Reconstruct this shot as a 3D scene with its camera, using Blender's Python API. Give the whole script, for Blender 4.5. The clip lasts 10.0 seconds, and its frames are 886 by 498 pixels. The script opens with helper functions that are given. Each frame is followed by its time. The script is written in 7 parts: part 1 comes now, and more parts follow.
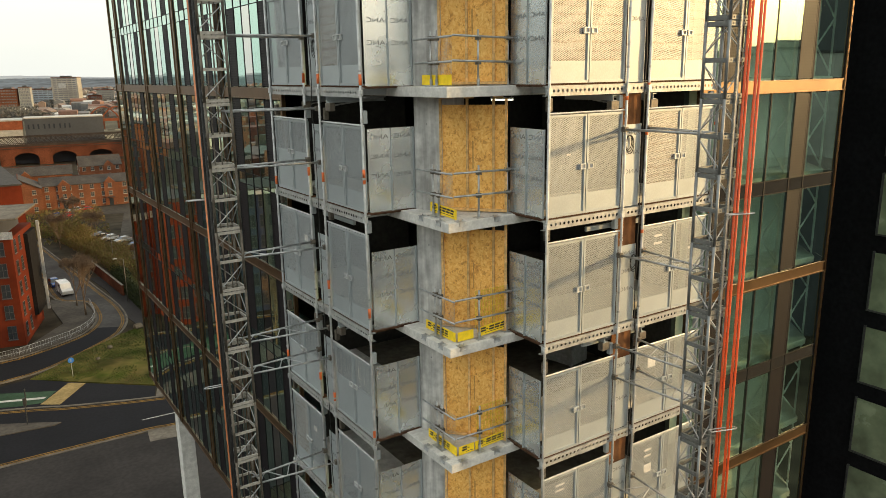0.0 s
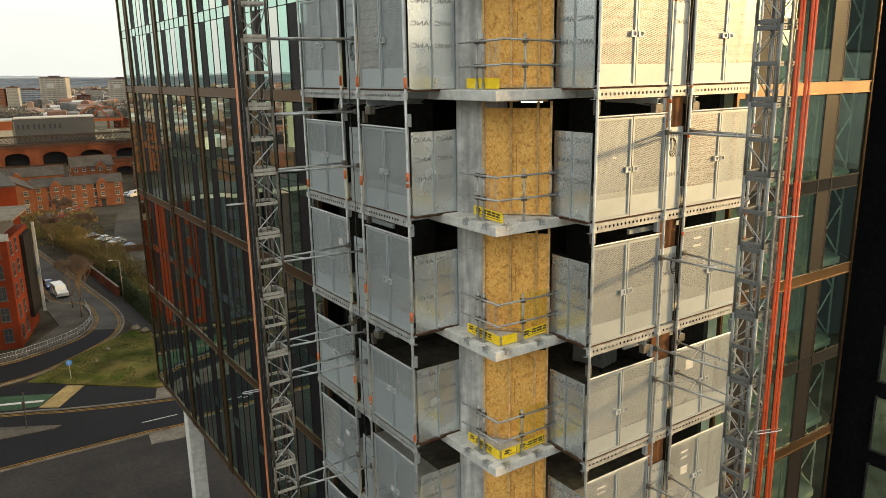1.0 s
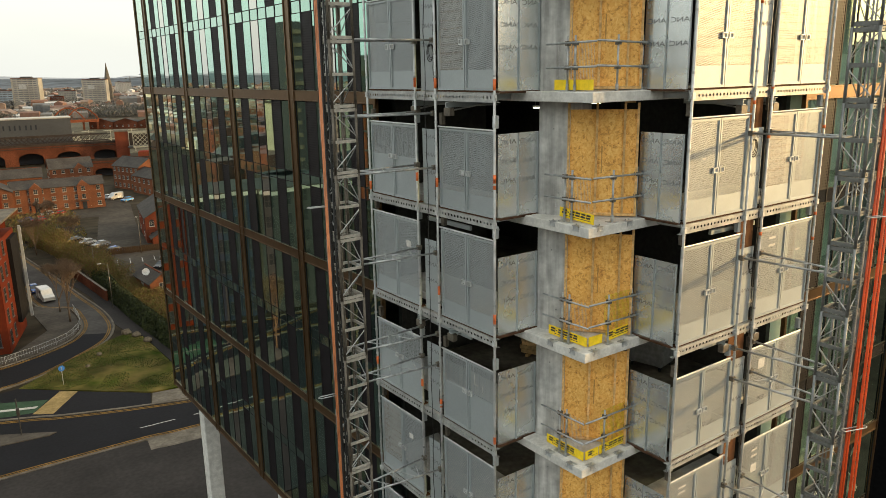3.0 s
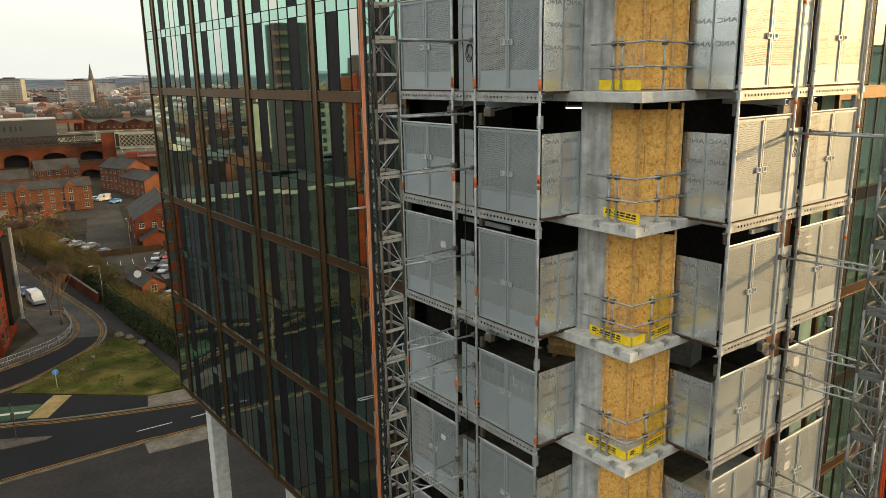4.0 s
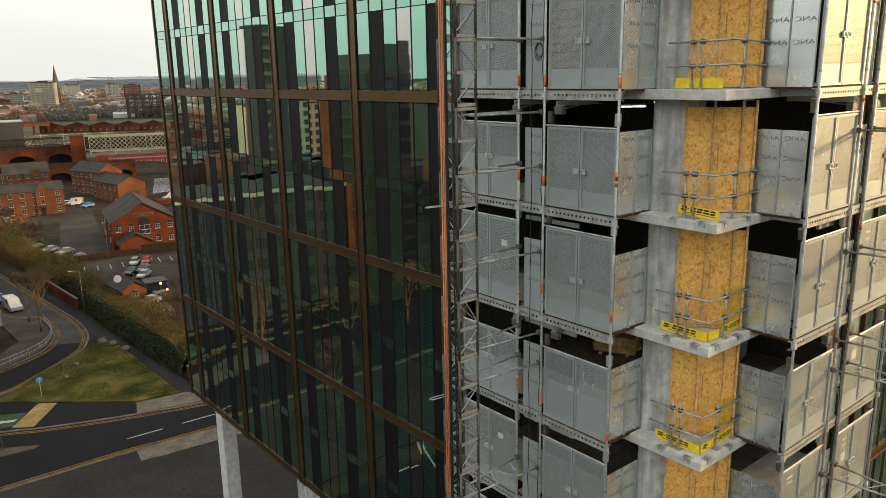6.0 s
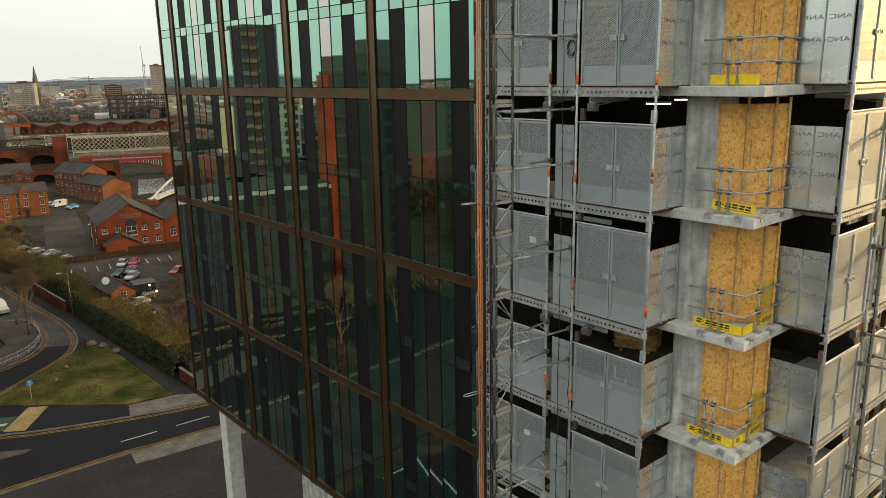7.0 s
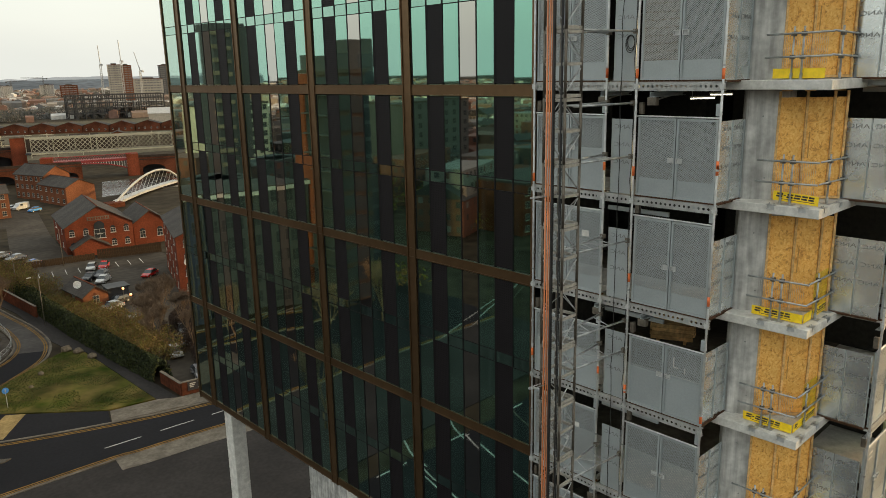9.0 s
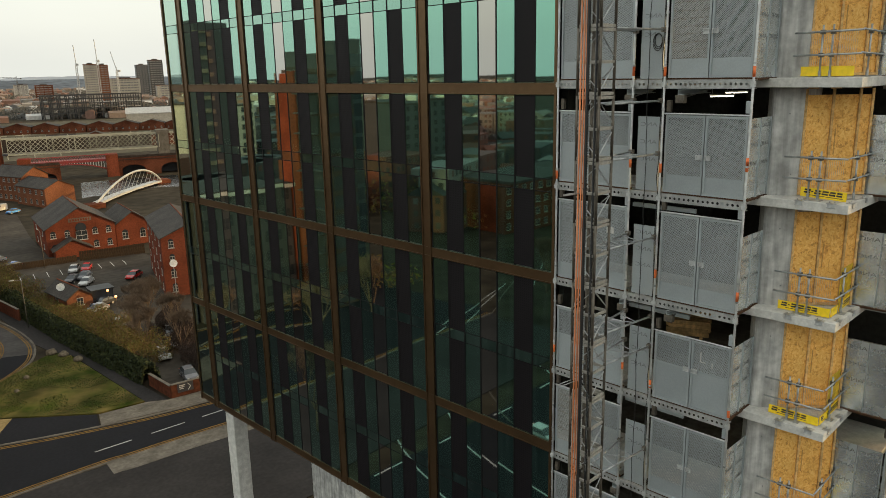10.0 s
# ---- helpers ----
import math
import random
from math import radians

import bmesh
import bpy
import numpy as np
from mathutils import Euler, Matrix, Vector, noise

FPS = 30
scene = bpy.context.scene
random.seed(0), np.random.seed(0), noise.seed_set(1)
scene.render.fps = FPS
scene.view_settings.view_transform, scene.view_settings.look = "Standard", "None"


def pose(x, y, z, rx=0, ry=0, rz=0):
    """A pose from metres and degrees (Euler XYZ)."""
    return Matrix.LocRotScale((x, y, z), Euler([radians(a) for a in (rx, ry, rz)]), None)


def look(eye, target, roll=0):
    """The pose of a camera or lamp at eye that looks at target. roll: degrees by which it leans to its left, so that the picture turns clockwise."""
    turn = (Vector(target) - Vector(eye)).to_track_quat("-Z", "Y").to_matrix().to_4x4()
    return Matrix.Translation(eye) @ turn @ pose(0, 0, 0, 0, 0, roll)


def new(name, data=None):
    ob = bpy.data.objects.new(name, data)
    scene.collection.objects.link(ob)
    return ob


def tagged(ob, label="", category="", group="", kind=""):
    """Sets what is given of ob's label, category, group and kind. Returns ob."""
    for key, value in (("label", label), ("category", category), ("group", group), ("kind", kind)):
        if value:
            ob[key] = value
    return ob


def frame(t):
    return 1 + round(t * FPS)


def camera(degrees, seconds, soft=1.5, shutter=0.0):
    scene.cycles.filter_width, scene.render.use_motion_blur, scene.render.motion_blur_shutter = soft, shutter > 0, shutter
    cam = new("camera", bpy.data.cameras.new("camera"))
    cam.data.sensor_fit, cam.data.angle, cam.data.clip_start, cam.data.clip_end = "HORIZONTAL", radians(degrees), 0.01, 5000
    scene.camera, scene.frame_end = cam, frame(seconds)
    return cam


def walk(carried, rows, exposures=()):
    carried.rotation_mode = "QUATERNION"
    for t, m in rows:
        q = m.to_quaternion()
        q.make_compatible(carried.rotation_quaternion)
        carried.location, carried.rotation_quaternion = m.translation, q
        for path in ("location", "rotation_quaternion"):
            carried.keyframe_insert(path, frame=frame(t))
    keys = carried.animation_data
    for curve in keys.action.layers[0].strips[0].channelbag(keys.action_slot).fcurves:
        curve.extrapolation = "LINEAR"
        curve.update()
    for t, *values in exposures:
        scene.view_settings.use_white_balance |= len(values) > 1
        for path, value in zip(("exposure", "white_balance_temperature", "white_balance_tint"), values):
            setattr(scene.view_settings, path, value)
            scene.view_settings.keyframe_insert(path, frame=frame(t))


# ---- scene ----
cam = camera(61.9, 10.0, 0.75)
METRES, EYE, TILT, LEAN, TURN = 12.9, 39.0, 0.0, 0.0, -33.4
ROWS = [
    (0.0, 0.0, 0.0, 0.0, -0.21, -13.44, 0.89),
    (0.5, -0.0462, 0.0025, 0.0031, -0.55, -13.47, 0.91),
    (1.0, -0.0981, 0.0054, 0.0079, -0.97, -13.48, 0.93),
    (1.5, -0.149, 0.0083, 0.0118, -1.38, -13.49, 0.96),
    (2.0, -0.1995, 0.0116, 0.0129, -1.81, -13.49, 0.98),
    (2.5, -0.2462, 0.0141, 0.013, -2.24, -13.49, 0.98),
    (4.0, -0.4022, 0.0267, 0.0137, -3.8, -13.43, 0.96),
    (4.5, -0.4486, 0.0306, 0.0148, -4.31, -13.42, 0.98),
    (5.0, -0.4982, 0.035, 0.0147, -4.89, -13.4, 1.0),
    (5.5, -0.5481, 0.0387, 0.0138, -5.49, -13.38, 1.02),
    (7.0, -0.6971, 0.051, 0.0062, -7.36, -13.33, 1.01),
    (7.5, -0.742, 0.0554, 0.0054, -8.01, -13.37, 1.05),
    (8.0, -0.7966, 0.0615, 0.0026, -8.78, -13.4, 1.1),
    (8.5, -0.8434, 0.0677, 0.0018, -9.45, -13.42, 1.11),
    (9.0, -0.8942, 0.0744, 0.0019, -10.22, -13.45, 1.13),
    (9.5, -0.9444, 0.0817, 0.0012, -10.99, -13.48, 1.14),
    (10.0, -0.9947, 0.0897, 0.001, -11.78, -13.51, 1.16),
]
walk(cam, [(t, pose(0, 0, EYE, TILT, LEAN, TURN) @ pose(METRES * x, METRES * y, METRES * z, 90 + pitch, roll, yaw)) for t, x, y, z, yaw, pitch, roll in ROWS],
     [(0.0, 0.47, 7050, 3), (4.5, 0.38, 7050, 3), (10.0, 0.24, 7050, 3)])

# ---- world, sun ----
SUN_AZ, SUN_EL = 122.0, 8.0        # degrees clockwise from +y, and above the horizon
world = bpy.data.worlds.new("sky")
scene.world = world
world.use_nodes = True
wn, wl = world.node_tree.nodes, world.node_tree.links
sky = wn.new("ShaderNodeTexSky")
sky.sky_type = "NISHITA"
sky.sun_disc = False
sky.sun_elevation = radians(SUN_EL)
sky.sun_rotation = radians(SUN_AZ)
sky.air_density, sky.dust_density, sky.ozone_density = 1.0, 6.0, 1.0
cloud = wn.new("ShaderNodeTexNoise")
cloud.inputs["Scale"].default_value = 2.2
cloud.inputs["Detail"].default_value = 5.0
stretch = wn.new("ShaderNodeMapping")
stretch.inputs["Scale"].default_value = (1.0, 1.0, 4.0)
coords = wn.new("ShaderNodeTexCoord")
wl.new(coords.outputs["Generated"], stretch.inputs["Vector"])
wl.new(stretch.outputs["Vector"], cloud.inputs["Vector"])
veil = wn.new("ShaderNodeValToRGB")
veil.color_ramp.elements[0].color = (7.3, 7.5, 7.8, 1)
veil.color_ramp.elements[1].color = (9.3, 9.4, 9.5, 1)
wl.new(cloud.outputs["Fac"], veil.inputs["Fac"])
blend = wn.new("ShaderNodeMixRGB")
blend.inputs["Fac"].default_value = 0.5
wl.new(sky.outputs["Color"], blend.inputs["Color1"])
wl.new(veil.outputs["Color"], blend.inputs["Color2"])
height = wn.new("ShaderNodeSeparateXYZ")
wl.new(coords.outputs["Generated"], height.inputs["Vector"])
rise_ = wn.new("ShaderNodeMapRange")
rise_.interpolation_type = "SMOOTHSTEP"
rise_.inputs["From Min"].default_value, rise_.inputs["From Max"].default_value = -0.05, 0.40
rise_.inputs["To Min"].default_value, rise_.inputs["To Max"].default_value = 0.92, 1.12
wl.new(height.outputs["Z"], rise_.inputs["Value"])
overcast = wn.new("ShaderNodeMixRGB")
overcast.blend_type = "MULTIPLY"
overcast.inputs["Fac"].default_value = 1.0
wl.new(blend.outputs["Color"], overcast.inputs["Color1"])
wl.new(rise_.outputs["Result"], overcast.inputs["Color2"])
wl.new(overcast.outputs["Color"], wn["Background"].inputs["Color"])
wn["Background"].inputs["Strength"].default_value = 0.18
sun_lamp = bpy.data.lights.new("sun", "SUN")
sun_lamp.energy, sun_lamp.angle, sun_lamp.color = 2.95, radians(2.5), (1.0, 0.665, 0.325)
sun = new("sun", sun_lamp)
az, el = radians(SUN_AZ), radians(SUN_EL)
sun.matrix_world = look((80 * math.sin(az), 80 * math.cos(az), 60 + 80 * math.tan(el)), (0, 0, 60))


# ---- materials ----
def material(name, base, rough=0.6, metal=0.0, grain=6.0, vary=0.25, bump=0.15, stain=0.25, stain_scale=0.6, second=None, per_object=0.0, ior=None, spec=None):
    """Base colour with noise at two scales, streaks of dirt and a fine relief."""
    m = bpy.data.materials.new(name)
    m.use_nodes = True
    n, l = m.node_tree.nodes, m.node_tree.links
    b = n["Principled BSDF"]
    tc = n.new("ShaderNodeTexCoord")
    fine = n.new("ShaderNodeTexNoise")
    fine.inputs["Scale"].default_value, fine.inputs["Detail"].default_value = grain, 6.0
    big = n.new("ShaderNodeTexNoise")
    big.inputs["Scale"].default_value, big.inputs["Detail"].default_value = stain_scale, 4.0
    l.new(tc.outputs["Object"], fine.inputs["Vector"])
    l.new(tc.outputs["Object"], big.inputs["Vector"])
    ramp = n.new("ShaderNodeValToRGB")
    lo = [c * (1 - vary) for c in base]
    hi = [min(1, c * (1 + vary)) for c in (second or base)]
    ramp.color_ramp.elements[0].position, ramp.color_ramp.elements[1].position = 0.3, 0.7
    ramp.color_ramp.elements[0].color, ramp.color_ramp.elements[1].color = (*lo, 1), (*hi, 1)
    l.new(fine.outputs["Fac"], ramp.inputs["Fac"])
    dirt = n.new("ShaderNodeMapRange")
    dirt.inputs["From Min"].default_value, dirt.inputs["From Max"].default_value = 0.35, 0.65
    dirt.inputs["To Min"].default_value, dirt.inputs["To Max"].default_value = 1 - stain, 1.0 + stain * 0.3
    l.new(big.outputs["Fac"], dirt.inputs["Value"])
    mul = n.new("ShaderNodeMixRGB")
    mul.blend_type = "MULTIPLY"
    mul.inputs["Fac"].default_value = 1.0
    l.new(ramp.outputs["Color"], mul.inputs["Color1"])
    l.new(dirt.outputs["Result"], mul.inputs["Color2"])
    out = mul.outputs["Color"]
    if per_object:
        info = n.new("ShaderNodeObjectInfo")
        span = n.new("ShaderNodeMapRange")
        span.inputs["To Min"].default_value, span.inputs["To Max"].default_value = 1 - per_object, 1 + per_object
        l.new(info.outputs["Random"], span.inputs["Value"])
        again = n.new("ShaderNodeMixRGB")
        again.blend_type = "MULTIPLY"
        again.inputs["Fac"].default_value = 1.0
        l.new(out, again.inputs["Color1"])
        l.new(span.outputs["Result"], again.inputs["Color2"])
        out = again.outputs["Color"]
    l.new(out, b.inputs["Base Color"])
    rr = n.new("ShaderNodeMapRange")
    rr.inputs["To Min"].default_value, rr.inputs["To Max"].default_value = max(0.02, rough - 0.12), min(1, rough + 0.12)
    l.new(big.outputs["Fac"], rr.inputs["Value"])
    l.new(rr.outputs["Result"], b.inputs["Roughness"])
    b.inputs["Metallic"].default_value = metal
    b.inputs["Specular IOR Level"].default_value = spec if spec is not None else (0.05 if rough > 0.65 else 0.5)
    if ior:
        b.inputs["IOR"].default_value = ior
    if bump:
        bp = n.new("ShaderNodeBump")
        bp.inputs["Strength"].default_value, bp.inputs["Distance"].default_value = bump, 0.02
        l.new(fine.outputs["Fac"], bp.inputs["Height"])
        l.new(bp.outputs["Normal"], b.inputs["Normal"])
    return m


def holes(m, pitch, size, axis="XZ", square=False, turned=True):
    """Punch a regular grid of holes through a sheet's material."""
    n, l = m.node_tree.nodes, m.node_tree.links
    tc = n.new("ShaderNodeTexCoord")
    turn = n.new("ShaderNodeMapping")
    if turned:
        turn.inputs["Rotation"].default_value = (0, radians(45), 0)
    l.new(tc.outputs["Object"], turn.inputs["Vector"])
    sep = n.new("ShaderNodeSeparateXYZ")
    l.new(turn.outputs["Vector"], sep.inputs["Vector"])

    def fold(socket):
        a = n.new("ShaderNodeMath")
        a.operation = "PINGPONG"
        a.inputs[1].default_value = pitch / 2
        l.new(socket, a.inputs[0])
        return a.outputs[0]
    u, v = fold(sep.outputs[axis[0]]), fold(sep.outputs[axis[1]])
    if square:
        c = n.new("ShaderNodeMath")
        c.operation = "MAXIMUM"
        l.new(u, c.inputs[0])
        l.new(v, c.inputs[1])
        dist = c.outputs[0]
    else:
        comb = n.new("ShaderNodeCombineXYZ")
        l.new(u, comb.inputs[0])
        l.new(v, comb.inputs[1])
        ln = n.new("ShaderNodeVectorMath")
        ln.operation = "LENGTH"
        l.new(comb.outputs[0], ln.inputs[0])
        dist = ln.outputs["Value"]
    hole = n.new("ShaderNodeMath")
    hole.operation = "LESS_THAN"
    hole.inputs[1].default_value = size / 2
    l.new(dist, hole.inputs[0])
    mix = n.new("ShaderNodeMixShader")
    clear = n.new("ShaderNodeBsdfTransparent")
    l.new(hole.outputs[0], mix.inputs["Fac"])
    l.new(n["Principled BSDF"].outputs[0], mix.inputs[1])
    l.new(clear.outputs[0], mix.inputs[2])
    l.new(mix.outputs[0], n["Material Output"].inputs["Surface"])
    return m


def glazing(name, tint, gloss, base_reflect, pale_veil=0.0):
    """Coated window glass: see-through, with reflections that grow towards grazing angles and a slight waviness."""
    m = bpy.data.materials.new(name)
    m.use_nodes = True
    n, l = m.node_tree.nodes, m.node_tree.links
    n.remove(n["Principled BSDF"])
    weight = n.new("ShaderNodeLayerWeight")
    weight.inputs["Blend"].default_value = 0.5
    fifth = n.new("ShaderNodeMath")
    fifth.operation = "POWER"
    fifth.inputs[1].default_value = 1.6
    l.new(weight.outputs["Facing"], fifth.inputs[0])
    lift = n.new("ShaderNodeMapRange")
    lift.inputs["To Min"].default_value = base_reflect
    l.new(fifth.outputs[0], lift.inputs["Value"])
    tc = n.new("ShaderNodeTexCoord")
    info = n.new("ShaderNodeObjectInfo")
    shift = n.new("ShaderNodeVectorMath")
    l.new(tc.outputs["Object"], shift.inputs[0])
    l.new(info.outputs["Location"], shift.inputs[1])
    wave = n.new("ShaderNodeTexNoise")
    wave.inputs["Scale"].default_value, wave.inputs["Detail"].default_value = 0.9, 0.0
    l.new(shift.outputs[0], wave.inputs["Vector"])
    bp = n.new("ShaderNodeBump")
    bp.inputs["Strength"].default_value, bp.inputs["Distance"].default_value = 0.14, 0.005
    l.new(wave.outputs["Fac"], bp.inputs["Height"])
    clear = n.new("ShaderNodeBsdfTransparent")
    clear.inputs["Color"].default_value = (*tint, 1)
    shine = n.new("ShaderNodeBsdfGlossy")
    coat = n.new("ShaderNodeMixRGB")
    coat.inputs["Color1"].default_value, coat.inputs["Color2"].default_value = (*gloss, 1), (0.93, 1.0, 0.97, 1)
    l.new(fifth.outputs[0], coat.inputs["Fac"])
    l.new(coat.outputs["Color"], shine.inputs["Color"])
    shine.inputs["Roughness"].default_value = 0.02
    l.new(bp.outputs["Normal"], shine.inputs["Normal"])
    mix = n.new("ShaderNodeMixShader")
    l.new(lift.outputs["Result"], mix.inputs["Fac"])
    l.new(clear.outputs[0], mix.inputs[1])
    l.new(shine.outputs[0], mix.inputs[2])
    out = mix.outputs[0]
    if pale_veil:    # a thin, streaky diffuse layer painted for faint second reflections
        veil_bsdf = n.new("ShaderNodeBsdfDiffuse")
        veil_bsdf.inputs["Color"].default_value = (0.42, 0.60, 0.56, 1)
        stretch = n.new("ShaderNodeMapping")
        stretch.inputs["Scale"].default_value = (5.0, 5.0, 0.25)
        l.new(shift.outputs[0], stretch.inputs["Vector"])
        streak = n.new("ShaderNodeTexNoise")
        streak.inputs["Scale"].default_value, streak.inputs["Detail"].default_value = 1.0, 3.0
        l.new(stretch.outputs["Vector"], streak.inputs["Vector"])
        amount = n.new("ShaderNodeMapRange")
        amount.inputs["From Min"].default_value, amount.inputs["From Max"].default_value = 0.42, 0.68
        amount.inputs["To Min"].default_value, amount.inputs["To Max"].default_value = pale_veil * 0.2, pale_veil * 2.4
        l.new(streak.outputs["Fac"], amount.inputs["Value"])
        veil = n.new("ShaderNodeMixShader")
        l.new(amount.outputs["Result"], veil.inputs["Fac"])
        l.new(out, veil.inputs[1])
        l.new(veil_bsdf.outputs[0], veil.inputs[2])
        out = veil.outputs[0]
    l.new(out, n["Material Output"].inputs["Surface"])
    return m


def emitter(name, colour, power):
    m = bpy.data.materials.new(name)
    m.use_nodes = True
    b = m.node_tree.nodes["Principled BSDF"]
    b.inputs["Emission Color"].default_value = (*colour, 1)
    b.inputs["Emission Strength"].default_value = power
    return m


CONCRETE = material("concrete", (0.50, 0.495, 0.475), 0.8, grain=9, vary=0.07, bump=0.12, stain=0.22, stain_scale=1.4)


def streaked(m):
    """Run-down water streaks, pale lime bloom and a few dark pores on cast concrete."""
    n, l = m.node_tree.nodes, m.node_tree.links
    b = n["Principled BSDF"]
    tc = n.new("ShaderNodeTexCoord")
    info = n.new("ShaderNodeObjectInfo")
    mp = n.new("ShaderNodeMapping")
    mp.inputs["Scale"].default_value = (7.0, 7.0, 0.55)
    l.new(tc.outputs["Object"], mp.inputs["Vector"])
    l.new(info.outputs["Random"], mp.inputs["Location"])
    run = n.new("ShaderNodeTexNoise")
    run.inputs["Scale"].default_value, run.inputs["Detail"].default_value = 1.0, 5.0
    l.new(mp.outputs["Vector"], run.inputs["Vector"])
    tone = n.new("ShaderNodeMapRange")
    tone.inputs["From Min"].default_value, tone.inputs["From Max"].default_value = 0.34, 0.66
    tone.inputs["To Min"].default_value, tone.inputs["To Max"].default_value = 0.72, 1.16
    l.new(run.outputs["Fac"], tone.inputs["Value"])
    blot = n.new("ShaderNodeTexNoise")
    blot.inputs["Scale"].default_value, blot.inputs["Detail"].default_value = 3.1, 8.0
    l.new(tc.outputs["Object"], blot.inputs["Vector"])
    tone2 = n.new("ShaderNodeMapRange")
    tone2.inputs["From Min"].default_value, tone2.inputs["From Max"].default_value = 0.36, 0.62
    tone2.inputs["To Min"].default_value, tone2.inputs["To Max"].default_value = 0.80, 1.10
    l.new(blot.outputs["Fac"], tone2.inputs["Value"])
    both = n.new("ShaderNodeMath")
    both.operation = "MULTIPLY"
    l.new(tone.outputs["Result"], both.inputs[0])
    l.new(tone2.outputs["Result"], both.inputs[1])
    mul = n.new("ShaderNodeMixRGB")
    mul.blend_type = "MULTIPLY"
    mul.inputs["Fac"].default_value = 1.0
    l.new(b.inputs["Base Color"].links[0].from_socket, mul.inputs["Color1"])
    l.new(both.outputs[0], mul.inputs["Color2"])
    l.new(mul.outputs["Color"], b.inputs["Base Color"])
    return m


CONCRETE = streaked(CONCRETE)
SLAB = material("slab_concrete", (0.60, 0.585, 0.55), 0.8, grain=16, vary=0.10, bump=0.15, stain=0.18, stain_scale=3.2)
GALV = material("galvanised_sheet", (0.375, 0.41, 0.42), 0.52, 0.35, grain=30, vary=0.05, bump=0.02, stain=0.08, stain_scale=1.2, per_object=0.08)
GALV_PLAIN = material("plain_galvanised_sheet", (0.73, 0.77, 0.775), 0.26, 0.8, grain=1.4, vary=0.04, bump=0.3, stain=0.08, stain_scale=1.2, per_object=0.07)
PERF = holes(material("perforated_sheet", (0.352, 0.377, 0.383), 0.54, 0.35, grain=20, vary=0.05, bump=0.02, stain=0.1, stain_scale=0.9, per_object=0.08), 0.031, 0.0185)


def smeared(name):
    """A sheet with rows of old mortar splashes and rust-brown dirt."""
    m = material(name, (0.41, 0.415, 0.40), 0.5, 0.3, grain=20, vary=0.06, bump=0.02, stain=0.15, stain_scale=0.9)
    n, l = m.node_tree.nodes, m.node_tree.links
    b = n["Principled BSDF"]
    tc = n.new("ShaderNodeTexCoord")
    mp = n.new("ShaderNodeMapping")
    mp.inputs["Scale"].default_value = (22, 22, 40)
    l.new(tc.outputs["Object"], mp.inputs["Vector"])
    spots = n.new("ShaderNodeTexNoise")
    spots.inputs["Scale"].default_value, spots.inputs["Detail"].default_value = 1.0, 3.0
    l.new(mp.outputs["Vector"], spots.inputs["Vector"])
    rows = n.new("ShaderNodeTexWave")
    rows.bands_direction = "Z"
    rows.inputs["Scale"].default_value, rows.inputs["Distortion"].default_value = 1.6, 2.5
    l.new(tc.outputs["Object"], rows.inputs["Vector"])
    both = n.new("ShaderNodeMath")
    both.operation = "MULTIPLY"
    l.new(spots.outputs["Fac"], both.inputs[0])
    l.new(rows.outputs["Fac"], both.inputs[1])
    cut_ = n.new("ShaderNodeMapRange")
    cut_.inputs["From Min"].default_value, cut_.inputs["From Max"].default_value = 0.42, 0.70
    l.new(both.outputs[0], cut_.inputs["Value"])
    mix = n.new("ShaderNodeMixRGB")
    l.new(cut_.outputs["Result"], mix.inputs["Fac"])
    l.new(b.inputs["Base Color"].links[0].from_socket, mix.inputs["Color1"])
    mix.inputs["Color2"].default_value = (0.24, 0.19, 0.14, 1)
    l.new(mix.outputs["Color"], b.inputs["Base Color"])
    return m


PERF_DIRTY = holes(smeared("splashed_perforated_sheet"), 0.031, 0.0185)
POST = material("bright_scaffold_tube", (0.52, 0.53, 0.525), 0.42, 0.3, grain=9, vary=0.12, bump=0.05, stain=0.25, stain_scale=2.5)
TUBE = material("scaffold_tube", (0.42, 0.43, 0.43), 0.45, 0.6, grain=8, vary=0.2, bump=0.1, stain=0.3, stain_scale=3)
BEAMM = material("beam_paint", (0.39, 0.395, 0.385), 0.5, 0.3, grain=8, vary=0.12, bump=0.1, stain=0.25, stain_scale=3)
DARKSTEEL = material("mast_steel", (0.15, 0.13, 0.105), 0.55, 0.5, grain=9, vary=0.3, bump=0.1, stain=0.4, stain_scale=2)
PALESTEEL = material("mast_plate", (0.38, 0.36, 0.32), 0.6, 0.3, grain=14, vary=0.15, bump=0.1, stain=0.25, stain_scale=4)
WHITEPROP = material("zinc_prop", (0.62, 0.63, 0.62), 0.5, 0.2, grain=6, vary=0.1, stain=0.2, stain_scale=2)
GREYSTEEL = material("grey_mast_steel", (0.25, 0.26, 0.26), 0.5, 0.5, grain=9, vary=0.2, bump=0.1, stain=0.3, stain_scale=2)
DIMSTEEL = material("dim_mast_plate", (0.17, 0.175, 0.17), 0.55, 0.4, grain=14, vary=0.15, bump=0.1, stain=0.25, stain_scale=4)
BLACKRUB = material("black_rubber", (0.02, 0.02, 0.02), 0.6, stain=0.2)
ORANGE = material("orange_cable", (0.62, 0.22, 0.09), 0.55, vary=0.12, stain=0.3)
RED = material("red_cable", (0.72, 0.09, 0.02), 0.5, vary=0.12, stain=0.2)
TAG = material("orange_tape", (0.75, 0.16, 0.04), 0.6, stain=0.2)
YELLOW = material("yellow_board", (0.90, 0.63, 0.02), 0.5, grain=10, vary=0.06, stain=0.12, stain_scale=5)
YMESH = material("yellow_mesh", (0.72, 0.50, 0.03), 0.5, stain=0.2)
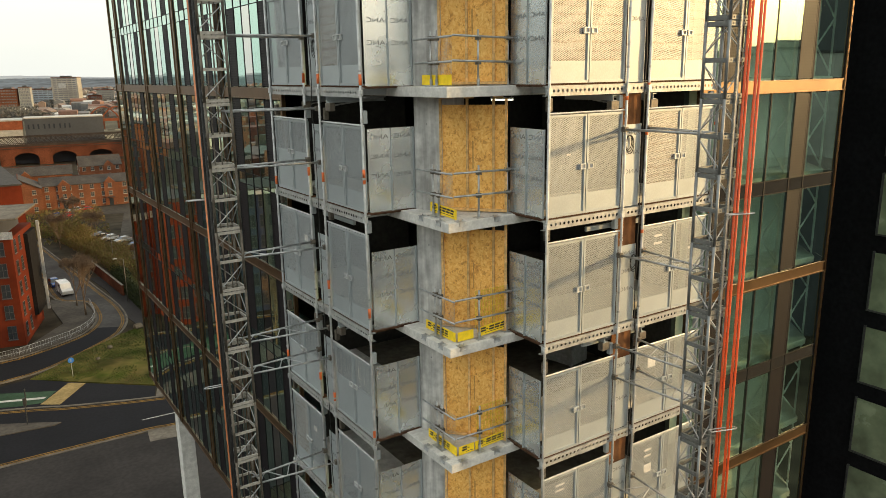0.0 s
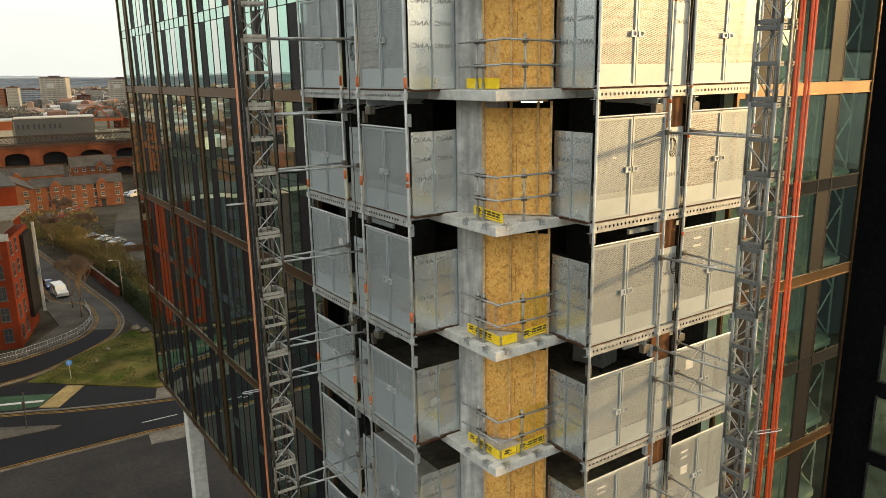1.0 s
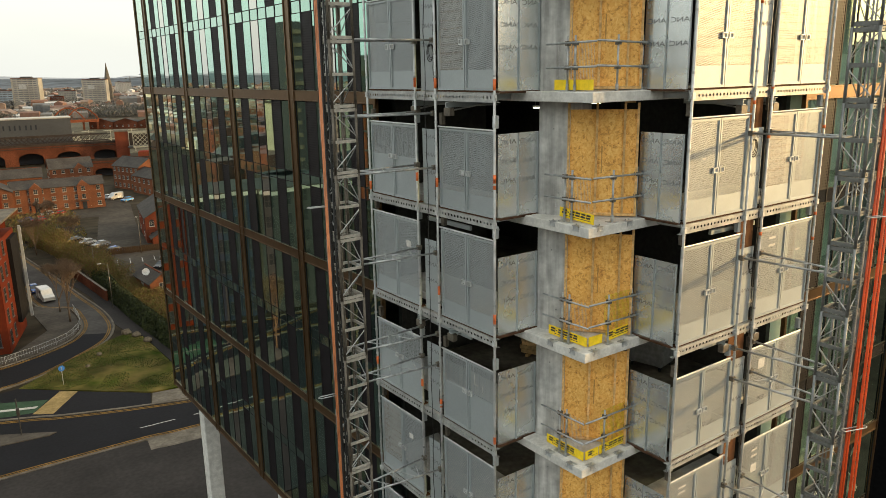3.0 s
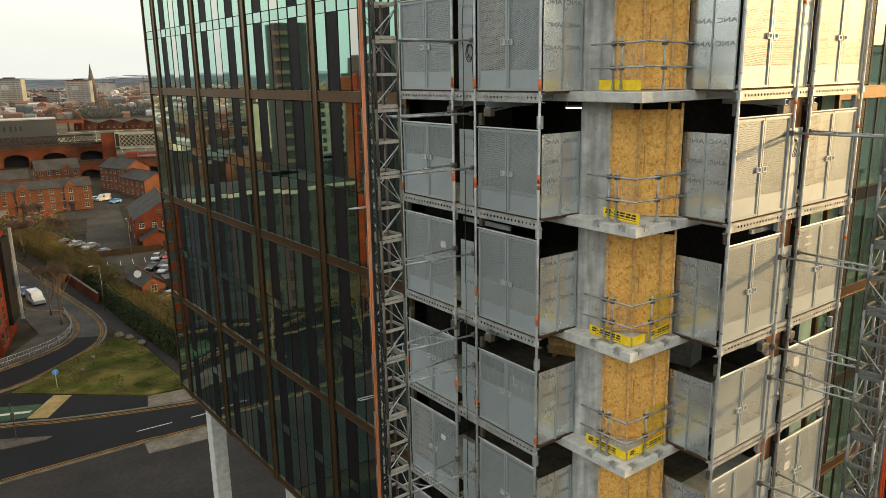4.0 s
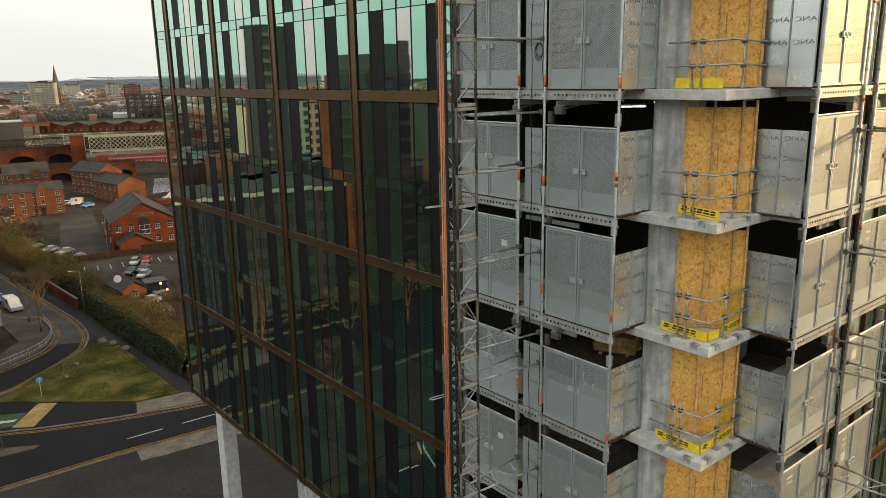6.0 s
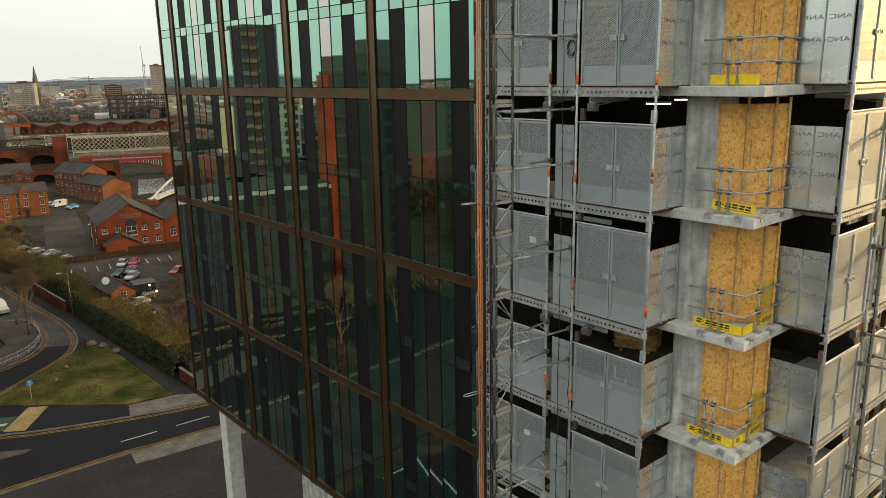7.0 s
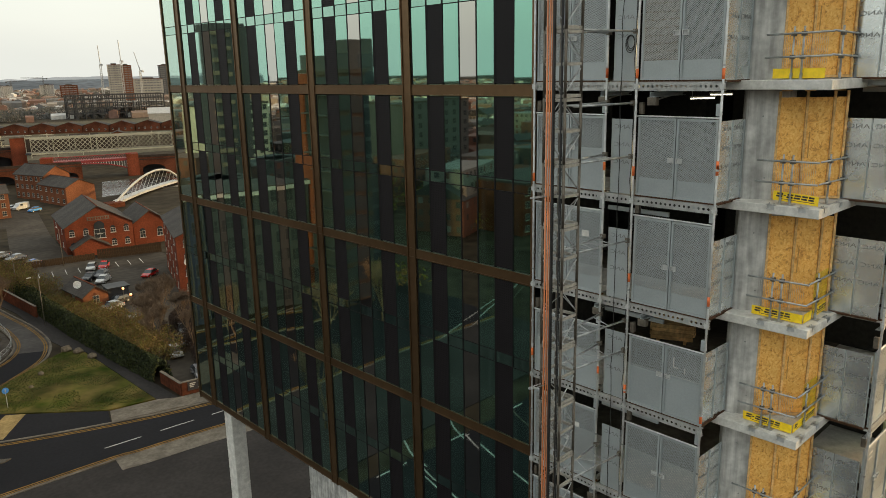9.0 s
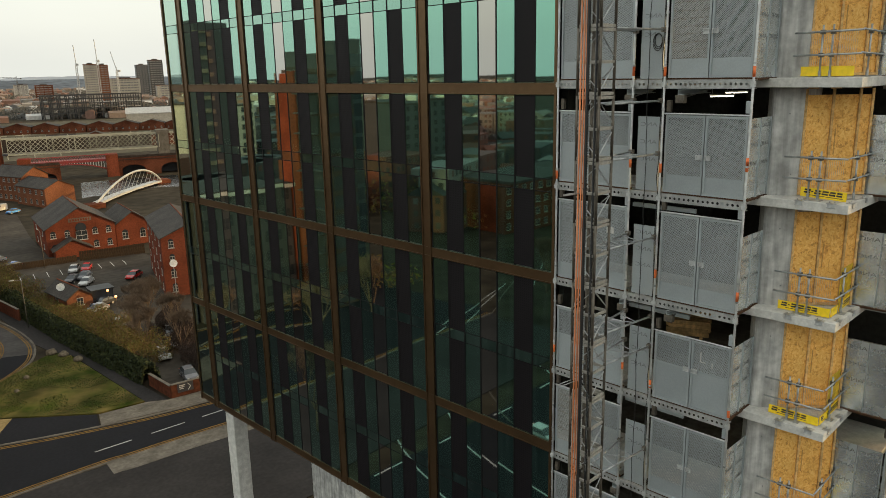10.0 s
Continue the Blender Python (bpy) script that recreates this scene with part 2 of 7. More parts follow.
INK = material("black_ink", (0.025, 0.025, 0.03), 0.6, stain=0.1)
STAMP = material("faded_stamp", (0.52, 0.29, 0.10), 0.7, stain=0.3, stain_scale=8)
GREYINK = material("grey_ink", (0.22, 0.23, 0.23), 0.6, stain=0.2, stain_scale=8)
TIMBER = material("pine_stud", (0.70, 0.44, 0.19), 0.7, grain=12, vary=0.2, bump=0.15, stain=0.3, stain_scale=3, per_object=0.15)
DARKPLY = material("dirty_ply_edge", (0.085, 0.045, 0.027), 0.75, grain=6, vary=0.3, stain=0.4)
PLY = material("plywood", (0.20, 0.092, 0.042), 0.7, grain=4, vary=0.3, stain=0.4)
BRONZE = material("bronze_frame", (0.14, 0.086, 0.045), 0.36, 0.8, grain=3, vary=0.1, bump=0.02, stain=0.15, stain_scale=0.4)
DARKFRAME = material("dark_gasket", (0.006, 0.006, 0.006), 0.6, 0.0, stain=0.1, spec=0.2)
LOUVRE = holes(material("louvre_panel", (0.012, 0.010, 0.012), 0.55, 0.1, spec=0.25, grain=5, vary=0.1, bump=0.02, stain=0.15), 0.085, 0.042, square=True, turned=False)
OPAQUE = glazing("mirror_infill", (0.0, 0.0, 0.0), (0.80, 0.79, 0.75), 0.48)
GLASS = glazing("green_glass", (0.02, 0.055, 0.045), (0.42, 0.94, 0.77), 0.43, 0.007)
BANDGLASS = glazing("back_painted_green_glass", (0.0, 0.0, 0.0), (0.42, 0.86, 0.72), 0.40, 0.012)
CORNER_GLASS = glazing("pale_green_glass", (0.25, 0.42, 0.34), (0.58, 0.95, 0.80), 0.48)
CLEAR_GLASS = glazing("clear_green_glass", (0.72, 0.93, 0.80), (0.66, 1.0, 0.85), 0.22)
SPANDREL = material("spandrel_glass", (0.03, 0.028, 0.025), 0.06, 0.0, grain=2, vary=0.1, bump=0, stain=0.1, ior=1.6)
# near-black base puts the gloom of the storeys into the walls
INNER = material("near_black_plaster", (0.05, 0.05, 0.047), 0.9, stain=0.2)
DARKWALL = material("dark_cladding", (0.010, 0.010, 0.011), 0.95, 0.0, stain=0.2, spec=0.02)
MATTEBLACK = material("matt_black_panel", (0.014, 0.015, 0.018), 0.95, stain=0.1, spec=0.02)


def osb_material():
    m = bpy.data.materials.new("strand_board")
    m.use_nodes = True
    n, l = m.node_tree.nodes, m.node_tree.links
    b = n["Principled BSDF"]
    tc = n.new("ShaderNodeTexCoord")
    info = n.new("ShaderNodeObjectInfo")
    add = n.new("ShaderNodeVectorMath")
    l.new(tc.outputs["Object"], add.inputs[0])
    l.new(info.outputs["Random"], add.inputs[1])
    warp = n.new("ShaderNodeTexNoise")
    warp.inputs["Scale"].default_value, warp.inputs["Detail"].default_value = 7.0, 1.0
    l.new(add.outputs[0], warp.inputs["Vector"])
    push = n.new("ShaderNodeVectorMath")
    push.operation = "MULTIPLY_ADD"
    push.inputs[1].default_value = (0.11, 0.11, 0.11)
    l.new(warp.outputs["Color"], push.inputs[0])
    l.new(add.outputs[0], push.inputs[2])
    outs = []
    for turn, scale in ((15, (9, 9, 26)), (-48, (8, 8, 30)), (78, (9, 9, 24))):
        mp = n.new("ShaderNodeMapping")
        mp.vector_type = "TEXTURE"
        mp.inputs["Rotation"].default_value = (0, radians(turn), 0)
        mp.inputs["Scale"].default_value = tuple(1 / v for v in scale)
        vo = n.new("ShaderNodeTexVoronoi")
        vo.inputs["Scale"].default_value = 1.0
        l.new(push.outputs[0], mp.inputs["Vector"])
        l.new(mp.outputs["Vector"], vo.inputs["Vector"])
        outs.append(vo.outputs["Color"])
    first = n.new("ShaderNodeMixRGB")
    first.inputs["Fac"].default_value = 0.5
    l.new(outs[0], first.inputs["Color1"])
    l.new(outs[1], first.inputs["Color2"])
    mixc = n.new("ShaderNodeMixRGB")
    mixc.inputs["Fac"].default_value = 0.4
    l.new(first.outputs["Color"], mixc.inputs["Color1"])
    l.new(outs[2], mixc.inputs["Color2"])
    bw = n.new("ShaderNodeRGBToBW")
    l.new(mixc.outputs["Color"], bw.inputs["Color"])
    ramp = n.new("ShaderNodeValToRGB")
    e = ramp.color_ramp.elements
    e[0].position, e[0].color = 0.18, (0.47, 0.205, 0.046, 1)
    e[1].position, e[1].color = 0.80, (0.93, 0.585, 0.185, 1)
    mid = e.new(0.42)
    mid.color = (0.79, 0.40, 0.088, 1)
    l.new(bw.outputs[0], ramp.inputs["Fac"])
    big = n.new("ShaderNodeTexNoise")
    big.inputs["Scale"].default_value = 1.4
    l.new(add.outputs[0], big.inputs["Vector"])
    rng = n.new("ShaderNodeMapRange")
    rng.inputs["From Min"].default_value, rng.inputs["From Max"].default_value = 0.3, 0.7
    rng.inputs["To Min"].default_value, rng.inputs["To Max"].default_value = 0.90, 1.06
    l.new(big.outputs["Fac"], rng.inputs["Value"])
    mul = n.new("ShaderNodeMixRGB")
    mul.blend_type = "MULTIPLY"
    mul.inputs["Fac"].default_value = 1
    l.new(ramp.outputs["Color"], mul.inputs["Color1"])
    l.new(rng.outputs["Result"], mul.inputs["Color2"])
    l.new(mul.outputs["Color"], b.inputs["Base Color"])
    b.inputs["Roughness"].default_value = 0.7
    bp = n.new("ShaderNodeBump")
    bp.inputs["Strength"].default_value, bp.inputs["Distance"].default_value = 0.3, 0.01
    l.new(bw.outputs[0], bp.inputs["Height"])
    l.new(bp.outputs["Normal"], b.inputs["Normal"])
    return m


OSB = osb_material()


# ---- mesh helpers ----
def box(bm, x0, x1, y0, y1, z0, z1):
    v = [bm.verts.new((x, y, z)) for x in (x0, x1) for y in (y0, y1) for z in (z0, z1)]
    for f in ((0, 1, 3, 2), (4, 6, 7, 5), (0, 4, 5, 1), (2, 3, 7, 6), (0, 2, 6, 4), (1, 5, 7, 3)):
        bm.faces.new([v[i] for i in f])
    return bm


def tube(bm, p, q, r, n=8, r2=None):
    p, q = Vector(p), Vector(q)
    way = (q - p).normalized()
    side = way.orthogonal().normalized()
    up = way.cross(side)
    r2 = r if r2 is None else r2
    rings = []
    for c, rad in ((p, r), (q, r2)):
        rings.append([bm.verts.new(c + (side * math.cos(a) + up * math.sin(a)) * rad) for a in (2 * math.pi * i / n for i in range(n))])
    for i in range(n):
        j = (i + 1) % n
        bm.faces.new((rings[0][i], rings[0][j], rings[1][j], rings[1][i]))
    bm.faces.new(rings[0][::-1])
    bm.faces.new(rings[1])
    return bm


def pipe(bm, pts, r, n=8):
    """A tube along a bent line."""
    pts = [Vector(p) for p in pts]
    rings = []
    for i, p in enumerate(pts):
        way = (pts[min(i + 1, len(pts) - 1)] - pts[max(i - 1, 0)]).normalized()
        side = way.cross(Vector((0.3, 0.2, 0.93))).normalized()
        up = way.cross(side)
        rings.append([bm.verts.new(p + (side * math.cos(a) + up * math.sin(a)) * r) for a in (2 * math.pi * j / n for j in range(n))])
    for p, q in zip(rings, rings[1:]):
        for j in range(n):
            bm.faces.new((p[j], p[(j + 1) % n], q[(j + 1) % n], q[j]))
    bm.faces.new(rings[0][::-1])
    bm.faces.new(rings[-1])
    return bm


def prism(bm, pts, z0, z1):
    lo = [bm.verts.new((x, y, z0)) for x, y in pts]
    hi = [bm.verts.new((x, y, z1)) for x, y in pts]
    n = len(pts)
    for i in range(n):
        j = (i + 1) % n
        bm.faces.new((lo[i], lo[j], hi[j], hi[i]))
    bm.faces.new(lo[::-1])
    bm.faces.new(hi)
    return bm


def data_of(name, bm, mats, smooth=False, bevel=0.0):
    if bevel:
        bmesh.ops.bevel(bm, geom=list(bm.edges), offset=bevel, segments=1, affect="EDGES", clamp_overlap=True)
    bmesh.ops.recalc_face_normals(bm, faces=list(bm.faces))
    me = bpy.data.meshes.new(name)
    bm.to_mesh(me)
    bm.free()
    for m in (mats if isinstance(mats, (list, tuple)) else [mats]):
        me.materials.append(m)
    if smooth:
        for p in me.polygons:
            p.use_smooth = True
    return me


def thing(name, label, category, group="", kind="", at=None):
    ob = new(name)
    ob.empty_display_size = 0.2
    if at is not None:
        ob.matrix_world = at
    return tagged(ob, label, category, group, kind)


def part(name, bm, mats, parent, label="", smooth=False, bevel=0.0):
    me = bm if isinstance(bm, bpy.types.Mesh) else data_of(name, bm, mats, smooth, bevel)
    ob = new(name, me)
    ob.parent = parent
    if label:
        ob["label"] = label
    return ob


def solid(name, bm, mats, label, category, group="", kind="", at=None, smooth=False, bevel=0.0):
    """A thing, or a piece of the setting, of one mesh."""
    me = bm if isinstance(bm, bpy.types.Mesh) else data_of(name, bm, mats, smooth, bevel)
    ob = new(name, me)
    if at is not None:
        ob.matrix_world = at
    return tagged(ob, label, category, group, kind)


B = bmesh.new

# ---- the tower: levels and plan ----
STOREY = 2.99


def floor_z(k):
    """The top of the slab of level k; levels count downwards from the one at eye height."""
    return 38.69 - STOREY * k


LEVELS = range(-3, 7)              # slabs from the roof line down to the overhang
SCREENS = range(-2, 6)             # levels with protection screens at the open corner
WEST, SOUTH = 8.13, 12.45          # faces of the screens
GLASS_W, GLASS_S = 8.60, 13.05     # faces of the glass
SLAB_W, SLAB_S = 9.03, 13.46       # edges of the slabs
END_N, END_E = 47.5, 25.9          # far ends of the two fronts
WEST_AT = lambda y, z=0.0: Matrix.Translation((WEST, y, z)) @ pose(0, 0, 0, 0, 0, -90)
SOUTH_AT = lambda x, z=0.0: Matrix.Translation((x, SOUTH, z))

for k in LEVELS:
    z = floor_z(k)
    bm = B()
    prism(bm, [(SLAB_W, SLAB_S), (24.1, SLAB_S), (25.6, 15.1), (25.6, 47.1), (SLAB_W, 47.1)], z - 0.23, z)
    solid("floor_slab", bm, SLAB, "pale grey concrete floor slab with a raw cast edge", "slab", "tower slabs", "structure", bevel=0.012)

# added dark sheet: dusty concrete plus the interior's shade, put into one colour
SHADEFLOOR = material("dusty_shaded_floor", (0.17, 0.155, 0.125), 0.9, grain=5, vary=0.25, bump=0.1, stain=0.5, stain_scale=0.7)
for k in list(LEVELS)[1:]:
    bm = B()
    box(bm, SLAB_W + 1.7, 25.3, SLAB_S + 1.7, 47.0, floor_z(k), floor_z(k) + 0.005)
    solid("shaded_floor_sheet", bm, SHADEFLOOR, "dusty floor sheet, colour darkened for the shade inside the storey", "floor", "floor finishes", "structure")

# core walls and rough partitions inside; the storeys' shade is in their near-black colour
for k in list(LEVELS)[1:]:
    z = floor_z(k)
    bm = B()
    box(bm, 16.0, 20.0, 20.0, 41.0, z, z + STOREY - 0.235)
    solid("core_wall", bm, INNER, "bare core wall of the tower, interior shade in its near-black colour", "wall", "core walls", "structure")
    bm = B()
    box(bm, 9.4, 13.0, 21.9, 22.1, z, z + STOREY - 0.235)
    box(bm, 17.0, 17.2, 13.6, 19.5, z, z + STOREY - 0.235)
    solid("partition_wall", bm, INNER, "plasterboard partition wall, interior shade in its near-black colour", "wall", "partition walls", "structure")

# soffit and legs under the overhang, down to the ground
bm = B()
box(bm, 8.9, END_E - 0.5, 13.4, 47.2, floor_z(6) - 0.6, floor_z(6) - 0.25)
solid("soffit", bm, DARKFRAME, "dark underside of the tower's overhang", "ceiling", "", "structure")
bm = B()
box(bm, 13.0, END_E - 2.0, 20.0, 43.0, 0, floor_z(6) - 0.62)
solid("podium_wall", bm, CONCRETE, "plain concrete wall under the tower", "wall", "", "structure")
for x, y in ((10.2, 46.6), (10.2, 34.0), (10.2, 22.0), (23.5, 15.5)):
    bm = B()
    box(bm, x - 0.45, x + 0.45, y - 0.45, y + 0.45, 0, floor_z(6) - 0.62)
    solid("concrete_leg", bm, SLAB, "white painted concrete leg under the overhang", "column", "legs under the tower", "structure", bevel=0.03)
bm = B()
box(bm, GLASS_W + 0.1, END_E, GLASS_S + 0.1, END_N, floor_z(-3) + 0.01, floor_z(-3) + 0.6)
solid("roof", bm, DARKFRAME, "dark flat roof upstand of the tower", "roof", "", "structure")

# ---- the corner pier and its boarded side ----
for k in list(LEVELS)[1:]:
    z = floor_z(k)
    bm = B()
    edge = [(9.80, 14.93), (9.62, 15.20), (9.49, 15.43), (9.47, 15.52), (9.50, 15.60), (9.60, 15.68), (10.2, 16.0), (10.9, 15.6), (10.4, 14.75)]
    prism(bm, edge, z, z + STOREY - 0.23)
    solid("concrete_pier", bm, CONCRETE, "board-marked grey concrete pier with a rounded edge", "column", "corner piers", "structure")
    way = Vector((9.49 - 9.80, 15.43 - 14.93, 0)).normalized()
    out = Vector((-way.y, way.x, 0))
    if out.x > 0:
        out = -out
    for u, zz in ((0.20, 0.55), (0.34, 2.1)):
        c = Vector((9.80, 14.93, z + zz)) + way * u
        solid("tie_hole", tube(B(), c - out * 0.03, c + out * 0.012, 0.02, 8), GREYINK, "small dark plugged tie hole in the concrete", "tie hole", "tie holes", "structure")

panel_at = lambda z: Matrix.Translation((9.78, 14.92, z)) @ pose(0, 0, 0, 0, 0, -math.degrees(math.atan2(1.27, 1.06)))


def boarded_panel(z):
    t = thing("boarded_panel", "orange strand board panel on pine studs beside the concrete pier", "hoarding", "boarded panels", at=panel_at(z))
    for u0, u1, name in ((0.03, 0.69, "board"), (0.70, 1.33, "board"), (1.34, 1.62, "board")):
        part(name, box(B(), u0, u1, 0.06, 0.08, 0.09, 2.55), OSB, t)
    for u in (0.0, 0.66, 1.30, 1.60):
        part("stud", box(B(), u, u + 0.055, 0.0, 0.059, 0.09, 2.70), TIMBER, t)
    part("bottom_rail", box(B(), 0.0, 1.655, -0.01, 0.06, 0.03, 0.088), TIMBER, t)
    for u in (0.0, 0.55, 1.25):
        part("top_plate", box(B(), u + 0.06, u + 0.30, 0.0, 0.05, 2.70, 2.745), TIMBER, t)
    bm = B()
    box(bm, 0.80, 0.83, 0.056, 0.0595, 1.05, 1.70)
    part("stamp", bm, STAMP, t, "faint stamped writing drawn as a bar")
    return t


for k in list(LEVELS)[1:]:
    boarded_panel(floor_z(k))

# ---- protection screens ----
def anc_mesh():
    cu = bpy.data.curves.new("lettering", "FONT")
    cu.body, cu.size, cu.extrude = "ANC", 0.155, 0.0015
    cu.align_x, cu.align_y = "CENTER", "CENTER"
    ob = new("lettering", cu)
    dg = bpy.context.evaluated_depsgraph_get()
    me = bpy.data.meshes.new_from_object(ob.evaluated_get(dg))
    bpy.data.objects.remove(ob)
    me.materials.clear()
    me.materials.append(GREYINK)
    return me


ANC = anc_mesh()


def stencil(parent, u, z, y=-0.004):
    """The sheet's printed letters, which read from behind."""
    ob = part("lettering", ANC, None, parent, "mirror-reversed grey letters")
    ob.matrix_basis = Matrix.Translation((u, y, z)) @ pose(0, 0, 0, 90) @ Matrix.Diagonal((-1.5, 1, 1, 1))
    return ob


def latch(parent, u, z, flip):
    bm = B()
    s = -1 if flip else 1
    for a, b, c, d in ((0.0, 0.17, 0.045, 0.065), (0.0, 0.17, -0.065, -0.045), (0.0, 0.02, -0.045, 0.045), (0.15, 0.17, -0.045, 0.045)):
        x0, x1 = sorted((u + s * a, u + s * b))
        box(bm, x0, x1, -0.075, -0.03, z + c, z + d)
    x0, x1 = sorted((u + s * 0.02, u + s * 0.15))
    box(bm, x0, x1, -0.036, -0.03, z - 0.045, z + 0.045)
    part("latch", bm, POST, parent, "galvanised box latch")


LEAVES = {}


def leaf_meshes(w, h, kind, dirty=False):
    key = (round(w, 3), round(h, 3), kind, dirty)
    if key not in LEAVES:
        solid_h = 0.48 if kind == "plain" else h * 0.56
        frame_ = B()
        f = 0.05
        box(frame_, 0, f, -0.045, 0.02, 0, h)
        box(frame_, w - f, w, -0.045, 0.02, 0, h)
        box(frame_, f, w - f, -0.045, 0.02, h - f, h)
        box(frame_, f, w - f, -0.045, 0.02, 0, f)
        for a_, b_ in ((f, f + 0.014), (w - f - 0.014, w - f)):
            box(frame_, a_, b_, -0.026, -0.0145, f, h - f)
        box(frame_, f + 0.014, w - f - 0.014, -0.026, -0.0145, f, f + 0.014)
        box(frame_, f + 0.014, w - f - 0.014, -0.026, -0.0145, h - f - 0.014, h - f)
        if kind != "plain":
            box(frame_, f, w - f, -0.028, 0.01, solid_h - 0.02, solid_h + 0.02)
        sheet = B()
        box(sheet, f, w - f, -0.012, -0.009, solid_h, h - f)
        kick = B()
        box(kick, f, w - f, -0.014, -0.009, f, solid_h - (0.021 if kind != "plain" else 0.001))
        if kind != "plain":
            for i in range(1, 5):
                box(sheet, w * i / 5 - 0.02, w * i / 5 + 0.02, -0.018, -0.0125, solid_h + 0.025, h - f)
        LEAVES[key] = (data_of("leaf_frame", frame_, GALV), data_of("perforated_sheet", sheet, PERF_DIRTY if dirty else PERF), data_of("kick_panel", kick, GALV))
    return LEAVES[key]


def screen(at, w, h, note, kind="plain", dirty=(), stickers=()):
    """A pair of perforated leaves between two posts; x runs to the right seen from outside, y inwards."""
    t = thing("protection_screen", note, "site screen", "protection screens", at=at)
    half = (w - 0.156) / 2
    for i in range(2):
        u = 0.066 + i * (half + 0.024)
        fr, sh, ki = leaf_meshes(half, h, kind, i in dirty)
        door = part("leaf", fr, None, t)
        door.location = (u, 0, 0.04)
        part("perforated_sheet", sh, None, door)
        part("kick_panel", ki, None, door)
        latch(door, (half - 0.02) if i == 0 else 0.02, h * (0.48 if kind == "plain" else 0.56), i == 0)
    part("top_rail", tube(B(), (0.02, -0.035, h + 0.075), (w - 0.02, -0.035, h + 0.075), 0.024), POST, t)
    part("sill", box(B(), 0.03, w - 0.03, -0.03, 0.12, 0.0, 0.035), DARKPLY, t, "dark board under the leaves")
    for u, z, a, b in stickers:
        part("sticker", box(B(), u, u + a, -0.0165, -0.0125, z, z + b), SLAB, t, "small pale blank label")
    for u in (0.05, w - 0.17):
        part("corner_bracket", box(B(), u, u + 0.12, -0.02, 0.10, h + 0.12, h + 0.42), GALV if u > 1 else DARKSTEEL, t, bevel=0.012)
    return t


def filler(at, w, h, inset, left, right):
    t = thing("filler_panel", "narrow plain galvanised sheet between two screens", "site screen", "filler panels", at=at)
    part("sheet", box(B(), left, w - right, inset, inset + 0.012, 0.02, h), GALV, t)
    part("edge_strip", box(B(), w - right - 0.03, w - right, inset - 0.015, inset - 0.001, 0.02, h), GALV, t)
    for j in range(3):
        stencil(t, w * 0.5, h - 0.21 - 0.467 * j, inset - 0.004)
    return t


RIVET = data_of("rivet", tube(B(), (0, -0.012, 0), (0, 0.0, 0), 0.012, 6), TUBE)


def return_screen(at, w, h, first, step):
    t = thing("return_screen", "two plain galvanised sheets with faint printed letters", "site screen", "return screens", at=at)
    for i in range(2):
        u0 = i * (w / 2) + 0.006
        s = part("sheet", box(B(), u0, u0 + w / 2 - 0.012, 0, 0.01, 0.02, h), GALV_PLAIN, t)
        part("folded_edge", box(B(), u0 + w / 2 - 0.03, u0 + w / 2 - 0.006, -0.03, -0.001, 0.02, h), GALV, t)
        for j in range(3):
            stencil(s, u0 + w * 0.25, first - step * j)
        for u in (0.06, w / 2 - 0.08):
            for zz in (0.35, 1.0, 1.7):
                part("rivet", RIVET, None, s).location = (u0 + u, 0, zz)
    part("foot_board", box(B(), 0, w, -0.05, 0.06, -0.03, 0.018), DARKPLY, t, "dark board under the sheets")
    return t


def holed_beam(length, pitch=0.132, d=0.068, h=0.2):
    """A channel with a row of round holes through its web."""
    bm = B()
    n = int(length / pitch)
    x = (length - n * pitch) / 2
    zc = -h / 2 - 0.02
    z0, z1 = -h - 0.02, -0.02
    corner = math.atan2(h, pitch)
    quarter = [0.0, corner / 2, corner, (corner + math.pi / 2) / 2, math.pi / 2]
    half = quarter + [math.pi - a for a in quarter[3:0:-1]]
    turns = half + [math.pi + a for a in half]

    def quad(a, b, c, e):
        bm.faces.new([bm.verts.new(p) for p in (a, b, c, e)])
    for y in (-0.05, -0.044):
        quad((0, y, z0), (x, y, z0), (x, y, z1), (0, y, z1))
        quad((length - x, y, z0), (length, y, z0), (length, y, z1), (length - x, y, z1))
        for i in range(n):
            cx = x + pitch * (i + 0.5)
            sq, ci = [], []
            for a in turns:
                c, s = math.cos(a), math.sin(a)
                k = min(pitch / 2 / max(1e-6, abs(c)), h / 2 / max(1e-6, abs(s)))
                sq.append(bm.verts.new((cx + c * k, y, zc + s * k)))
                ci.append(bm.verts.new((cx + c * d / 2, y, zc + s * d / 2)))
            for j in range(16):
                bm.faces.new((sq[j], sq[(j + 1) % 16], ci[(j + 1) % 16], ci[j]))
    box(bm, 0, length, -0.05, 0.05, z1, z1 + 0.012)
    box(bm, 0, length, -0.05, 0.05, z0 - 0.012, z0)
    return data_of("web", bm, BEAMM)


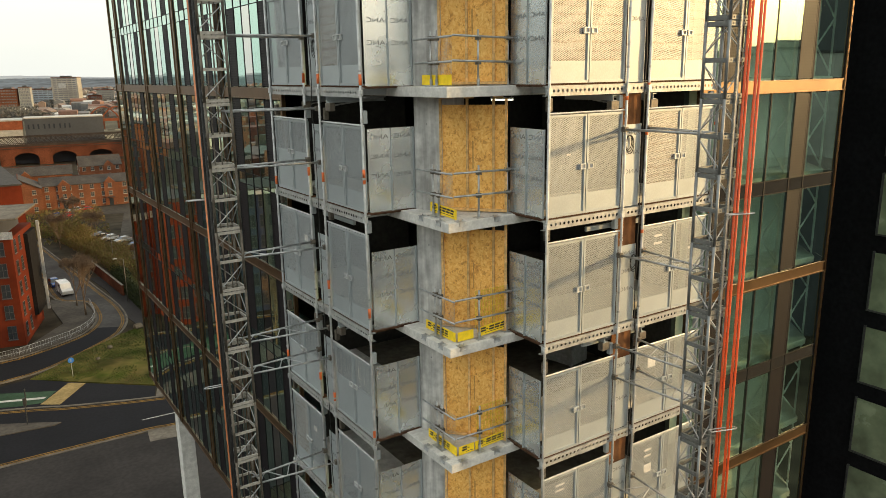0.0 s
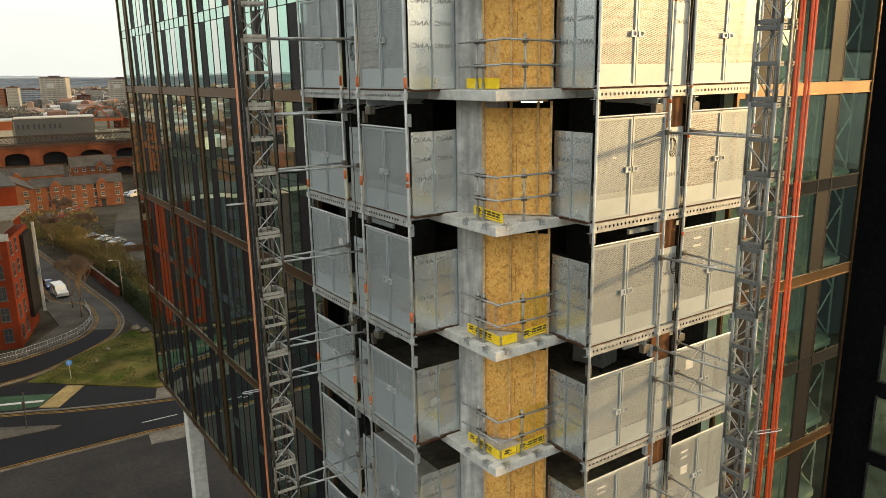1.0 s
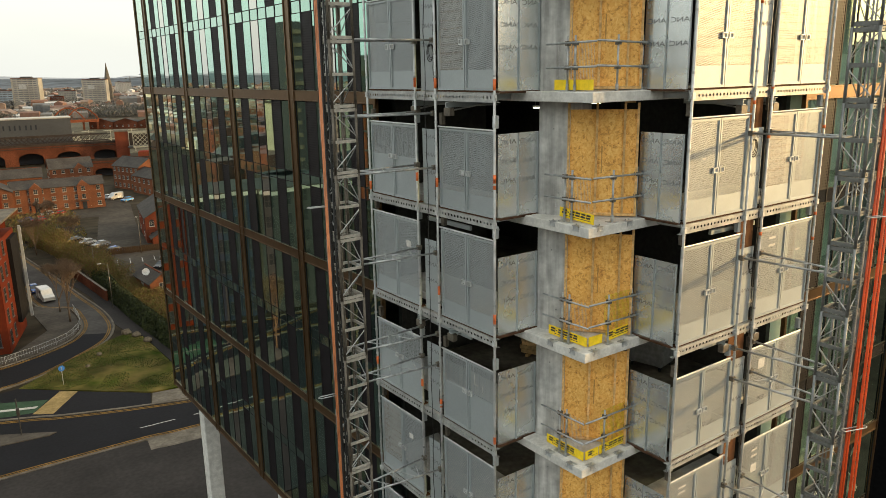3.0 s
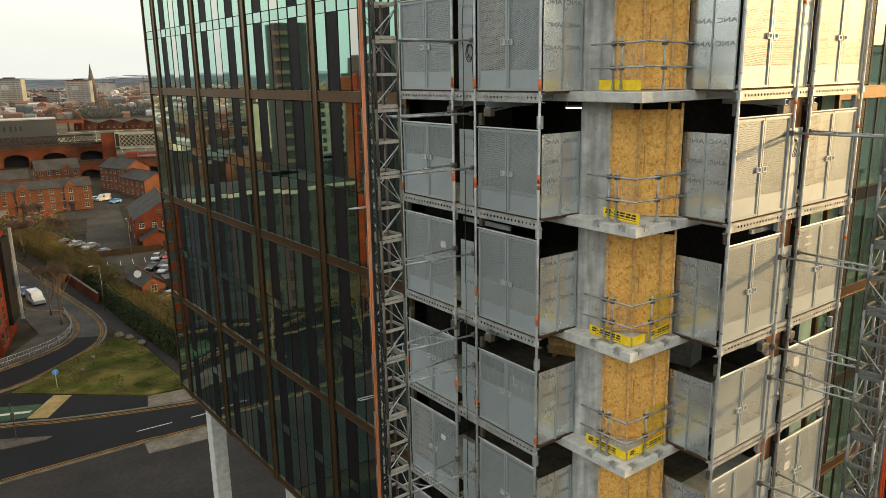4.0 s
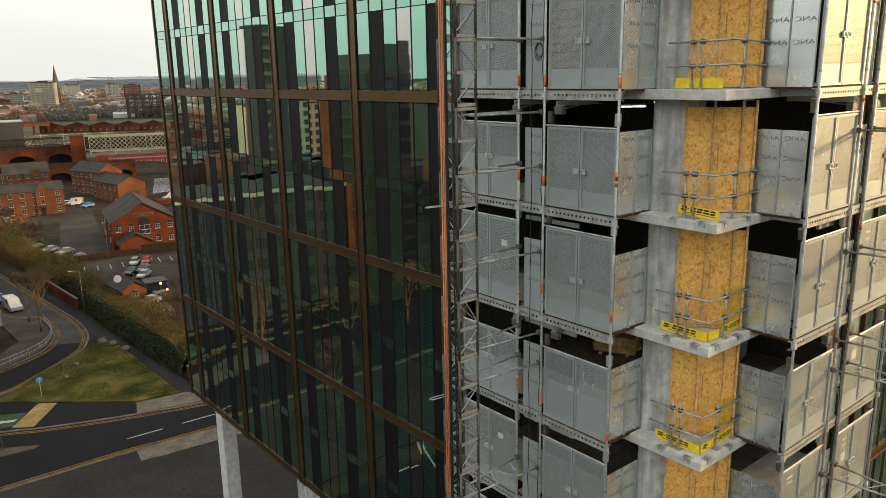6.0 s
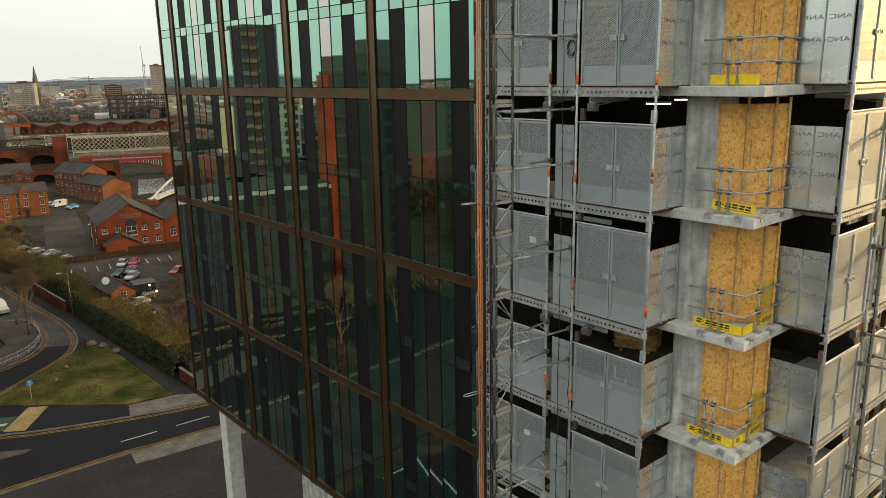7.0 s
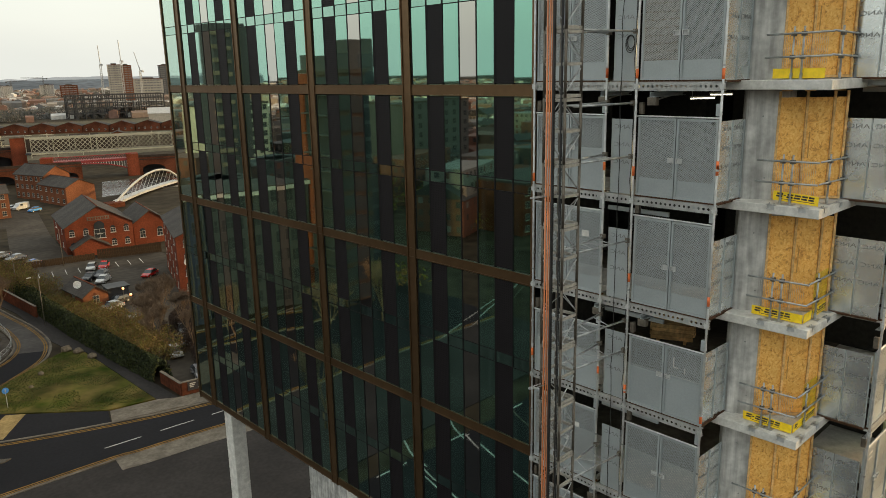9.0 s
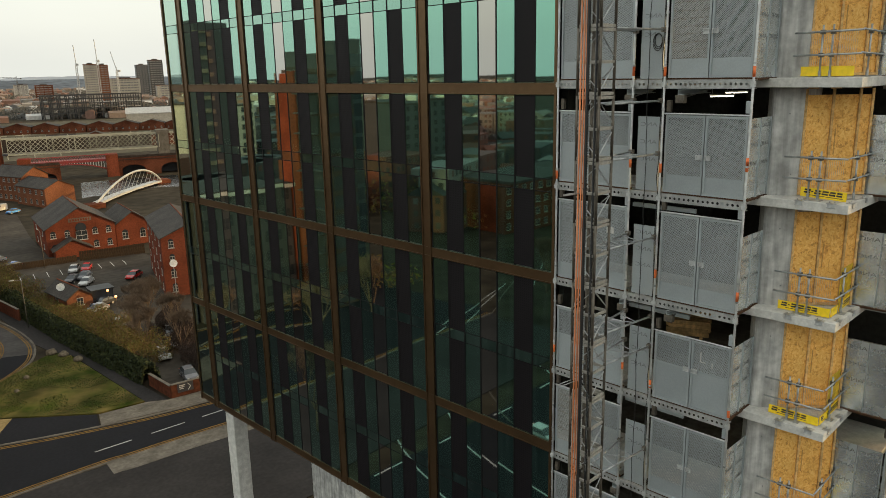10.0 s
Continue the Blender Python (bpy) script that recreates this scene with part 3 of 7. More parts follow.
def scaffold_post(at):
    t = thing("scaffold_post", "galvanised scaffold tube standing against the screens", "scaffold post", "scaffold posts", at=at)
    z0, z1 = floor_z(6) - 0.1, floor_z(-3) - 0.3
    part("tube", tube(B(), (0, -0.085, z0), (0, -0.085, z1), 0.032, 10), POST, t, smooth=True)
    for k in SCREENS:
        z = floor_z(k)
        bm = B()
        box(bm, -0.05, 0.05, -0.135, -0.05, z - 0.19, z - 0.05)
        tube(bm, (-0.075, -0.10, z - 0.12), (0.075, -0.10, z - 0.12), 0.022, 6)
        part("coupler", bm, POST, t)
        for dz in (0.35, 0.85, 1.65, 2.2):
            part("collar", tube(B(), (0, -0.085, z + dz), (0, -0.085, z + dz + 0.05), 0.041, 8), (TUBE, POST)[k % 2], t)
    return t


W_POSTS = (15.55, 17.88, 18.80, 21.28)
S_POSTS = (10.98, 13.40, 14.14, 16.76)
W_TOP = {1: 2.14, 2: 2.50, 3: 2.10, 4: 2.42, 0: 2.45, 5: 2.3, -1: 2.4, -2: 2.4}
S_TOP = {1: 2.40, 2: 2.47, 3: 2.20, 4: 2.42, 0: 2.45, 5: 2.4, -1: 2.4, -2: 2.4}
W_BEAM, S_BEAM = holed_beam(5.85), holed_beam(5.9)
for k in SCREENS:
    z = floor_z(k)
    lift = 0.10
    odd = "striped" if k == 3 else "plain"
    shade_note = "pair of grey perforated steel screen leaves in the shade"
    sun_note = "pair of sunlit perforated steel screen leaves with a box latch"
    screen(WEST_AT(W_POSTS[1], z), W_POSTS[1] - W_POSTS[0], W_TOP[k] - lift, shade_note, odd, {0: (0,)}.get(k, ()), {3: ((1.42, 1.45, 0.03, 0.3), (1.46, 1.45, 0.12, 0.03), (1.75, 1.35, 0.03, 0.16))}.get(k, ()))
    screen(WEST_AT(W_POSTS[3], z), W_POSTS[3] - W_POSTS[2], W_TOP[k] - lift, shade_note, "striped" if k in (1, 3) else "plain", {-1: (1,), 4: (0,)}.get(k, ()), {2: ((1.75, 1.65, 0.24, 0.18),), 4: ((1.6, 1.6, 0.22, 0.16),)}.get(k, ()))
    screen(SOUTH_AT(S_POSTS[0], z), S_POSTS[1] - S_POSTS[0], S_TOP[k] - lift, sun_note, "plain", {0: (0, 1)}.get(k, ()), {4: ((0.5, 2.05, 0.3, 0.05), (0.5, 1.9, 0.3, 0.05)), 1: ((0.62, 1.42, 0.12, 0.04),)}.get(k, ()))
    screen(SOUTH_AT(S_POSTS[2], z), S_POSTS[3] - S_POSTS[2], S_TOP[k] - lift, sun_note, "plain", {0: (0, 1), 1: (0,), -1: (1,)}.get(k, ()), {2: ((0.55, 2.1, 0.3, 0.06), (0.55, 1.9, 0.3, 0.06), (1.9, 1.6, 0.2, 0.06)), 3: ((0.55, 1.5, 0.3, 0.28),), 4: ((0.6, 2.0, 0.28, 0.06), (0.6, 1.82, 0.28, 0.06), (0.62, 1.35, 0.28, 0.24))}.get(k, ()))
    filler(WEST_AT(W_POSTS[2], z), W_POSTS[2] - W_POSTS[1], 2.02 if k != 0 else 2.3, 0.03, 0.13, 0.12)
    filler(SOUTH_AT(S_POSTS[1], z), S_POSTS[2] - S_POSTS[1], 2.02 if k != 0 else 2.6, 0.03, 0.05, 0.09)
    hr, row, step = (2.9, 2.0, 0.5) if k == 0 else (2.03, 1.83, 0.465)
    return_screen(Matrix.Translation((8.20, 15.62, z)), 1.29, hr, row, step)
    return_screen(Matrix.Translation((11.0, 13.74, z)) @ pose(0, 0, 0, 0, 0, -90), 1.24, hr, row, step)
    for at, me in ((WEST_AT(21.36, z), W_BEAM), (SOUTH_AT(10.90, z), S_BEAM)):
        b = thing("holed_beam", "pale channel beam with a row of round holes", "beam", "holed beams", at=at)
        part("web", me, None, b)
        for u in (0.55, 2.3, 3.4, 5.2):
            part("outrigger", box(B(), u - 0.05, u + 0.05, 0.05, 1.0, -0.19, -0.05), GALV, b)
TAPES = {("w", 0): ((0, 0.05), (1, 0.75), (1, 0.85), (3, 0.15), (2, 0.4)), ("w", 1): ((0, 0.08), (1, 0.55), (2, 0.6), (3, 0.3)), ("w", 2): ((0, 0.10), (0, 0.12), (1, 0.62), (3, 0.62)),
         ("w", 3): ((1, 0.10), (3, 0.52)), ("s", 1): ((0, 1.9), (1, 2.6)), ("s", 2): ((1, 1.75), (1, 2.9), (2, 2.3)), ("s", 3): ((1, 1.85), (2, 1.8), (2, 2.5))}
for side, posts, place in (("w", W_POSTS, WEST_AT), ("s", S_POSTS, SOUTH_AT)):
    for i, q in enumerate(posts):
        post = scaffold_post(place(q))
        for k, up in TAPES.get((side, i), ()):
            hh = 0.25 if side == "w" else 0.09
            part("tape", tube(B(), (0, -0.085, floor_z(k) + up), (0, -0.085, floor_z(k) + up + hh), 0.037, 10), TAG, post, "wrap of orange tape", smooth=True)


def hanging_cable(at, seed):
    """A loose black cable that hangs down past the storeys."""
    random.seed(seed)
    t = thing("hanging_cable", "thin black cable hanging loosely past the storeys", "cable", "hanging cables", at=at)
    pts = []
    z = floor_z(-2)
    while z > floor_z(6):
        pts.append((random.uniform(-0.03, 0.03), -0.06 + random.uniform(-0.015, 0.015), z))
        z -= 0.45
    part("strand", pipe(B(), pts, 0.011, 5), BLACKRUB, t)
    return t


def cable_coil(at):
    t = thing("cable_coil", "small coil of black cable hung on the tie arm", "cable", "cable coils", at=at)
    for j in range(3):
        r = 0.13 + 0.02 * j
        part("turn", pipe(B(), [(r * math.cos(a) * 0.8, -0.02 * j, -r * 1.2 + r * 1.3 * math.sin(a)) for a in (2 * math.pi * i / 16 for i in range(17))], 0.010, 5), BLACKRUB, t)
    return t


hanging_cable(WEST_AT(18.36), 2)
hanging_cable(WEST_AT(17.97), 3)
hanging_cable(SOUTH_AT(14.02), 4)
cable_coil(WEST_AT(18.15, 39.85))
cable_coil(SOUTH_AT(13.62, 37.45))
cable_coil(SOUTH_AT(13.95, 34.45))


def cantilever(at, reach):
    """A channel that holds the screens' beam off the slab above, with its end box."""
    t = thing("cantilever_bracket", "grey steel channel bracket under the slab edge", "bracket", "cantilever brackets", at=at)
    bm = B()
    box(bm, -0.06, 0.06, -0.05, reach, -0.012, 0.0)
    box(bm, -0.06, 0.06, -0.05, reach, -0.13, -0.118)
    box(bm, -0.06, -0.048, -0.05, reach, -0.118, -0.012)
    part("channel", bm, GALV, t)
    part("end_box", box(B(), -0.13, 0.13, -0.06, 0.10, -0.34, -0.135), DARKSTEEL, t, bevel=0.015)
    part("stay", tube(B(), (0.05, 0.1, -0.2), (0.05, reach, -0.02), 0.02, 6), TUBE, t)
    return t


for k in (0, 2, 4):
    z = floor_z(k) - 0.26
    for u, r_ in ((17.45, 1.6), (18.95, 1.3)):
        cantilever(WEST_AT(u, z), r_)
    for u, r_ in ((13.05, 1.6), (14.4, 1.3)):
        cantilever(SOUTH_AT(u, z), r_)
for k in (1, 2, 3):
    z = floor_z(k) - 0.26
    b = thing("cross_beam", "grey steel channel lying across the brackets", "beam", "cross beams", at=WEST_AT(18.9, z - 0.15))
    part("channel", box(B(), 0.0, 1.9, 0.30, 0.38, -0.12, 0.0), GALV, b, bevel=0.01)
    b = thing("cross_beam", "grey steel channel lying across the brackets", "beam", "cross beams", at=SOUTH_AT(12.6, z - 0.15))
    part("channel", box(B(), 0.0, 1.9, 0.30, 0.38, -0.12, 0.0), GALV, b, bevel=0.01)
for k in SCREENS:
    bm = B()
    box(bm, 13.42, 14.12, 12.57, 12.595, floor_z(k) + 0.02, floor_z(k) + STOREY - 0.25)
    solid("plywood_sheet", bm, PLY, "dark brown plywood sheet behind the screens", "board", "plywood sheets")


# ---- guard rails at the slab corner ----
def guard_rail(k):
    z = floor_z(k)
    t = thing("corner_guard_rail", "scaffold tube guard rail with yellow toe boards at the slab corner", "guard rail", "corner guard rails", at=Matrix.Translation((0, 0, z)))
    zs = (0.52, 1.05)
    for px, py in ((9.31, 14.50), (9.31, 14.27), (10.02, 13.66), (10.87, 13.68)):
        p = part("post", tube(B(), (px, py, 0.0), (px, py, 1.22), 0.024), TUBE, t, smooth=True)
        bm = B()
        box(bm, px - 0.11, px + 0.11, py - 0.11, py + 0.11, 0.0, 0.012)
        tube(bm, (px, py, 0.012), (px, py, 0.16), 0.035, 8)
        part("base_plate", bm, TUBE, p)
        for h in zs:
            part("coupler", box(B(), px - 0.05, px + 0.05, py - 0.05, py + 0.05, h - 0.05, h + 0.05), DARKSTEEL, p)
    for h in zs:
        part("rail", tube(B(), (9.26, 15.12, h), (9.26, 13.60 + 0.04 * (k % 2), h + 0.02), 0.024), TUBE, t, smooth=True)
        part("rail", tube(B(), (9.30, 13.61, h + 0.04), (10.98, 13.63, h), 0.024), TUBE, t, smooth=True)
    boards = [((9.345, 14.95), (9.345, 13.75), 0.0, True)] if k <= 1 else [((9.345, 15.0), (9.345, 13.72), 0.0, True), ((9.42, 13.70), (9.88, 13.70), 0.0, k == 3), ((10.02, 13.70), (10.92, 13.70), 3.5, k == 2)]
    if k == 3:
        boards[2] = ((9.92, 13.70), (10.94, 13.70), 2.0, True)
    if k == 1:
        boards = [((9.345, 14.70), (9.345, 13.62), -3.0, True)]
    for (ax, ay), (bx, by), lean, marked in boards:
        length = math.hypot(bx - ax, by - ay)
        at = Matrix.Translation((ax, ay, 0.03 + (0.05 if lean < 0 else 0.0))) @ pose(0, 0, 0, 0, 0, math.degrees(math.atan2(by - ay, bx - ax))) @ pose(0, 0, 0, 0, -lean)
        b = part("toe_board", box(B(), 0, length, 0.0, 0.022, 0.0, 0.23), YELLOW, t, "yellow toe board", bevel=0.004)
        b.matrix_basis = at
        if k >= 1 and marked:
            bm = B()
            u = 0.08
            for wd in (0.15, 0.05, 0.15, 0.15, 0.14, 0.13):
                if u + wd > length - 0.04:
                    break
                if wd < 0.1:
                    box(bm, u, u + wd, -0.003, -0.0005, 0.135, 0.16)
                else:
                    box(bm, u, u + wd, -0.003, -0.0005, 0.095, 0.138)
                    box(bm, u + 0.015, u + wd + 0.01, -0.003, -0.0005, 0.158, 0.20)
                u += wd + 0.025
            box(bm, 0.2, min(1.0, length - 0.05), -0.003, -0.0005, 0.05, 0.065)
            part("mark", bm, INK, b, "black maker's mark drawn as plain bars")
    if k in (2, 3):
        bm = B()
        for i in range(22):
            x = 9.95 + 0.95 * i / 21
            tube(bm, (x, 13.72, 0.28), (x, 13.72, 1.2), 0.0055, 4)
        for i in range(6):
            zz = 0.47 + 0.14 * i
            tube(bm, (9.95, 13.72, zz), (10.9, 13.72, zz), 0.006, 4)
        part("mesh_panel", bm, YMESH, t, "yellow wire mesh panel")
    bm = B()
    for i in range(26):
        y = 13.75 + 1.1 * i / 25
        tube(bm, (9.36, y, 0.28), (9.36, y, 1.1), 0.003, 4)
    part("brick_guard", bm, TUBE, t, "thin grey wire guard")
    for i, (x, y, r) in enumerate(() if k < 1 else ((9.06, 14.6, 0), (9.06, 13.85, 0), (9.4, 13.49, 90), (10.4, 13.49, 90))):
        bm = B()
        box(bm, -0.045, 0.10, -0.12, 0.12, 0.001, 0.011)
        box(bm, -0.048, -0.036, -0.08, 0.08, -0.11, 0.001)
        box(bm, -0.062, -0.048, -0.10, 0.10, -0.10, -0.085)
        for v in (-0.06, 0.06):
            tube(bm, (0.04, v, 0.011), (0.04, v, 0.05), 0.014, 6)
        cl = part("edge_clamp", bm, TUBE, t)
        cl.matrix_basis = Matrix.Translation((x, y, 0.0)) @ pose(0, 0, 0, 0, 0, r)
    return t


for k in SCREENS:
    guard_rail(k)


# ---- glass fronts ----
PANELS = {}


def panel(kind, w, h):
    key = (kind, round(w, 3), round(h, 3))
    if key not in PANELS:
        bm = B()
        mats = {"G": GLASS, "C": CORNER_GLASS, "H": CLEAR_GLASS, "Q": BANDGLASS, "L": LOUVRE, "P": OPAQUE, "S": SPANDREL, "D": MATTEBLACK}[kind]
        if kind == "L":
            box(bm, 0.02, w - 0.02, 0.0, 0.003, 0.02, h - 0.02)
        elif kind in "GCH":
            bm.faces.new([bm.verts.new(p) for p in ((0.015, 0.002, 0.015), (w - 0.015, 0.002, 0.015), (w - 0.015, 0.002, h - 0.015), (0.015, 0.002, h - 0.015))])
        else:
            box(bm, 0.012, w - 0.012, 0.002, 0.03, 0.012, h - 0.012)
        PANELS[key] = data_of({"G": "pane", "C": "pane", "H": "pane", "L": "louvre_panel", "P": "infill_panel", "Q": "spandrel_panel", "S": "spandrel_panel", "D": "dark_panel"}[kind], bm, mats)
    return PANELS[key]


def front(name, label, at, layout, fins, length, levels):
    """A curtain wall: x along the front from its far left end, seen from outside, y inwards."""
    wall = thing(name, label, "curtain wall", "", "structure", at=at)
    for k in levels:
        z = floor_z(k)
        h = STOREY - 0.40
        for x0, x1, kind in layout:
            p = part({"G": "pane", "C": "pane", "H": "pane", "L": "louvre_panel", "P": "infill_panel", "Q": "spandrel_panel", "S": "spandrel_panel", "D": "dark_panel"}[kind], panel(kind, x1 - x0, h), None, wall)
            p.location = (x0, 0, z - 0.05)
            if kind in "GPH":
                p.rotation_euler = (random.gauss(0, 0.0022), 0, random.gauss(0, 0.0022))
            s = part("spandrel_panel", panel("Q" if name == "curtain_wall_west" else "S", x1 - x0, 0.40), None, wall)
            s.location = (x0, 0.004, z - 0.45)
            if kind == "L":
                bm_key = ("backing", round(x1 - x0, 3))
                if bm_key not in PANELS:
                    PANELS[bm_key] = data_of("backing", box(B(), 0.0, x1 - x0, 0.06, 0.08, 0.0, h), DARKFRAME)
                q = part("backing", PANELS[bm_key], None, p)
        bm = B()
        if k % 2 == 0:
            box(bm, 0, length, -0.022, 0.03, z - 0.42, z - 0.08)
            box(bm, 0, length, -0.05, 0.02, z - 0.43, z - 0.395)
            box(bm, 0, length, -0.05, 0.02, z - 0.105, z - 0.07)
            part("transom", bm, BRONZE, wall)
        else:
            box(bm, 0, length, -0.004, 0.03, z - 0.47, z - 0.44)
            box(bm, 0, length, -0.004, 0.03, z - 0.06, z - 0.03)
            part("transom", bm, DARKFRAME, wall)
    z0, z1 = floor_z(6) - 0.5, floor_z(-3) - 0.05
    edges = sorted({round(x, 3) for a, b, _ in layout for x in (a, b)})
    bar = data_of("glazing_bar", box(B(), -0.024, 0.024, -0.012, 0.06, z0, z1), DARKFRAME)
    for x in edges:
        part("glazing_bar", bar, None, wall).location = (x, 0, 0)
    for x, w in fins:
        bm = B()
        box(bm, x - w / 2, x + w / 2, -0.03, 0.06, z0, z1)
        box(bm, x - w / 2, x - w / 2 + 0.05, -0.065, -0.03, z0, z1)
        box(bm, x + w / 2 - 0.05, x + w / 2, -0.065, -0.03, z0, z1)
        part("fin", bm, BRONZE, wall, "bronze metal fin")
    return wall


def bay(x0, x1, pattern):
    w = (x1 - x0) / len(pattern)
    return [(x0 + i * w, x0 + (i + 1) * w, c) for i, c in enumerate(pattern)]


n0 = END_N
west_layout = bay(0.1, n0 - 45.92, "C")
for a, b in ((45.38, 39.94), (39.42, 33.88), (33.36, 27.86), (27.30, 21.80)):
    west_layout += bay(n0 - a, n0 - b, "GLGPGLG")
front("curtain_wall_west", "tall green glass and bronze curtain wall with dark louvre panels", Matrix.Translation((GLASS_W, n0, 0)) @ pose(0, 0, 0, 0, 0, -90),
      west_layout, [(0.05, 0.1), (n0 - 45.65, 0.46), (n0 - 39.68, 0.46), (n0 - 33.62, 0.46), (n0 - 27.58, 0.46), (n0 - 21.75, 0.1)], n0 - 21.7, list(LEVELS)[1:])
south_layout = [(16.95, 17.85, "G"), (17.85, 18.65, "L"), (18.65, 19.40, "G"), (19.40, 20.20, "G"), (20.20, 21.46, "G"), (21.46, 22.23, "L"), (22.23, 23.95, "G")]
south_layout = [(a - 16.9, b - 16.9, {"G": "H"}.get(c, c)) for a, b, c in south_layout]
front("curtain_wall_south", "green glass curtain wall with bronze bands lit by a low sun", Matrix.Translation((16.9, GLASS_S, 0)),
      south_layout, [(0.05, 0.1), (7.1, 0.06)], 7.15, list(LEVELS)[1:])

front("curtain_wall_corner", "dark green glass on the tower's chamfered corner", Matrix.Translation((24.08, GLASS_S, 0)) @ pose(0, 0, 0, 0, 0, 48.7),
      [(0.05, 1.5, "G"), (1.5, 2.98, "G")], [], 3.0, range(-1, 5))

# pale linings and raking props behind the south glass
LINING = material("pale_lining_board", (0.70, 0.70, 0.64), 0.9, grain=2, vary=0.08, stain=0.2, stain_scale=0.8)
for k in list(LEVELS)[1:]:
    z = floor_z(k)
    bm = B()
    box(bm, 17.25, 25.5, 14.75, 14.9, z + 0.01, z + STOREY - 0.24)
    solid("lining_wall", bm, LINING, "pale plasterboard lining wall behind the glass", "wall", "lining walls", "structure")
    t = thing("prop_frame", "galvanised lattice props standing behind the glass", "prop frame", "prop frames", at=Matrix.Translation((0, 13.65, z)))
    for x in (18.4, 19.2, 21.2, 22.1, 23.3, 24.2):
        part("upright", tube(B(), (x, 0, 0.0), (x, 0, 2.75), 0.035, 6), WHITEPROP, t)
    for x0, x1 in ((18.4, 19.2), (21.2, 22.1), (23.3, 24.2)):
        for j in range(3):
            a_, b_ = (x0, x1) if j % 2 else (x1, x0)
            part("diagonal", tube(B(), (a_, 0, 0.1 + 0.85 * j), (b_, 0, 0.95 + 0.85 * j), 0.03, 6), WHITEPROP, t)

# closing walls of the tower, away from the walk
bm = B()
box(bm, GLASS_W + 0.02, END_E, END_N + 0.01, END_N + 0.2, floor_z(6) - 0.5, floor_z(-3))
prism(bm, [(24.35, GLASS_S + 0.55), (26.0, 15.45), (25.95, 15.5), (24.28, GLASS_S + 0.62)], floor_z(6) - 0.5, floor_z(-3))
box(bm, 25.95, 26.1, 15.34, END_N, floor_z(6) - 0.5, floor_z(-3))
solid("wall_back", bm, DARKWALL, "dark clad rear walls of the tower", "wall", "", "structure")


# ---- lift masts ----
def mast(x0, y0, side, zlo, zhi, facing, note, cable_mat, cables):
    """A square lattice mast of stacked sections, with its rack and cables. facing: the way towards the screens."""
    s, hsec = side, 1.565
    t = thing("hoist_mast", note, "hoist mast", "hoist masts", at=Matrix.Translation((x0, y0, 0)))
    corners = [(0, 0), (s, 0), (s, s), (0, s)]
    leg_mat, plate_mat = (DARKSTEEL, PALESTEEL) if facing == "x" else (GREYSTEEL, DIMSTEEL)
    leg = data_of("leg", tube(B(), (0, 0, 0), (0, 0, hsec), 0.036, 8), leg_mat, smooth=True)
    tall = 0.07 if facing == "x" else 0.095
    bx_, by_ = box(B(), 0.03, s - 0.03, -0.02, 0.02, 0, tall), box(B(), -0.02, 0.02, 0.03, s - 0.03, 0, tall)
    for u in (0.10, s - 0.10):    # bolt heads
        box(bx_, u - 0.014, u + 0.014, -0.034, 0.034, tall * 0.5 - 0.014, tall * 0.5 + 0.014)
        box(by_, -0.034, 0.034, u - 0.014, u + 0.014, tall * 0.5 - 0.014, tall * 0.5 + 0.014)
    plate_x, plate_y = data_of("plate", bx_, plate_mat), data_of("plate", by_, plate_mat)
    diagonal = []
    for i in range(4):
        (ax, ay), (bx, by) = corners[i], corners[(i + 1) % 4]
        for j in range(2):
            za, zb = hsec * (0.07 + 0.5 * j), hsec * (0.45 + 0.48 * j)
            if (i + j) % 2:
                za, zb = zb, za
            diagonal.append(data_of("brace", tube(B(), (ax, ay, za), (bx, by, zb), 0.014, 6), TUBE))
    rack = B()
    rx, ry = (s / 2, -0.05) if facing == "y" else (-0.05, s / 2)
    box(rack, rx - 0.03, rx + 0.03, ry - 0.03, ry + 0.03, 0, hsec)
    for i in range(int(hsec / 0.06)):
        if facing == "y":
            box(rack, rx - 0.05, rx - 0.03, ry - 0.025, ry + 0.025, 0.06 * i, 0.06 * i + 0.03)
        else:
            box(rack, rx - 0.025, rx + 0.025, ry - 0.05, ry - 0.03, 0.06 * i, 0.06 * i + 0.03)
    rack = data_of("rack", rack, BLACKRUB if facing == "x" else GREYSTEEL)
    z = zlo
    while z < zhi:
        sec = part("section", rack, None, t, "mast section with its toothed rack")
        sec.location = (0, 0, z)
        for x, y in corners:
            part("leg", leg, None, sec).location = (x, y, 0)
        for zz in (0.012, hsec - tall - 0.012, hsec / 2 - tall / 2):
            part("plate", plate_x, None, sec).location = (0, 0, zz)
            part("plate", plate_x, None, sec).location = (0, s, zz)
            part("plate", plate_y, None, sec).location = (0, 0, zz)
            part("plate", plate_y, None, sec).location = (s, 0, zz)
        for me in diagonal:
            part("brace", me, None, sec)
        z += hsec
    for cx, cy in ((s * 0.36, s * 0.5), (s * 0.64, s * 0.5)):
        part("guide_tube", tube(B(), (cx, cy, zlo), (cx, cy, z), 0.020, 8), leg_mat, t, smooth=True)
    if facing == "x":
        for i in range(3):
            part("power_cable", tube(B(), (-0.09 + 0.035 * i, 0.06 + 0.03 * (i % 2), zlo), (-0.06 + 0.03 * i, 0.08, z), 0.014, 6), BLACKRUB, t, "black power cable", smooth=True)
    for (cx, cy, r, lean) in cables:
        part("cable", tube(B(), (cx, cy, zlo), (cx + lean, cy, z), r, 8), cable_mat, t, smooth=True)
    return t


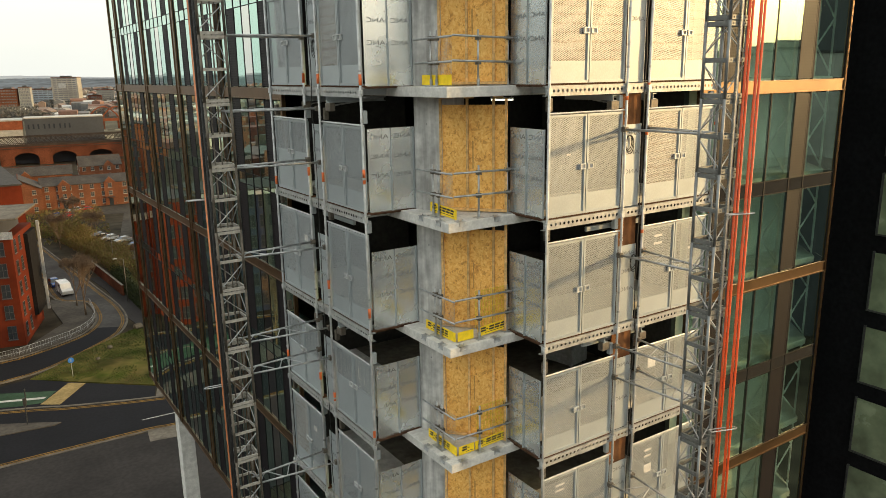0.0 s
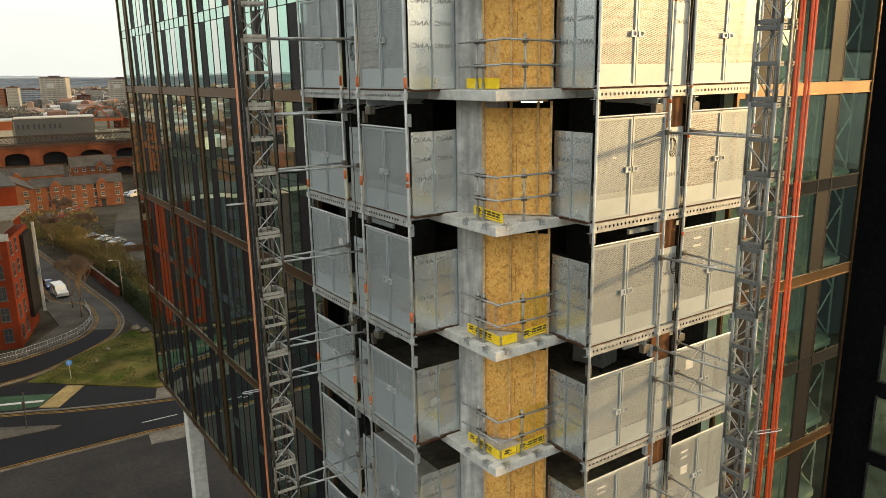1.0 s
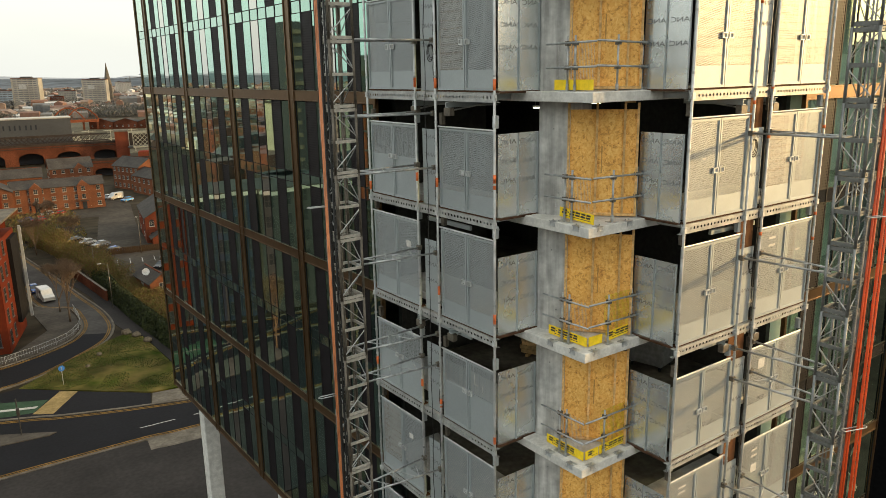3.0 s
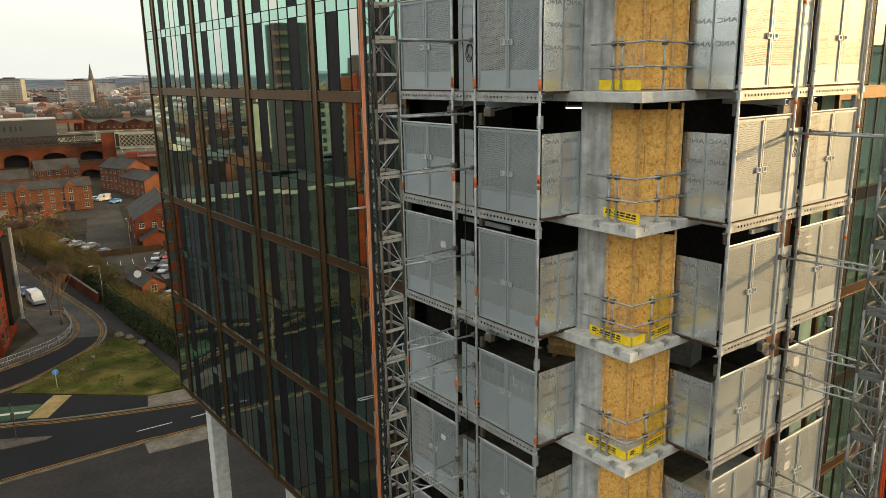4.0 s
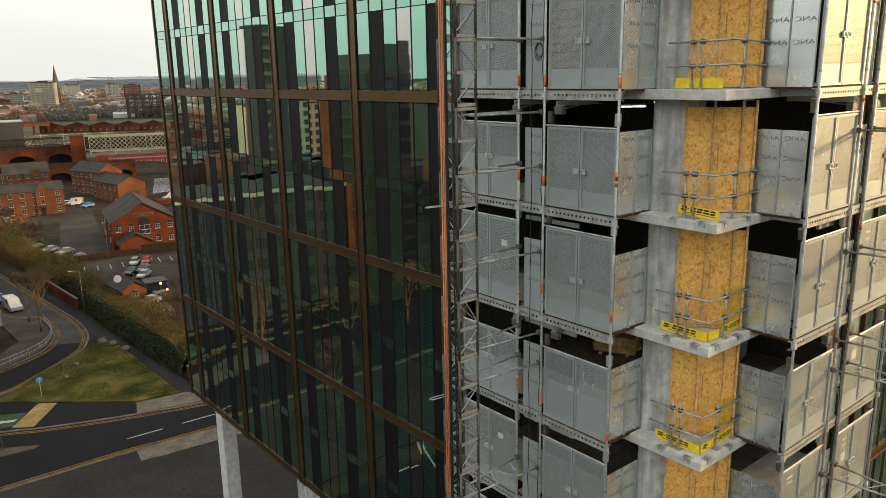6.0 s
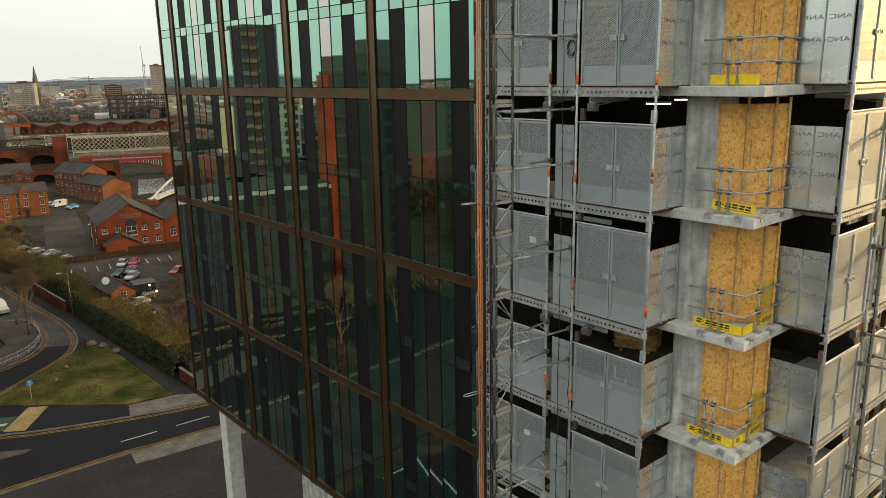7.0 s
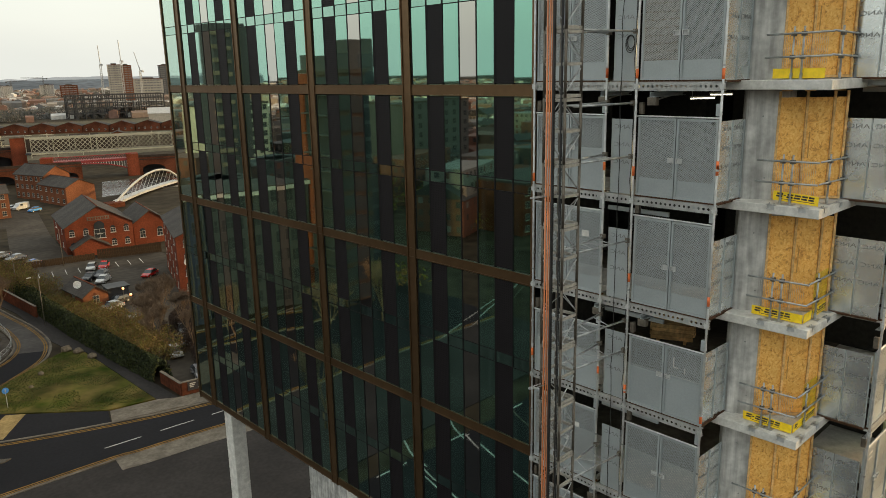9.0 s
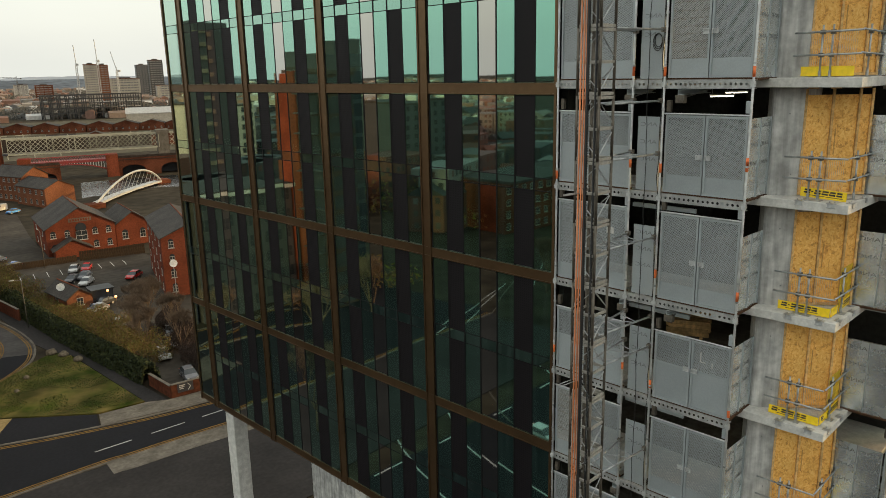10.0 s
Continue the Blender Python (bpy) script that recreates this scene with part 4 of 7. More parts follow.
mast(5.156, 17.98, 0.62, 14.9, 47, "x", "grey lattice hoist mast with orange cables beside the glass front", ORANGE,
     [(-0.05, 0.42, 0.022, 0.0), (-0.05, 0.50, 0.022, 0.0), (-0.07, 0.34, 0.014, 0.0)])
mast(13.42, 9.72, 0.57, 14.9, 47, "y", "grey lattice hoist mast with bright red cables in the sun", RED,
     [(0.50, -0.08, 0.028, 0.0), (0.56, -0.11, 0.026, 0.0), (0.62, -0.26, 0.028, 0.0), (0.68, -0.30, 0.026, 0.0), (0.65, -0.22, 0.018, 0.0)])


def tie(at, length, drop):
    """A triangular tie frame from the screens out to a mast; x along the front, -y outwards."""
    t = thing("mast_tie", "galvanised lattice tie arm from the screens to the mast", "tie arm", "mast ties", at=at)
    for x in (-0.02, 0.80):
        part("arm", tube(B(), (x, -0.10, 0), (0.40 + (x - 0.39) * 0.5, -length, drop), 0.028), TUBE, t, smooth=True)
    bm = B()
    for i in range(1, 6):
        f, g = i / 6, (i + 0.8) / 6
        lx = lambda q, s: (-0.02 if s else 0.80) * (1 - q) + (0.40 + ((-0.02 if s else 0.80) - 0.39) * 0.5) * q
        tube(bm, (lx(f, i % 2), -0.10 - (length - 0.1) * f, drop * f), (lx(g, (i + 1) % 2), -0.10 - (length - 0.1) * g, drop * g), 0.014, 6)
    part("lacing", bm, TUBE, t)
    for x in (-0.02, 0.80):
        part("clamp", box(B(), x - 0.06, x + 0.06, -0.16, -0.04, -0.06, 0.06), DARKSTEEL, t)
    return t


for z in (39.95, 38.15, 36.76, 34.47, 32.18, 31.29, 28.07):
    tie(WEST_AT(18.75, z), 2.42, 0.0)
for z in (37.62, 34.55, 32.17, 31.33, 28.26):
    tie(SOUTH_AT(13.38, z), 2.2, 0.0)


def cable_guide(at):
    t = thing("cable_guide", "bent metal loop that guides the mast's cables", "cable guide", "cable guides", at=at)
    bm = B()
    for a, b in (((0, -0.06, 0), (0.62, -0.06, 0)), ((0, 0.06, 0), (0.62, 0.06, 0)), ((0.62, -0.06, 0), (0.68, 0, 0)), ((0.62, 0.06, 0), (0.68, 0, 0)), ((0, -0.06, 0), (0, 0.06, 0))):
        tube(bm, a, b, 0.014, 6)
    part("loop", bm, TUBE, t)
    return t


for z in (36.0, 31.0):
    cable_guide(Matrix.Translation((5.33, 18.5, z)) @ pose(0, 0, 0, 0, 0, 172))
for z in (35.95, 30.9):
    cable_guide(Matrix.Translation((13.6, 9.60, z)) @ pose(0, 0, 0, 0, 0, -20))

# ---- tube lights under the slabs ----
LIGHT = emitter("tube_light_glow", (1.0, 0.93, 0.8), 2.5)
for x, y, z in ((12.2, 18.2, 38.11), (14.8, 18.9, 38.13)):
    t = thing("tube_light", "lit white fluorescent batten hung under the slab", "batten light", "tube lights", at=Matrix.Translation((x, y, z)) @ pose(0, 0, 0, 0, 0, 40))
    part("housing", box(B(), -0.05, 0.05, -0.37, 0.37, 0.02, 0.07), SLAB, t)
    part("tube", tube(B(), (0, -0.35, 0), (0, 0.35, 0), 0.022), LIGHT, t)
    for v in (-0.3, 0.3):
        part("hanger", tube(B(), (0, v, 0.07), (0, v, 38.46 - z), 0.008, 5), TUBE, t)

# ---- timber stacked inside ----
STACK = material("stacked_timber", (0.62, 0.42, 0.2), 0.8, grain=9, vary=0.25, bump=0.2, stain=0.3, stain_scale=3, per_object=0.2)
random.seed(12)
for x, y, k, rows_, turn in ((13.5, 18.7, 3, 4, 24),):
    t = thing("timber_stack", "stack of sawn timber lengths on bearers inside the storey", "timber stack", "timber stacks", at=Matrix.Translation((x, y, floor_z(k))) @ pose(0, 0, 0, 0, 0, turn))
    for v in (0.2, 1.1):
        part("bearer", box(B(), -0.1, 1.2, v, v + 0.1, 0.0, 0.1), STACK, t)
    for r in range(rows_):
        for c in range(7):
            o = random.uniform(-0.06, 0.06)
            part("timber", box(B(), 0.16 * c, 0.16 * c + 0.15, o, 1.4 + o, 0.102 + 0.14 * r, 0.102 + 0.14 * r + 0.13), STACK, t)

# ---- a wheeled site box inside ----
t = thing("wheeled_box", "dark grey wheeled site box on small castors", "site box", at=Matrix.Translation((15.16, 17.06, floor_z(3))) @ pose(0, 0, 0, 0, 0, -77.8))
part("body", box(B(), -0.1, 1.05, 0.0, 0.85, 0.16, 1.15), GREYINK, t, bevel=0.02)
part("lid", box(B(), -0.13, 1.08, -0.03, 0.88, 1.152, 1.2), BLACKRUB, t, bevel=0.01)
for u in (0.0, 0.95):
    for v in (0.06, 0.79):
        part("castor", tube(B(), (u - 0.03, v, 0.075), (u + 0.03, v, 0.075), 0.075, 12), BLACKRUB, t, smooth=True)
        part("fork", box(B(), u - 0.04, u + 0.04, v - 0.03, v + 0.03, 0.13, 0.16), TUBE, t)

# ---- the dark neighbour ----
bm = B()
box(bm, 28.8, 40.0, 11.0, 40.0, 0, 48)
nb = thing("dark_tower", "black clad neighbouring tower with deep windows", "building")
part("wall", bm, DARKWALL, nb)
# opaque pale green panes in place of see-through glass
PALEPANE = material("pale_green_window", (0.20, 0.235, 0.15), 0.25, 0.0, grain=1.5, vary=0.2, bump=0.0, stain=0.4, stain_scale=0.7)
for k in range(-2, 9):
    z = floor_z(k)
    for y in (11.6,):
        w = part("window", box(B(), 28.74, 28.79, y, y + 2.1, z + 0.10, z + 2.35), PALEPANE, nb, "opaque pale green window pane")
        part("jamb", box(B(), 28.66, 28.79, y + 2.1, y + 2.16, z + 0.04, z + 2.41), INNER, w)
        part("sill", box(B(), 28.66, 28.79, y, y + 2.1, z + 0.04, z + 0.10), INNER, w)

# ---- ground and streets ----
def island_material(name, colours, rough=0.85):
    """A colour of its own for each loose piece of one mesh, with fine grain."""
    m = bpy.data.materials.new(name)
    m.use_nodes = True
    n, l = m.node_tree.nodes, m.node_tree.links
    b = n["Principled BSDF"]
    geo = n.new("ShaderNodeNewGeometry")
    ramp = n.new("ShaderNodeValToRGB")
    ramp.color_ramp.interpolation = "CONSTANT"
    e = ramp.color_ramp.elements
    e[0].color = (*colours[0], 1)
    e[1].position, e[1].color = 1 / len(colours), (*colours[1], 1)
    for i in range(2, len(colours)):
        e.new(i / len(colours)).color = (*colours[i], 1)
    l.new(geo.outputs["Random Per Island"], ramp.inputs["Fac"])
    noi = n.new("ShaderNodeTexNoise")
    noi.inputs["Scale"].default_value = 0.4
    tc = n.new("ShaderNodeTexCoord")
    l.new(tc.outputs["Object"], noi.inputs["Vector"])
    rng = n.new("ShaderNodeMapRange")
    rng.inputs["To Min"].default_value, rng.inputs["To Max"].default_value = 0.6, 1.3
    l.new(noi.outputs["Fac"], rng.inputs["Value"])
    mul = n.new("ShaderNodeMixRGB")
    mul.blend_type = "MULTIPLY"
    mul.inputs["Fac"].default_value = 1
    l.new(ramp.outputs["Color"], mul.inputs["Color1"])
    l.new(rng.outputs["Result"], mul.inputs["Color2"])
    l.new(mul.outputs["Color"], b.inputs["Base Color"])
    b.inputs["Roughness"].default_value = rough
    return m


EARTH = material("worn_ground", (0.034, 0.026, 0.018), 0.95, grain=0.25, vary=0.35, bump=0.1, stain=0.4, stain_scale=0.02, second=(0.044, 0.036, 0.024))
ASPHALT = material("asphalt", (0.033, 0.030, 0.029), 0.85, grain=2.5, vary=0.15, bump=0.08, stain=0.3, stain_scale=0.12)
OLDTAR = material("worn_asphalt", (0.062, 0.058, 0.055), 0.85, grain=1.2, vary=0.14, bump=0.08, stain=0.3, stain_scale=0.15)
RAILSTEEL = material("sooty_iron", (0.045, 0.034, 0.028), 0.8, grain=1, vary=0.2, stain=0.3)
YARD = material("worn_yard", (0.058, 0.050, 0.041), 0.9, grain=0.8, vary=0.18, bump=0.08, stain=0.4, stain_scale=0.1)
NEWTAR = material("new_asphalt", (0.014, 0.014, 0.016), 0.8, grain=3, vary=0.15, bump=0.05, stain=0.2, stain_scale=0.2)
PAVING = material("paving", (0.075, 0.066, 0.056), 0.9, grain=2, vary=0.15, bump=0.08, stain=0.3, stain_scale=0.25)
KERB = material("kerb_stone", (0.13, 0.115, 0.095), 0.9, grain=3, vary=0.2, stain=0.3)
YLINE = material("yellow_line", (0.17, 0.10, 0.03), 0.8, grain=4, vary=0.2, stain=0.4, stain_scale=0.6)
WLINE = material("white_line", (0.42, 0.41, 0.39), 0.8, grain=4, vary=0.15, stain=0.3, stain_scale=0.6)
GREENLANE = material("green_lane", (0.038, 0.068, 0.042), 0.85, grain=3, vary=0.15, stain=0.3, stain_scale=0.4)
TACTILE = material("buff_tactile_paving", (0.25, 0.18, 0.08), 0.85, grain=4, vary=0.2, stain=0.3, stain_scale=0.5)
TURF = material("rough_turf", (0.030, 0.056, 0.003), 0.95, grain=0.28, vary=0.3, bump=0.3, stain=0.5, stain_scale=0.2, second=(0.105, 0.078, 0.026))
BRICK = material("red_brick", (0.155, 0.043, 0.023), 0.85, grain=3, vary=0.22, stain=0.3, stain_scale=0.25)
ORANGEBRICK = material("orange_brick", (0.17, 0.068, 0.036), 0.85, grain=3, vary=0.2, stain=0.25, stain_scale=0.25)
OLDBRICK = material("sooty_brick", (0.11, 0.038, 0.021), 0.9, grain=2, vary=0.3, stain=0.5, stain_scale=0.12)
REDRENDER = material("red_render", (0.105, 0.020, 0.009), 0.8, grain=1, vary=0.1, stain=0.2, stain_scale=0.15)
SLATE = material("slate_roof", (0.058, 0.052, 0.047), 0.75, grain=2.5, vary=0.25, bump=0.2, stain=0.3, stain_scale=0.3)
WOODFENCE = material("timber_fence", (0.05, 0.034, 0.022), 0.9, grain=4, vary=0.3, stain=0.3)
DARKGLASS = material("dark_window_glass", (0.03, 0.035, 0.04), 0.08, grain=1, vary=0.1, bump=0, stain=0.1)
PALEFRAME = material("pale_window_frame", (0.30, 0.285, 0.25), 0.6, stain=0.2)
GREYCLAD = material("grey_cladding", (0.045, 0.047, 0.05), 0.6, 0.1, grain=1, vary=0.1, stain=0.2, stain_scale=0.1)
WHITESTEEL = material("white_steel", (0.36, 0.36, 0.35), 0.5, grain=2, vary=0.08, stain=0.2)
LATTICE = material("weathered_girder_paint", (0.34, 0.325, 0.26), 0.7, grain=2, vary=0.15, stain=0.25, stain_scale=0.3)
REDSTEEL = material("red_girder_paint", (0.20, 0.018, 0.016), 0.6, grain=2, vary=0.2, stain=0.3)
RUSTSTEEL = material("russet_girder_paint", (0.20, 0.062, 0.03), 0.7, grain=1, vary=0.15, stain=0.2)
# concrete lightened to carry the haze over the far towers
BLOCKGREY = material("haze_paled_concrete", (0.33, 0.31, 0.275), 0.85, grain=0.8, vary=0.12, stain=0.25, stain_scale=0.08)
LEAF = island_material("evergreen_leaf", [(0.017, 0.026, 0.003), (0.024, 0.034, 0.004), (0.036, 0.042, 0.006), (0.009, 0.015, 0.003)])
SCRUB = island_material("scrub_twig", [(0.145, 0.098, 0.020), (0.108, 0.102, 0.012), (0.140, 0.080, 0.026), (0.084, 0.082, 0.012), (0.115, 0.060, 0.022)])
BARK = material("bark", (0.145, 0.105, 0.074), 0.95, grain=8, vary=0.3, bump=0.4, stain=0.3)
WATER = material("canal_water", (0.015, 0.017, 0.015), 0.25, grain=0.6, vary=0.1, bump=0.05, stain=0.1)

bm = B()
box(bm, -4800, 4800, -4800, 4800, -2.0, 0.0)
solid("ground", bm, EARTH, "worn brown and grey ground between the streets", "ground", "", "structure")


def flat(name, pts, z, mat, label, category, thick=None):
    bm = B()
    prism(bm, pts, 0.0 if thick is None else z - thick, z)
    return solid(name, bm, mat, label, category, "", "structure")


def strip(pts, off0, off1, z0, z1):
    """A band that follows a line on the ground, between two offsets to its right."""
    bm = B()
    ring = []
    for i, (x, y) in enumerate(pts):
        a, b = pts[max(0, i - 1)], pts[min(len(pts) - 1, i + 1)]
        d = Vector((b[0] - a[0], b[1] - a[1])).normalized()
        nx, ny = d.y, -d.x
        ring.append([bm.verts.new((x + nx * o, y + ny * o, z)) for o, z in ((off0, z0), (off0, z1), (off1, z1), (off1, z0))])
    for p, q in zip(ring, ring[1:]):
        for i in range(4):
            j = (i + 1) % 4
            bm.faces.new((p[i], p[j], q[j], q[i]))
    bm.faces.new(ring[0])
    bm.faces.new(ring[-1][::-1])
    return bm


def smooth_line(pts, n=4):
    out = []
    for i in range(len(pts) - 1):
        p0, p1, p2, p3 = (Vector(pts[max(0, min(len(pts) - 1, j))]) for j in (i - 1, i, i + 1, i + 2))
        for s in range(n):
            t = s / n
            q = 0.5 * ((2 * p1) + (p2 - p0) * t + (2 * p0 - 5 * p1 + 4 * p2 - p3) * t * t + (3 * p1 - p0 - 3 * p2 + p3) * t ** 3)
            out.append((q.x, q.y))
    return out + [tuple(pts[-1])]


slip_right = smooth_line([(-40, 104), (-15, 106), (1, 108.1), (6.3, 109.6), (9.8, 112), (13.6, 115.2), (17.0, 118.6), (18.9, 122), (20.2, 126.5), (20.6, 132), (20.4, 138), (19.5, 147), (18, 164), (16, 183), (14, 205)])
slip_left = smooth_line([(-40, 112), (-15, 114.8), (1.5, 116.7), (5.7, 117.8), (11.4, 121), (14.4, 124.3), (16.2, 129), (16.7, 135), (16.2, 141), (12.0, 146), (11.4, 165), (10.4, 185), (8, 205)])
flat("slip_road", slip_right + slip_left[::-1], 0.03, OLDTAR, "curved worn grey asphalt side street", "road")
cut = [p for p in slip_right if p[0] < 18.9 and p[1] < 122.5], [p for p in slip_left if p[0] < 15.2 and p[1] < 125]
flat("new_surface", cut[0] + [(18.8, 122.8), (15.1, 124.8)] + cut[1][::-1], 0.036, NEWTAR, "fresh black asphalt on the bend of the street", "road")
far_kerb = smooth_line([(-60, 122), (-25, 109), (2.2, 97.6), (7.4, 95), (16.8, 91.4), (28.2, 88.4), (60, 83), (140, 74)])
near_kerb = smooth_line([(-60, 84.5), (-25, 83.6), (10.5, 82.8), (16.6, 82.2), (26.6, 81.1), (60, 76), (140, 64)])
flat("main_road", far_kerb + near_kerb[::-1], 0.03, NEWTAR, "wide dark asphalt main road below the tower", "road")
for name, line, o0, o1 in (("kerb", slip_right, 0.0, 0.3), ("kerb", slip_left, -0.3, 0.0), ("kerb", far_kerb, -0.3, 0.0), ("kerb", near_kerb, 0.0, 0.3)):
    solid(name, strip(line, o0, o1, 0.0, 0.14), KERB, "pale stone kerb along the street", "kerb", "", "structure")
for line, o in ((slip_right, -0.35), (slip_right, -0.65), (slip_left, 0.35), (slip_left, 0.65), (far_kerb, 0.35), (far_kerb, 0.7), (near_kerb, -0.35), (near_kerb, -0.7)):
    solid("yellow_line", strip(line, o - 0.09, o + 0.09, 0.03, 0.042), YLINE, "worn yellow line painted beside the kerb", "road marking", "", "structure")
for i in range(-4, 14):
    x = 14.1 + 6.05 * i
    y = 85.9 - 0.06 * max(0, x - 13) - (0.09 * max(0, x - 26))
    if i in (-2, -1, -3):
        continue
    bm = B()
    prism(bm, [(x, y), (x + 3.9, y - 0.25), (x + 3.9, y - 0.10), (x, y + 0.15)], 0.03, 0.04)
    solid("lane_mark", bm, WLINE, "white dash on the main road", "road marking", "lane dashes", "structure")
flat("traffic_island", [(-20, 103.2), (0.2, 94.3), (4.8, 91.6), (6.2, 90.7), (5.4, 90.3), (0.0, 91.0), (-20, 96)], 0.13, PAVING, "pale paved traffic island with a pointed end", "traffic island")
flat("footway_tarmac", [(-30, 114.6), (-12, 106.3), (1.0, 106.6), (4.4, 107.2), (10.3, 101.5), (17.7, 95.0), (16.9, 91.7), (7.4, 95.3), (2.2, 97.9), (-25, 109.4)], 0.10, NEWTAR, "dark tarmac footway beside the junction", "pavement")
flat("cycle_lane", [(-14, 110.8), (0.8, 104.1), (6.9, 100.9), (4.9, 97.9), (2.3, 98.5), (-14, 106)], 0.108, GREENLANE, "faded green cycle lane surface", "cycle lane")
bm = B()
prism(bm, [(-2, 102.6), (5.6, 99.6), (5.2, 99.1), (-2, 102.1)], 0.108, 0.118)
solid("cycle_lane_mark", bm, WLINE, "white bar across the green lane", "road marking", "", "structure")
flat("tactile_crossing", [(8.5, 102.8), (10.4, 101.4), (6.7, 96.1), (4.7, 97.5)], 0.114, TACTILE, "buff tactile paving at the crossing", "pavement")
flat("footway_concrete", [(17.0, 91.7), (17.9, 94.8), (23.4, 93.9), (25.4, 92.6), (29.6, 91.9), (60, 86.3), (60, 83.4), (28.2, 88.8)], 0.11, KERB, "pale concrete footway along the main road", "pavement")
flat("footpath", [(20.7, 146), (20.6, 126.4), (21.2, 121.6), (22.8, 117.7), (23.3, 94.0), (25.5, 92.7), (25.0, 103), (24.3, 112), (23.6, 125), (23.0, 139), (22.4, 158), (19.4, 158)], 0.09, ASPHALT, "narrow grey footpath between the grass and the hedge", "pavement")
flat("near_footway", [(-60, 84.0), (10.5, 82.4), (26.6, 80.7), (60, 75.6), (60, 60), (-60, 66)], 0.11, ASPHALT, "dark paved footway at the tower's foot", "pavement")
solid("near_pavement", strip([p for p in near_kerb if p[0] > 12], 0.3, 3.0, 0.0, 0.125), KERB, "worn pale paving along the near kerb", "pavement", "", "structure")
flat("inner_footway", [(1.2, 117.4), (5.6, 118.4), (11.2, 121.5), (14.1, 124.7), (15.9, 129.2), (16.3, 135), (15.8, 140.8), (11.6, 145.6), (10.4, 146), (11.2, 130), (6, 122.4), (1.2, 119.6)], 0.11, PAVING, "grey paved corner with bare street trees", "pavement")


def scatter(bm, count, place, size, lean=0.5, slim=1.0):
    """Many small tilted leaves or twigs."""
    for _ in range(count):
        c = Vector(place())
        s = size * random.uniform(0.6, 1.4)
        m = Euler((random.uniform(-lean, lean), random.uniform(-lean, lean) + 0.6, random.uniform(0, 6.3))).to_matrix()
        pts = [m @ Vector(p) for p in ((-s * slim, 0, -s), (s * slim, 0, -s), (s * slim * 0.6, 0.2 * s, s), (-s * slim * 0.6, 0.2 * s, s))]
        bm.faces.new([bm.verts.new(c + p) for p in pts])
    return bm


# the grass triangle, gently uneven, with tufts and boulders
random.seed(4)
bm = B()
outline = [(4.4, 107.0), (11.1, 113.2), (17.6, 118.6), (21.2, 120.8), (22.6, 117.5), (23.2, 94.2), (17.9, 95.2), (10.5, 101.6)]
prism(bm, outline, 0.0, 0.16)
solid("grass_verge", bm, TURF, "patchy rough grass with bare earth at the junction", "grass", "", "structure")


def inside(x, y, pts):
    odd = False
    for (ax, ay), (bx, by) in zip(pts, pts[1:] + pts[:1]):
        if (ay > y) != (by > y) and x < (bx - ax) * (y - ay) / (by - ay) + ax:
            odd = not odd
    return odd


def in_grass():
    while True:
        x, y = random.uniform(4, 23.5), random.uniform(94, 121)
        if inside(x, y, outline) and noise.noise(Vector((x * 0.25, y * 0.25, 0))) > -0.15:
            return (x, y, 0.2)


TUFT = island_material("grass_blade", [(0.036, 0.064, 0.002), (0.050, 0.070, 0.004), (0.060, 0.055, 0.010), (0.024, 0.042, 0.002)])
solid("grass_tufts", scatter(B(), 9000, in_grass, 0.07, 0.6, 0.4), TUFT, "uneven tufts of dull green grass", "grass", "", "stuff")
ROCK = material("boulder_stone", (0.15, 0.12, 0.085), 0.95, grain=3, vary=0.25, bump=0.4, stain=0.4)
for x, y, s in ((20.9, 120.3, 0.75), (21.9, 118.3, 0.7), (22.6, 114.6, 0.65), (15.4, 113.2, 0.4), (13.2, 109.4, 0.3)):
    bm = B()
    bmesh.ops.create_icosphere(bm, subdivisions=2, radius=s)
    for v in bm.verts:
        v.co *= 1 + 0.28 * noise.noise(v.co * 1.7 + Vector((x, y, 0)))
        v.co.z = max(v.co.z * 0.8, -0.3 * s)
    solid("boulder", bm, ROCK, "rough brown boulder lying on the grass", "boulder", "boulders", at=Matrix.Translation((x, y, 0.16 + 0.28 * s)))


# ---- hedge, scrub and bare trees ----
def hedge_line(t):
    pts = [(23.6, 158), (23.4, 139), (23.7, 125), (24.6, 110), (25.4, 99.5)]
    f = t * (len(pts) - 1)
    i = min(int(f), len(pts) - 2)
    a, b = pts[i], pts[i + 1]
    return a[0] + (b[0] - a[0]) * (f - i), a[1] + (b[1] - a[1]) * (f - i)


def hedge_place():
    x, y = hedge_line(random.random() ** 0.9)
    top = 3.0 + 0.8 * noise.noise(Vector((y * 0.15, 3.0, 0)))
    a = random.uniform(0, math.pi)
    r = random.uniform(0.75, 1.0)
    return (x + 1.0 - math.cos(a) * 1.4 * r, y, max(0.05, math.sin(a) * top * r))


solid("hedge", scatter(B(), 32000, hedge_place, 0.12, 0.9, 0.8), LEAF, "dark overgrown evergreen hedge beside the footpath", "hedge", "", "stuff")


def scrub_place():
    y = random.uniform(104, 205)
    x = 26.0 + random.uniform(0, 1) ** 1.1 * (5.8 + 2.4 * noise.noise(Vector((y * 0.08, 0, 5)))) - 0.12 * max(0, y - 135)
    top = 3.8 + 2.2 * noise.noise(Vector((x * 0.35, y * 0.2, 1)))
    if 128 < y < 150:
        top *= 0.45
    return (x, y, max(0.1, top * random.uniform(0.2, 1.0)))


solid("scrub", scatter(B(), 75000, scrub_place, 0.15, 0.9, 0.22), SCRUB, "tangled olive and brown winter scrub behind the hedge", "shrubs", "", "stuff")


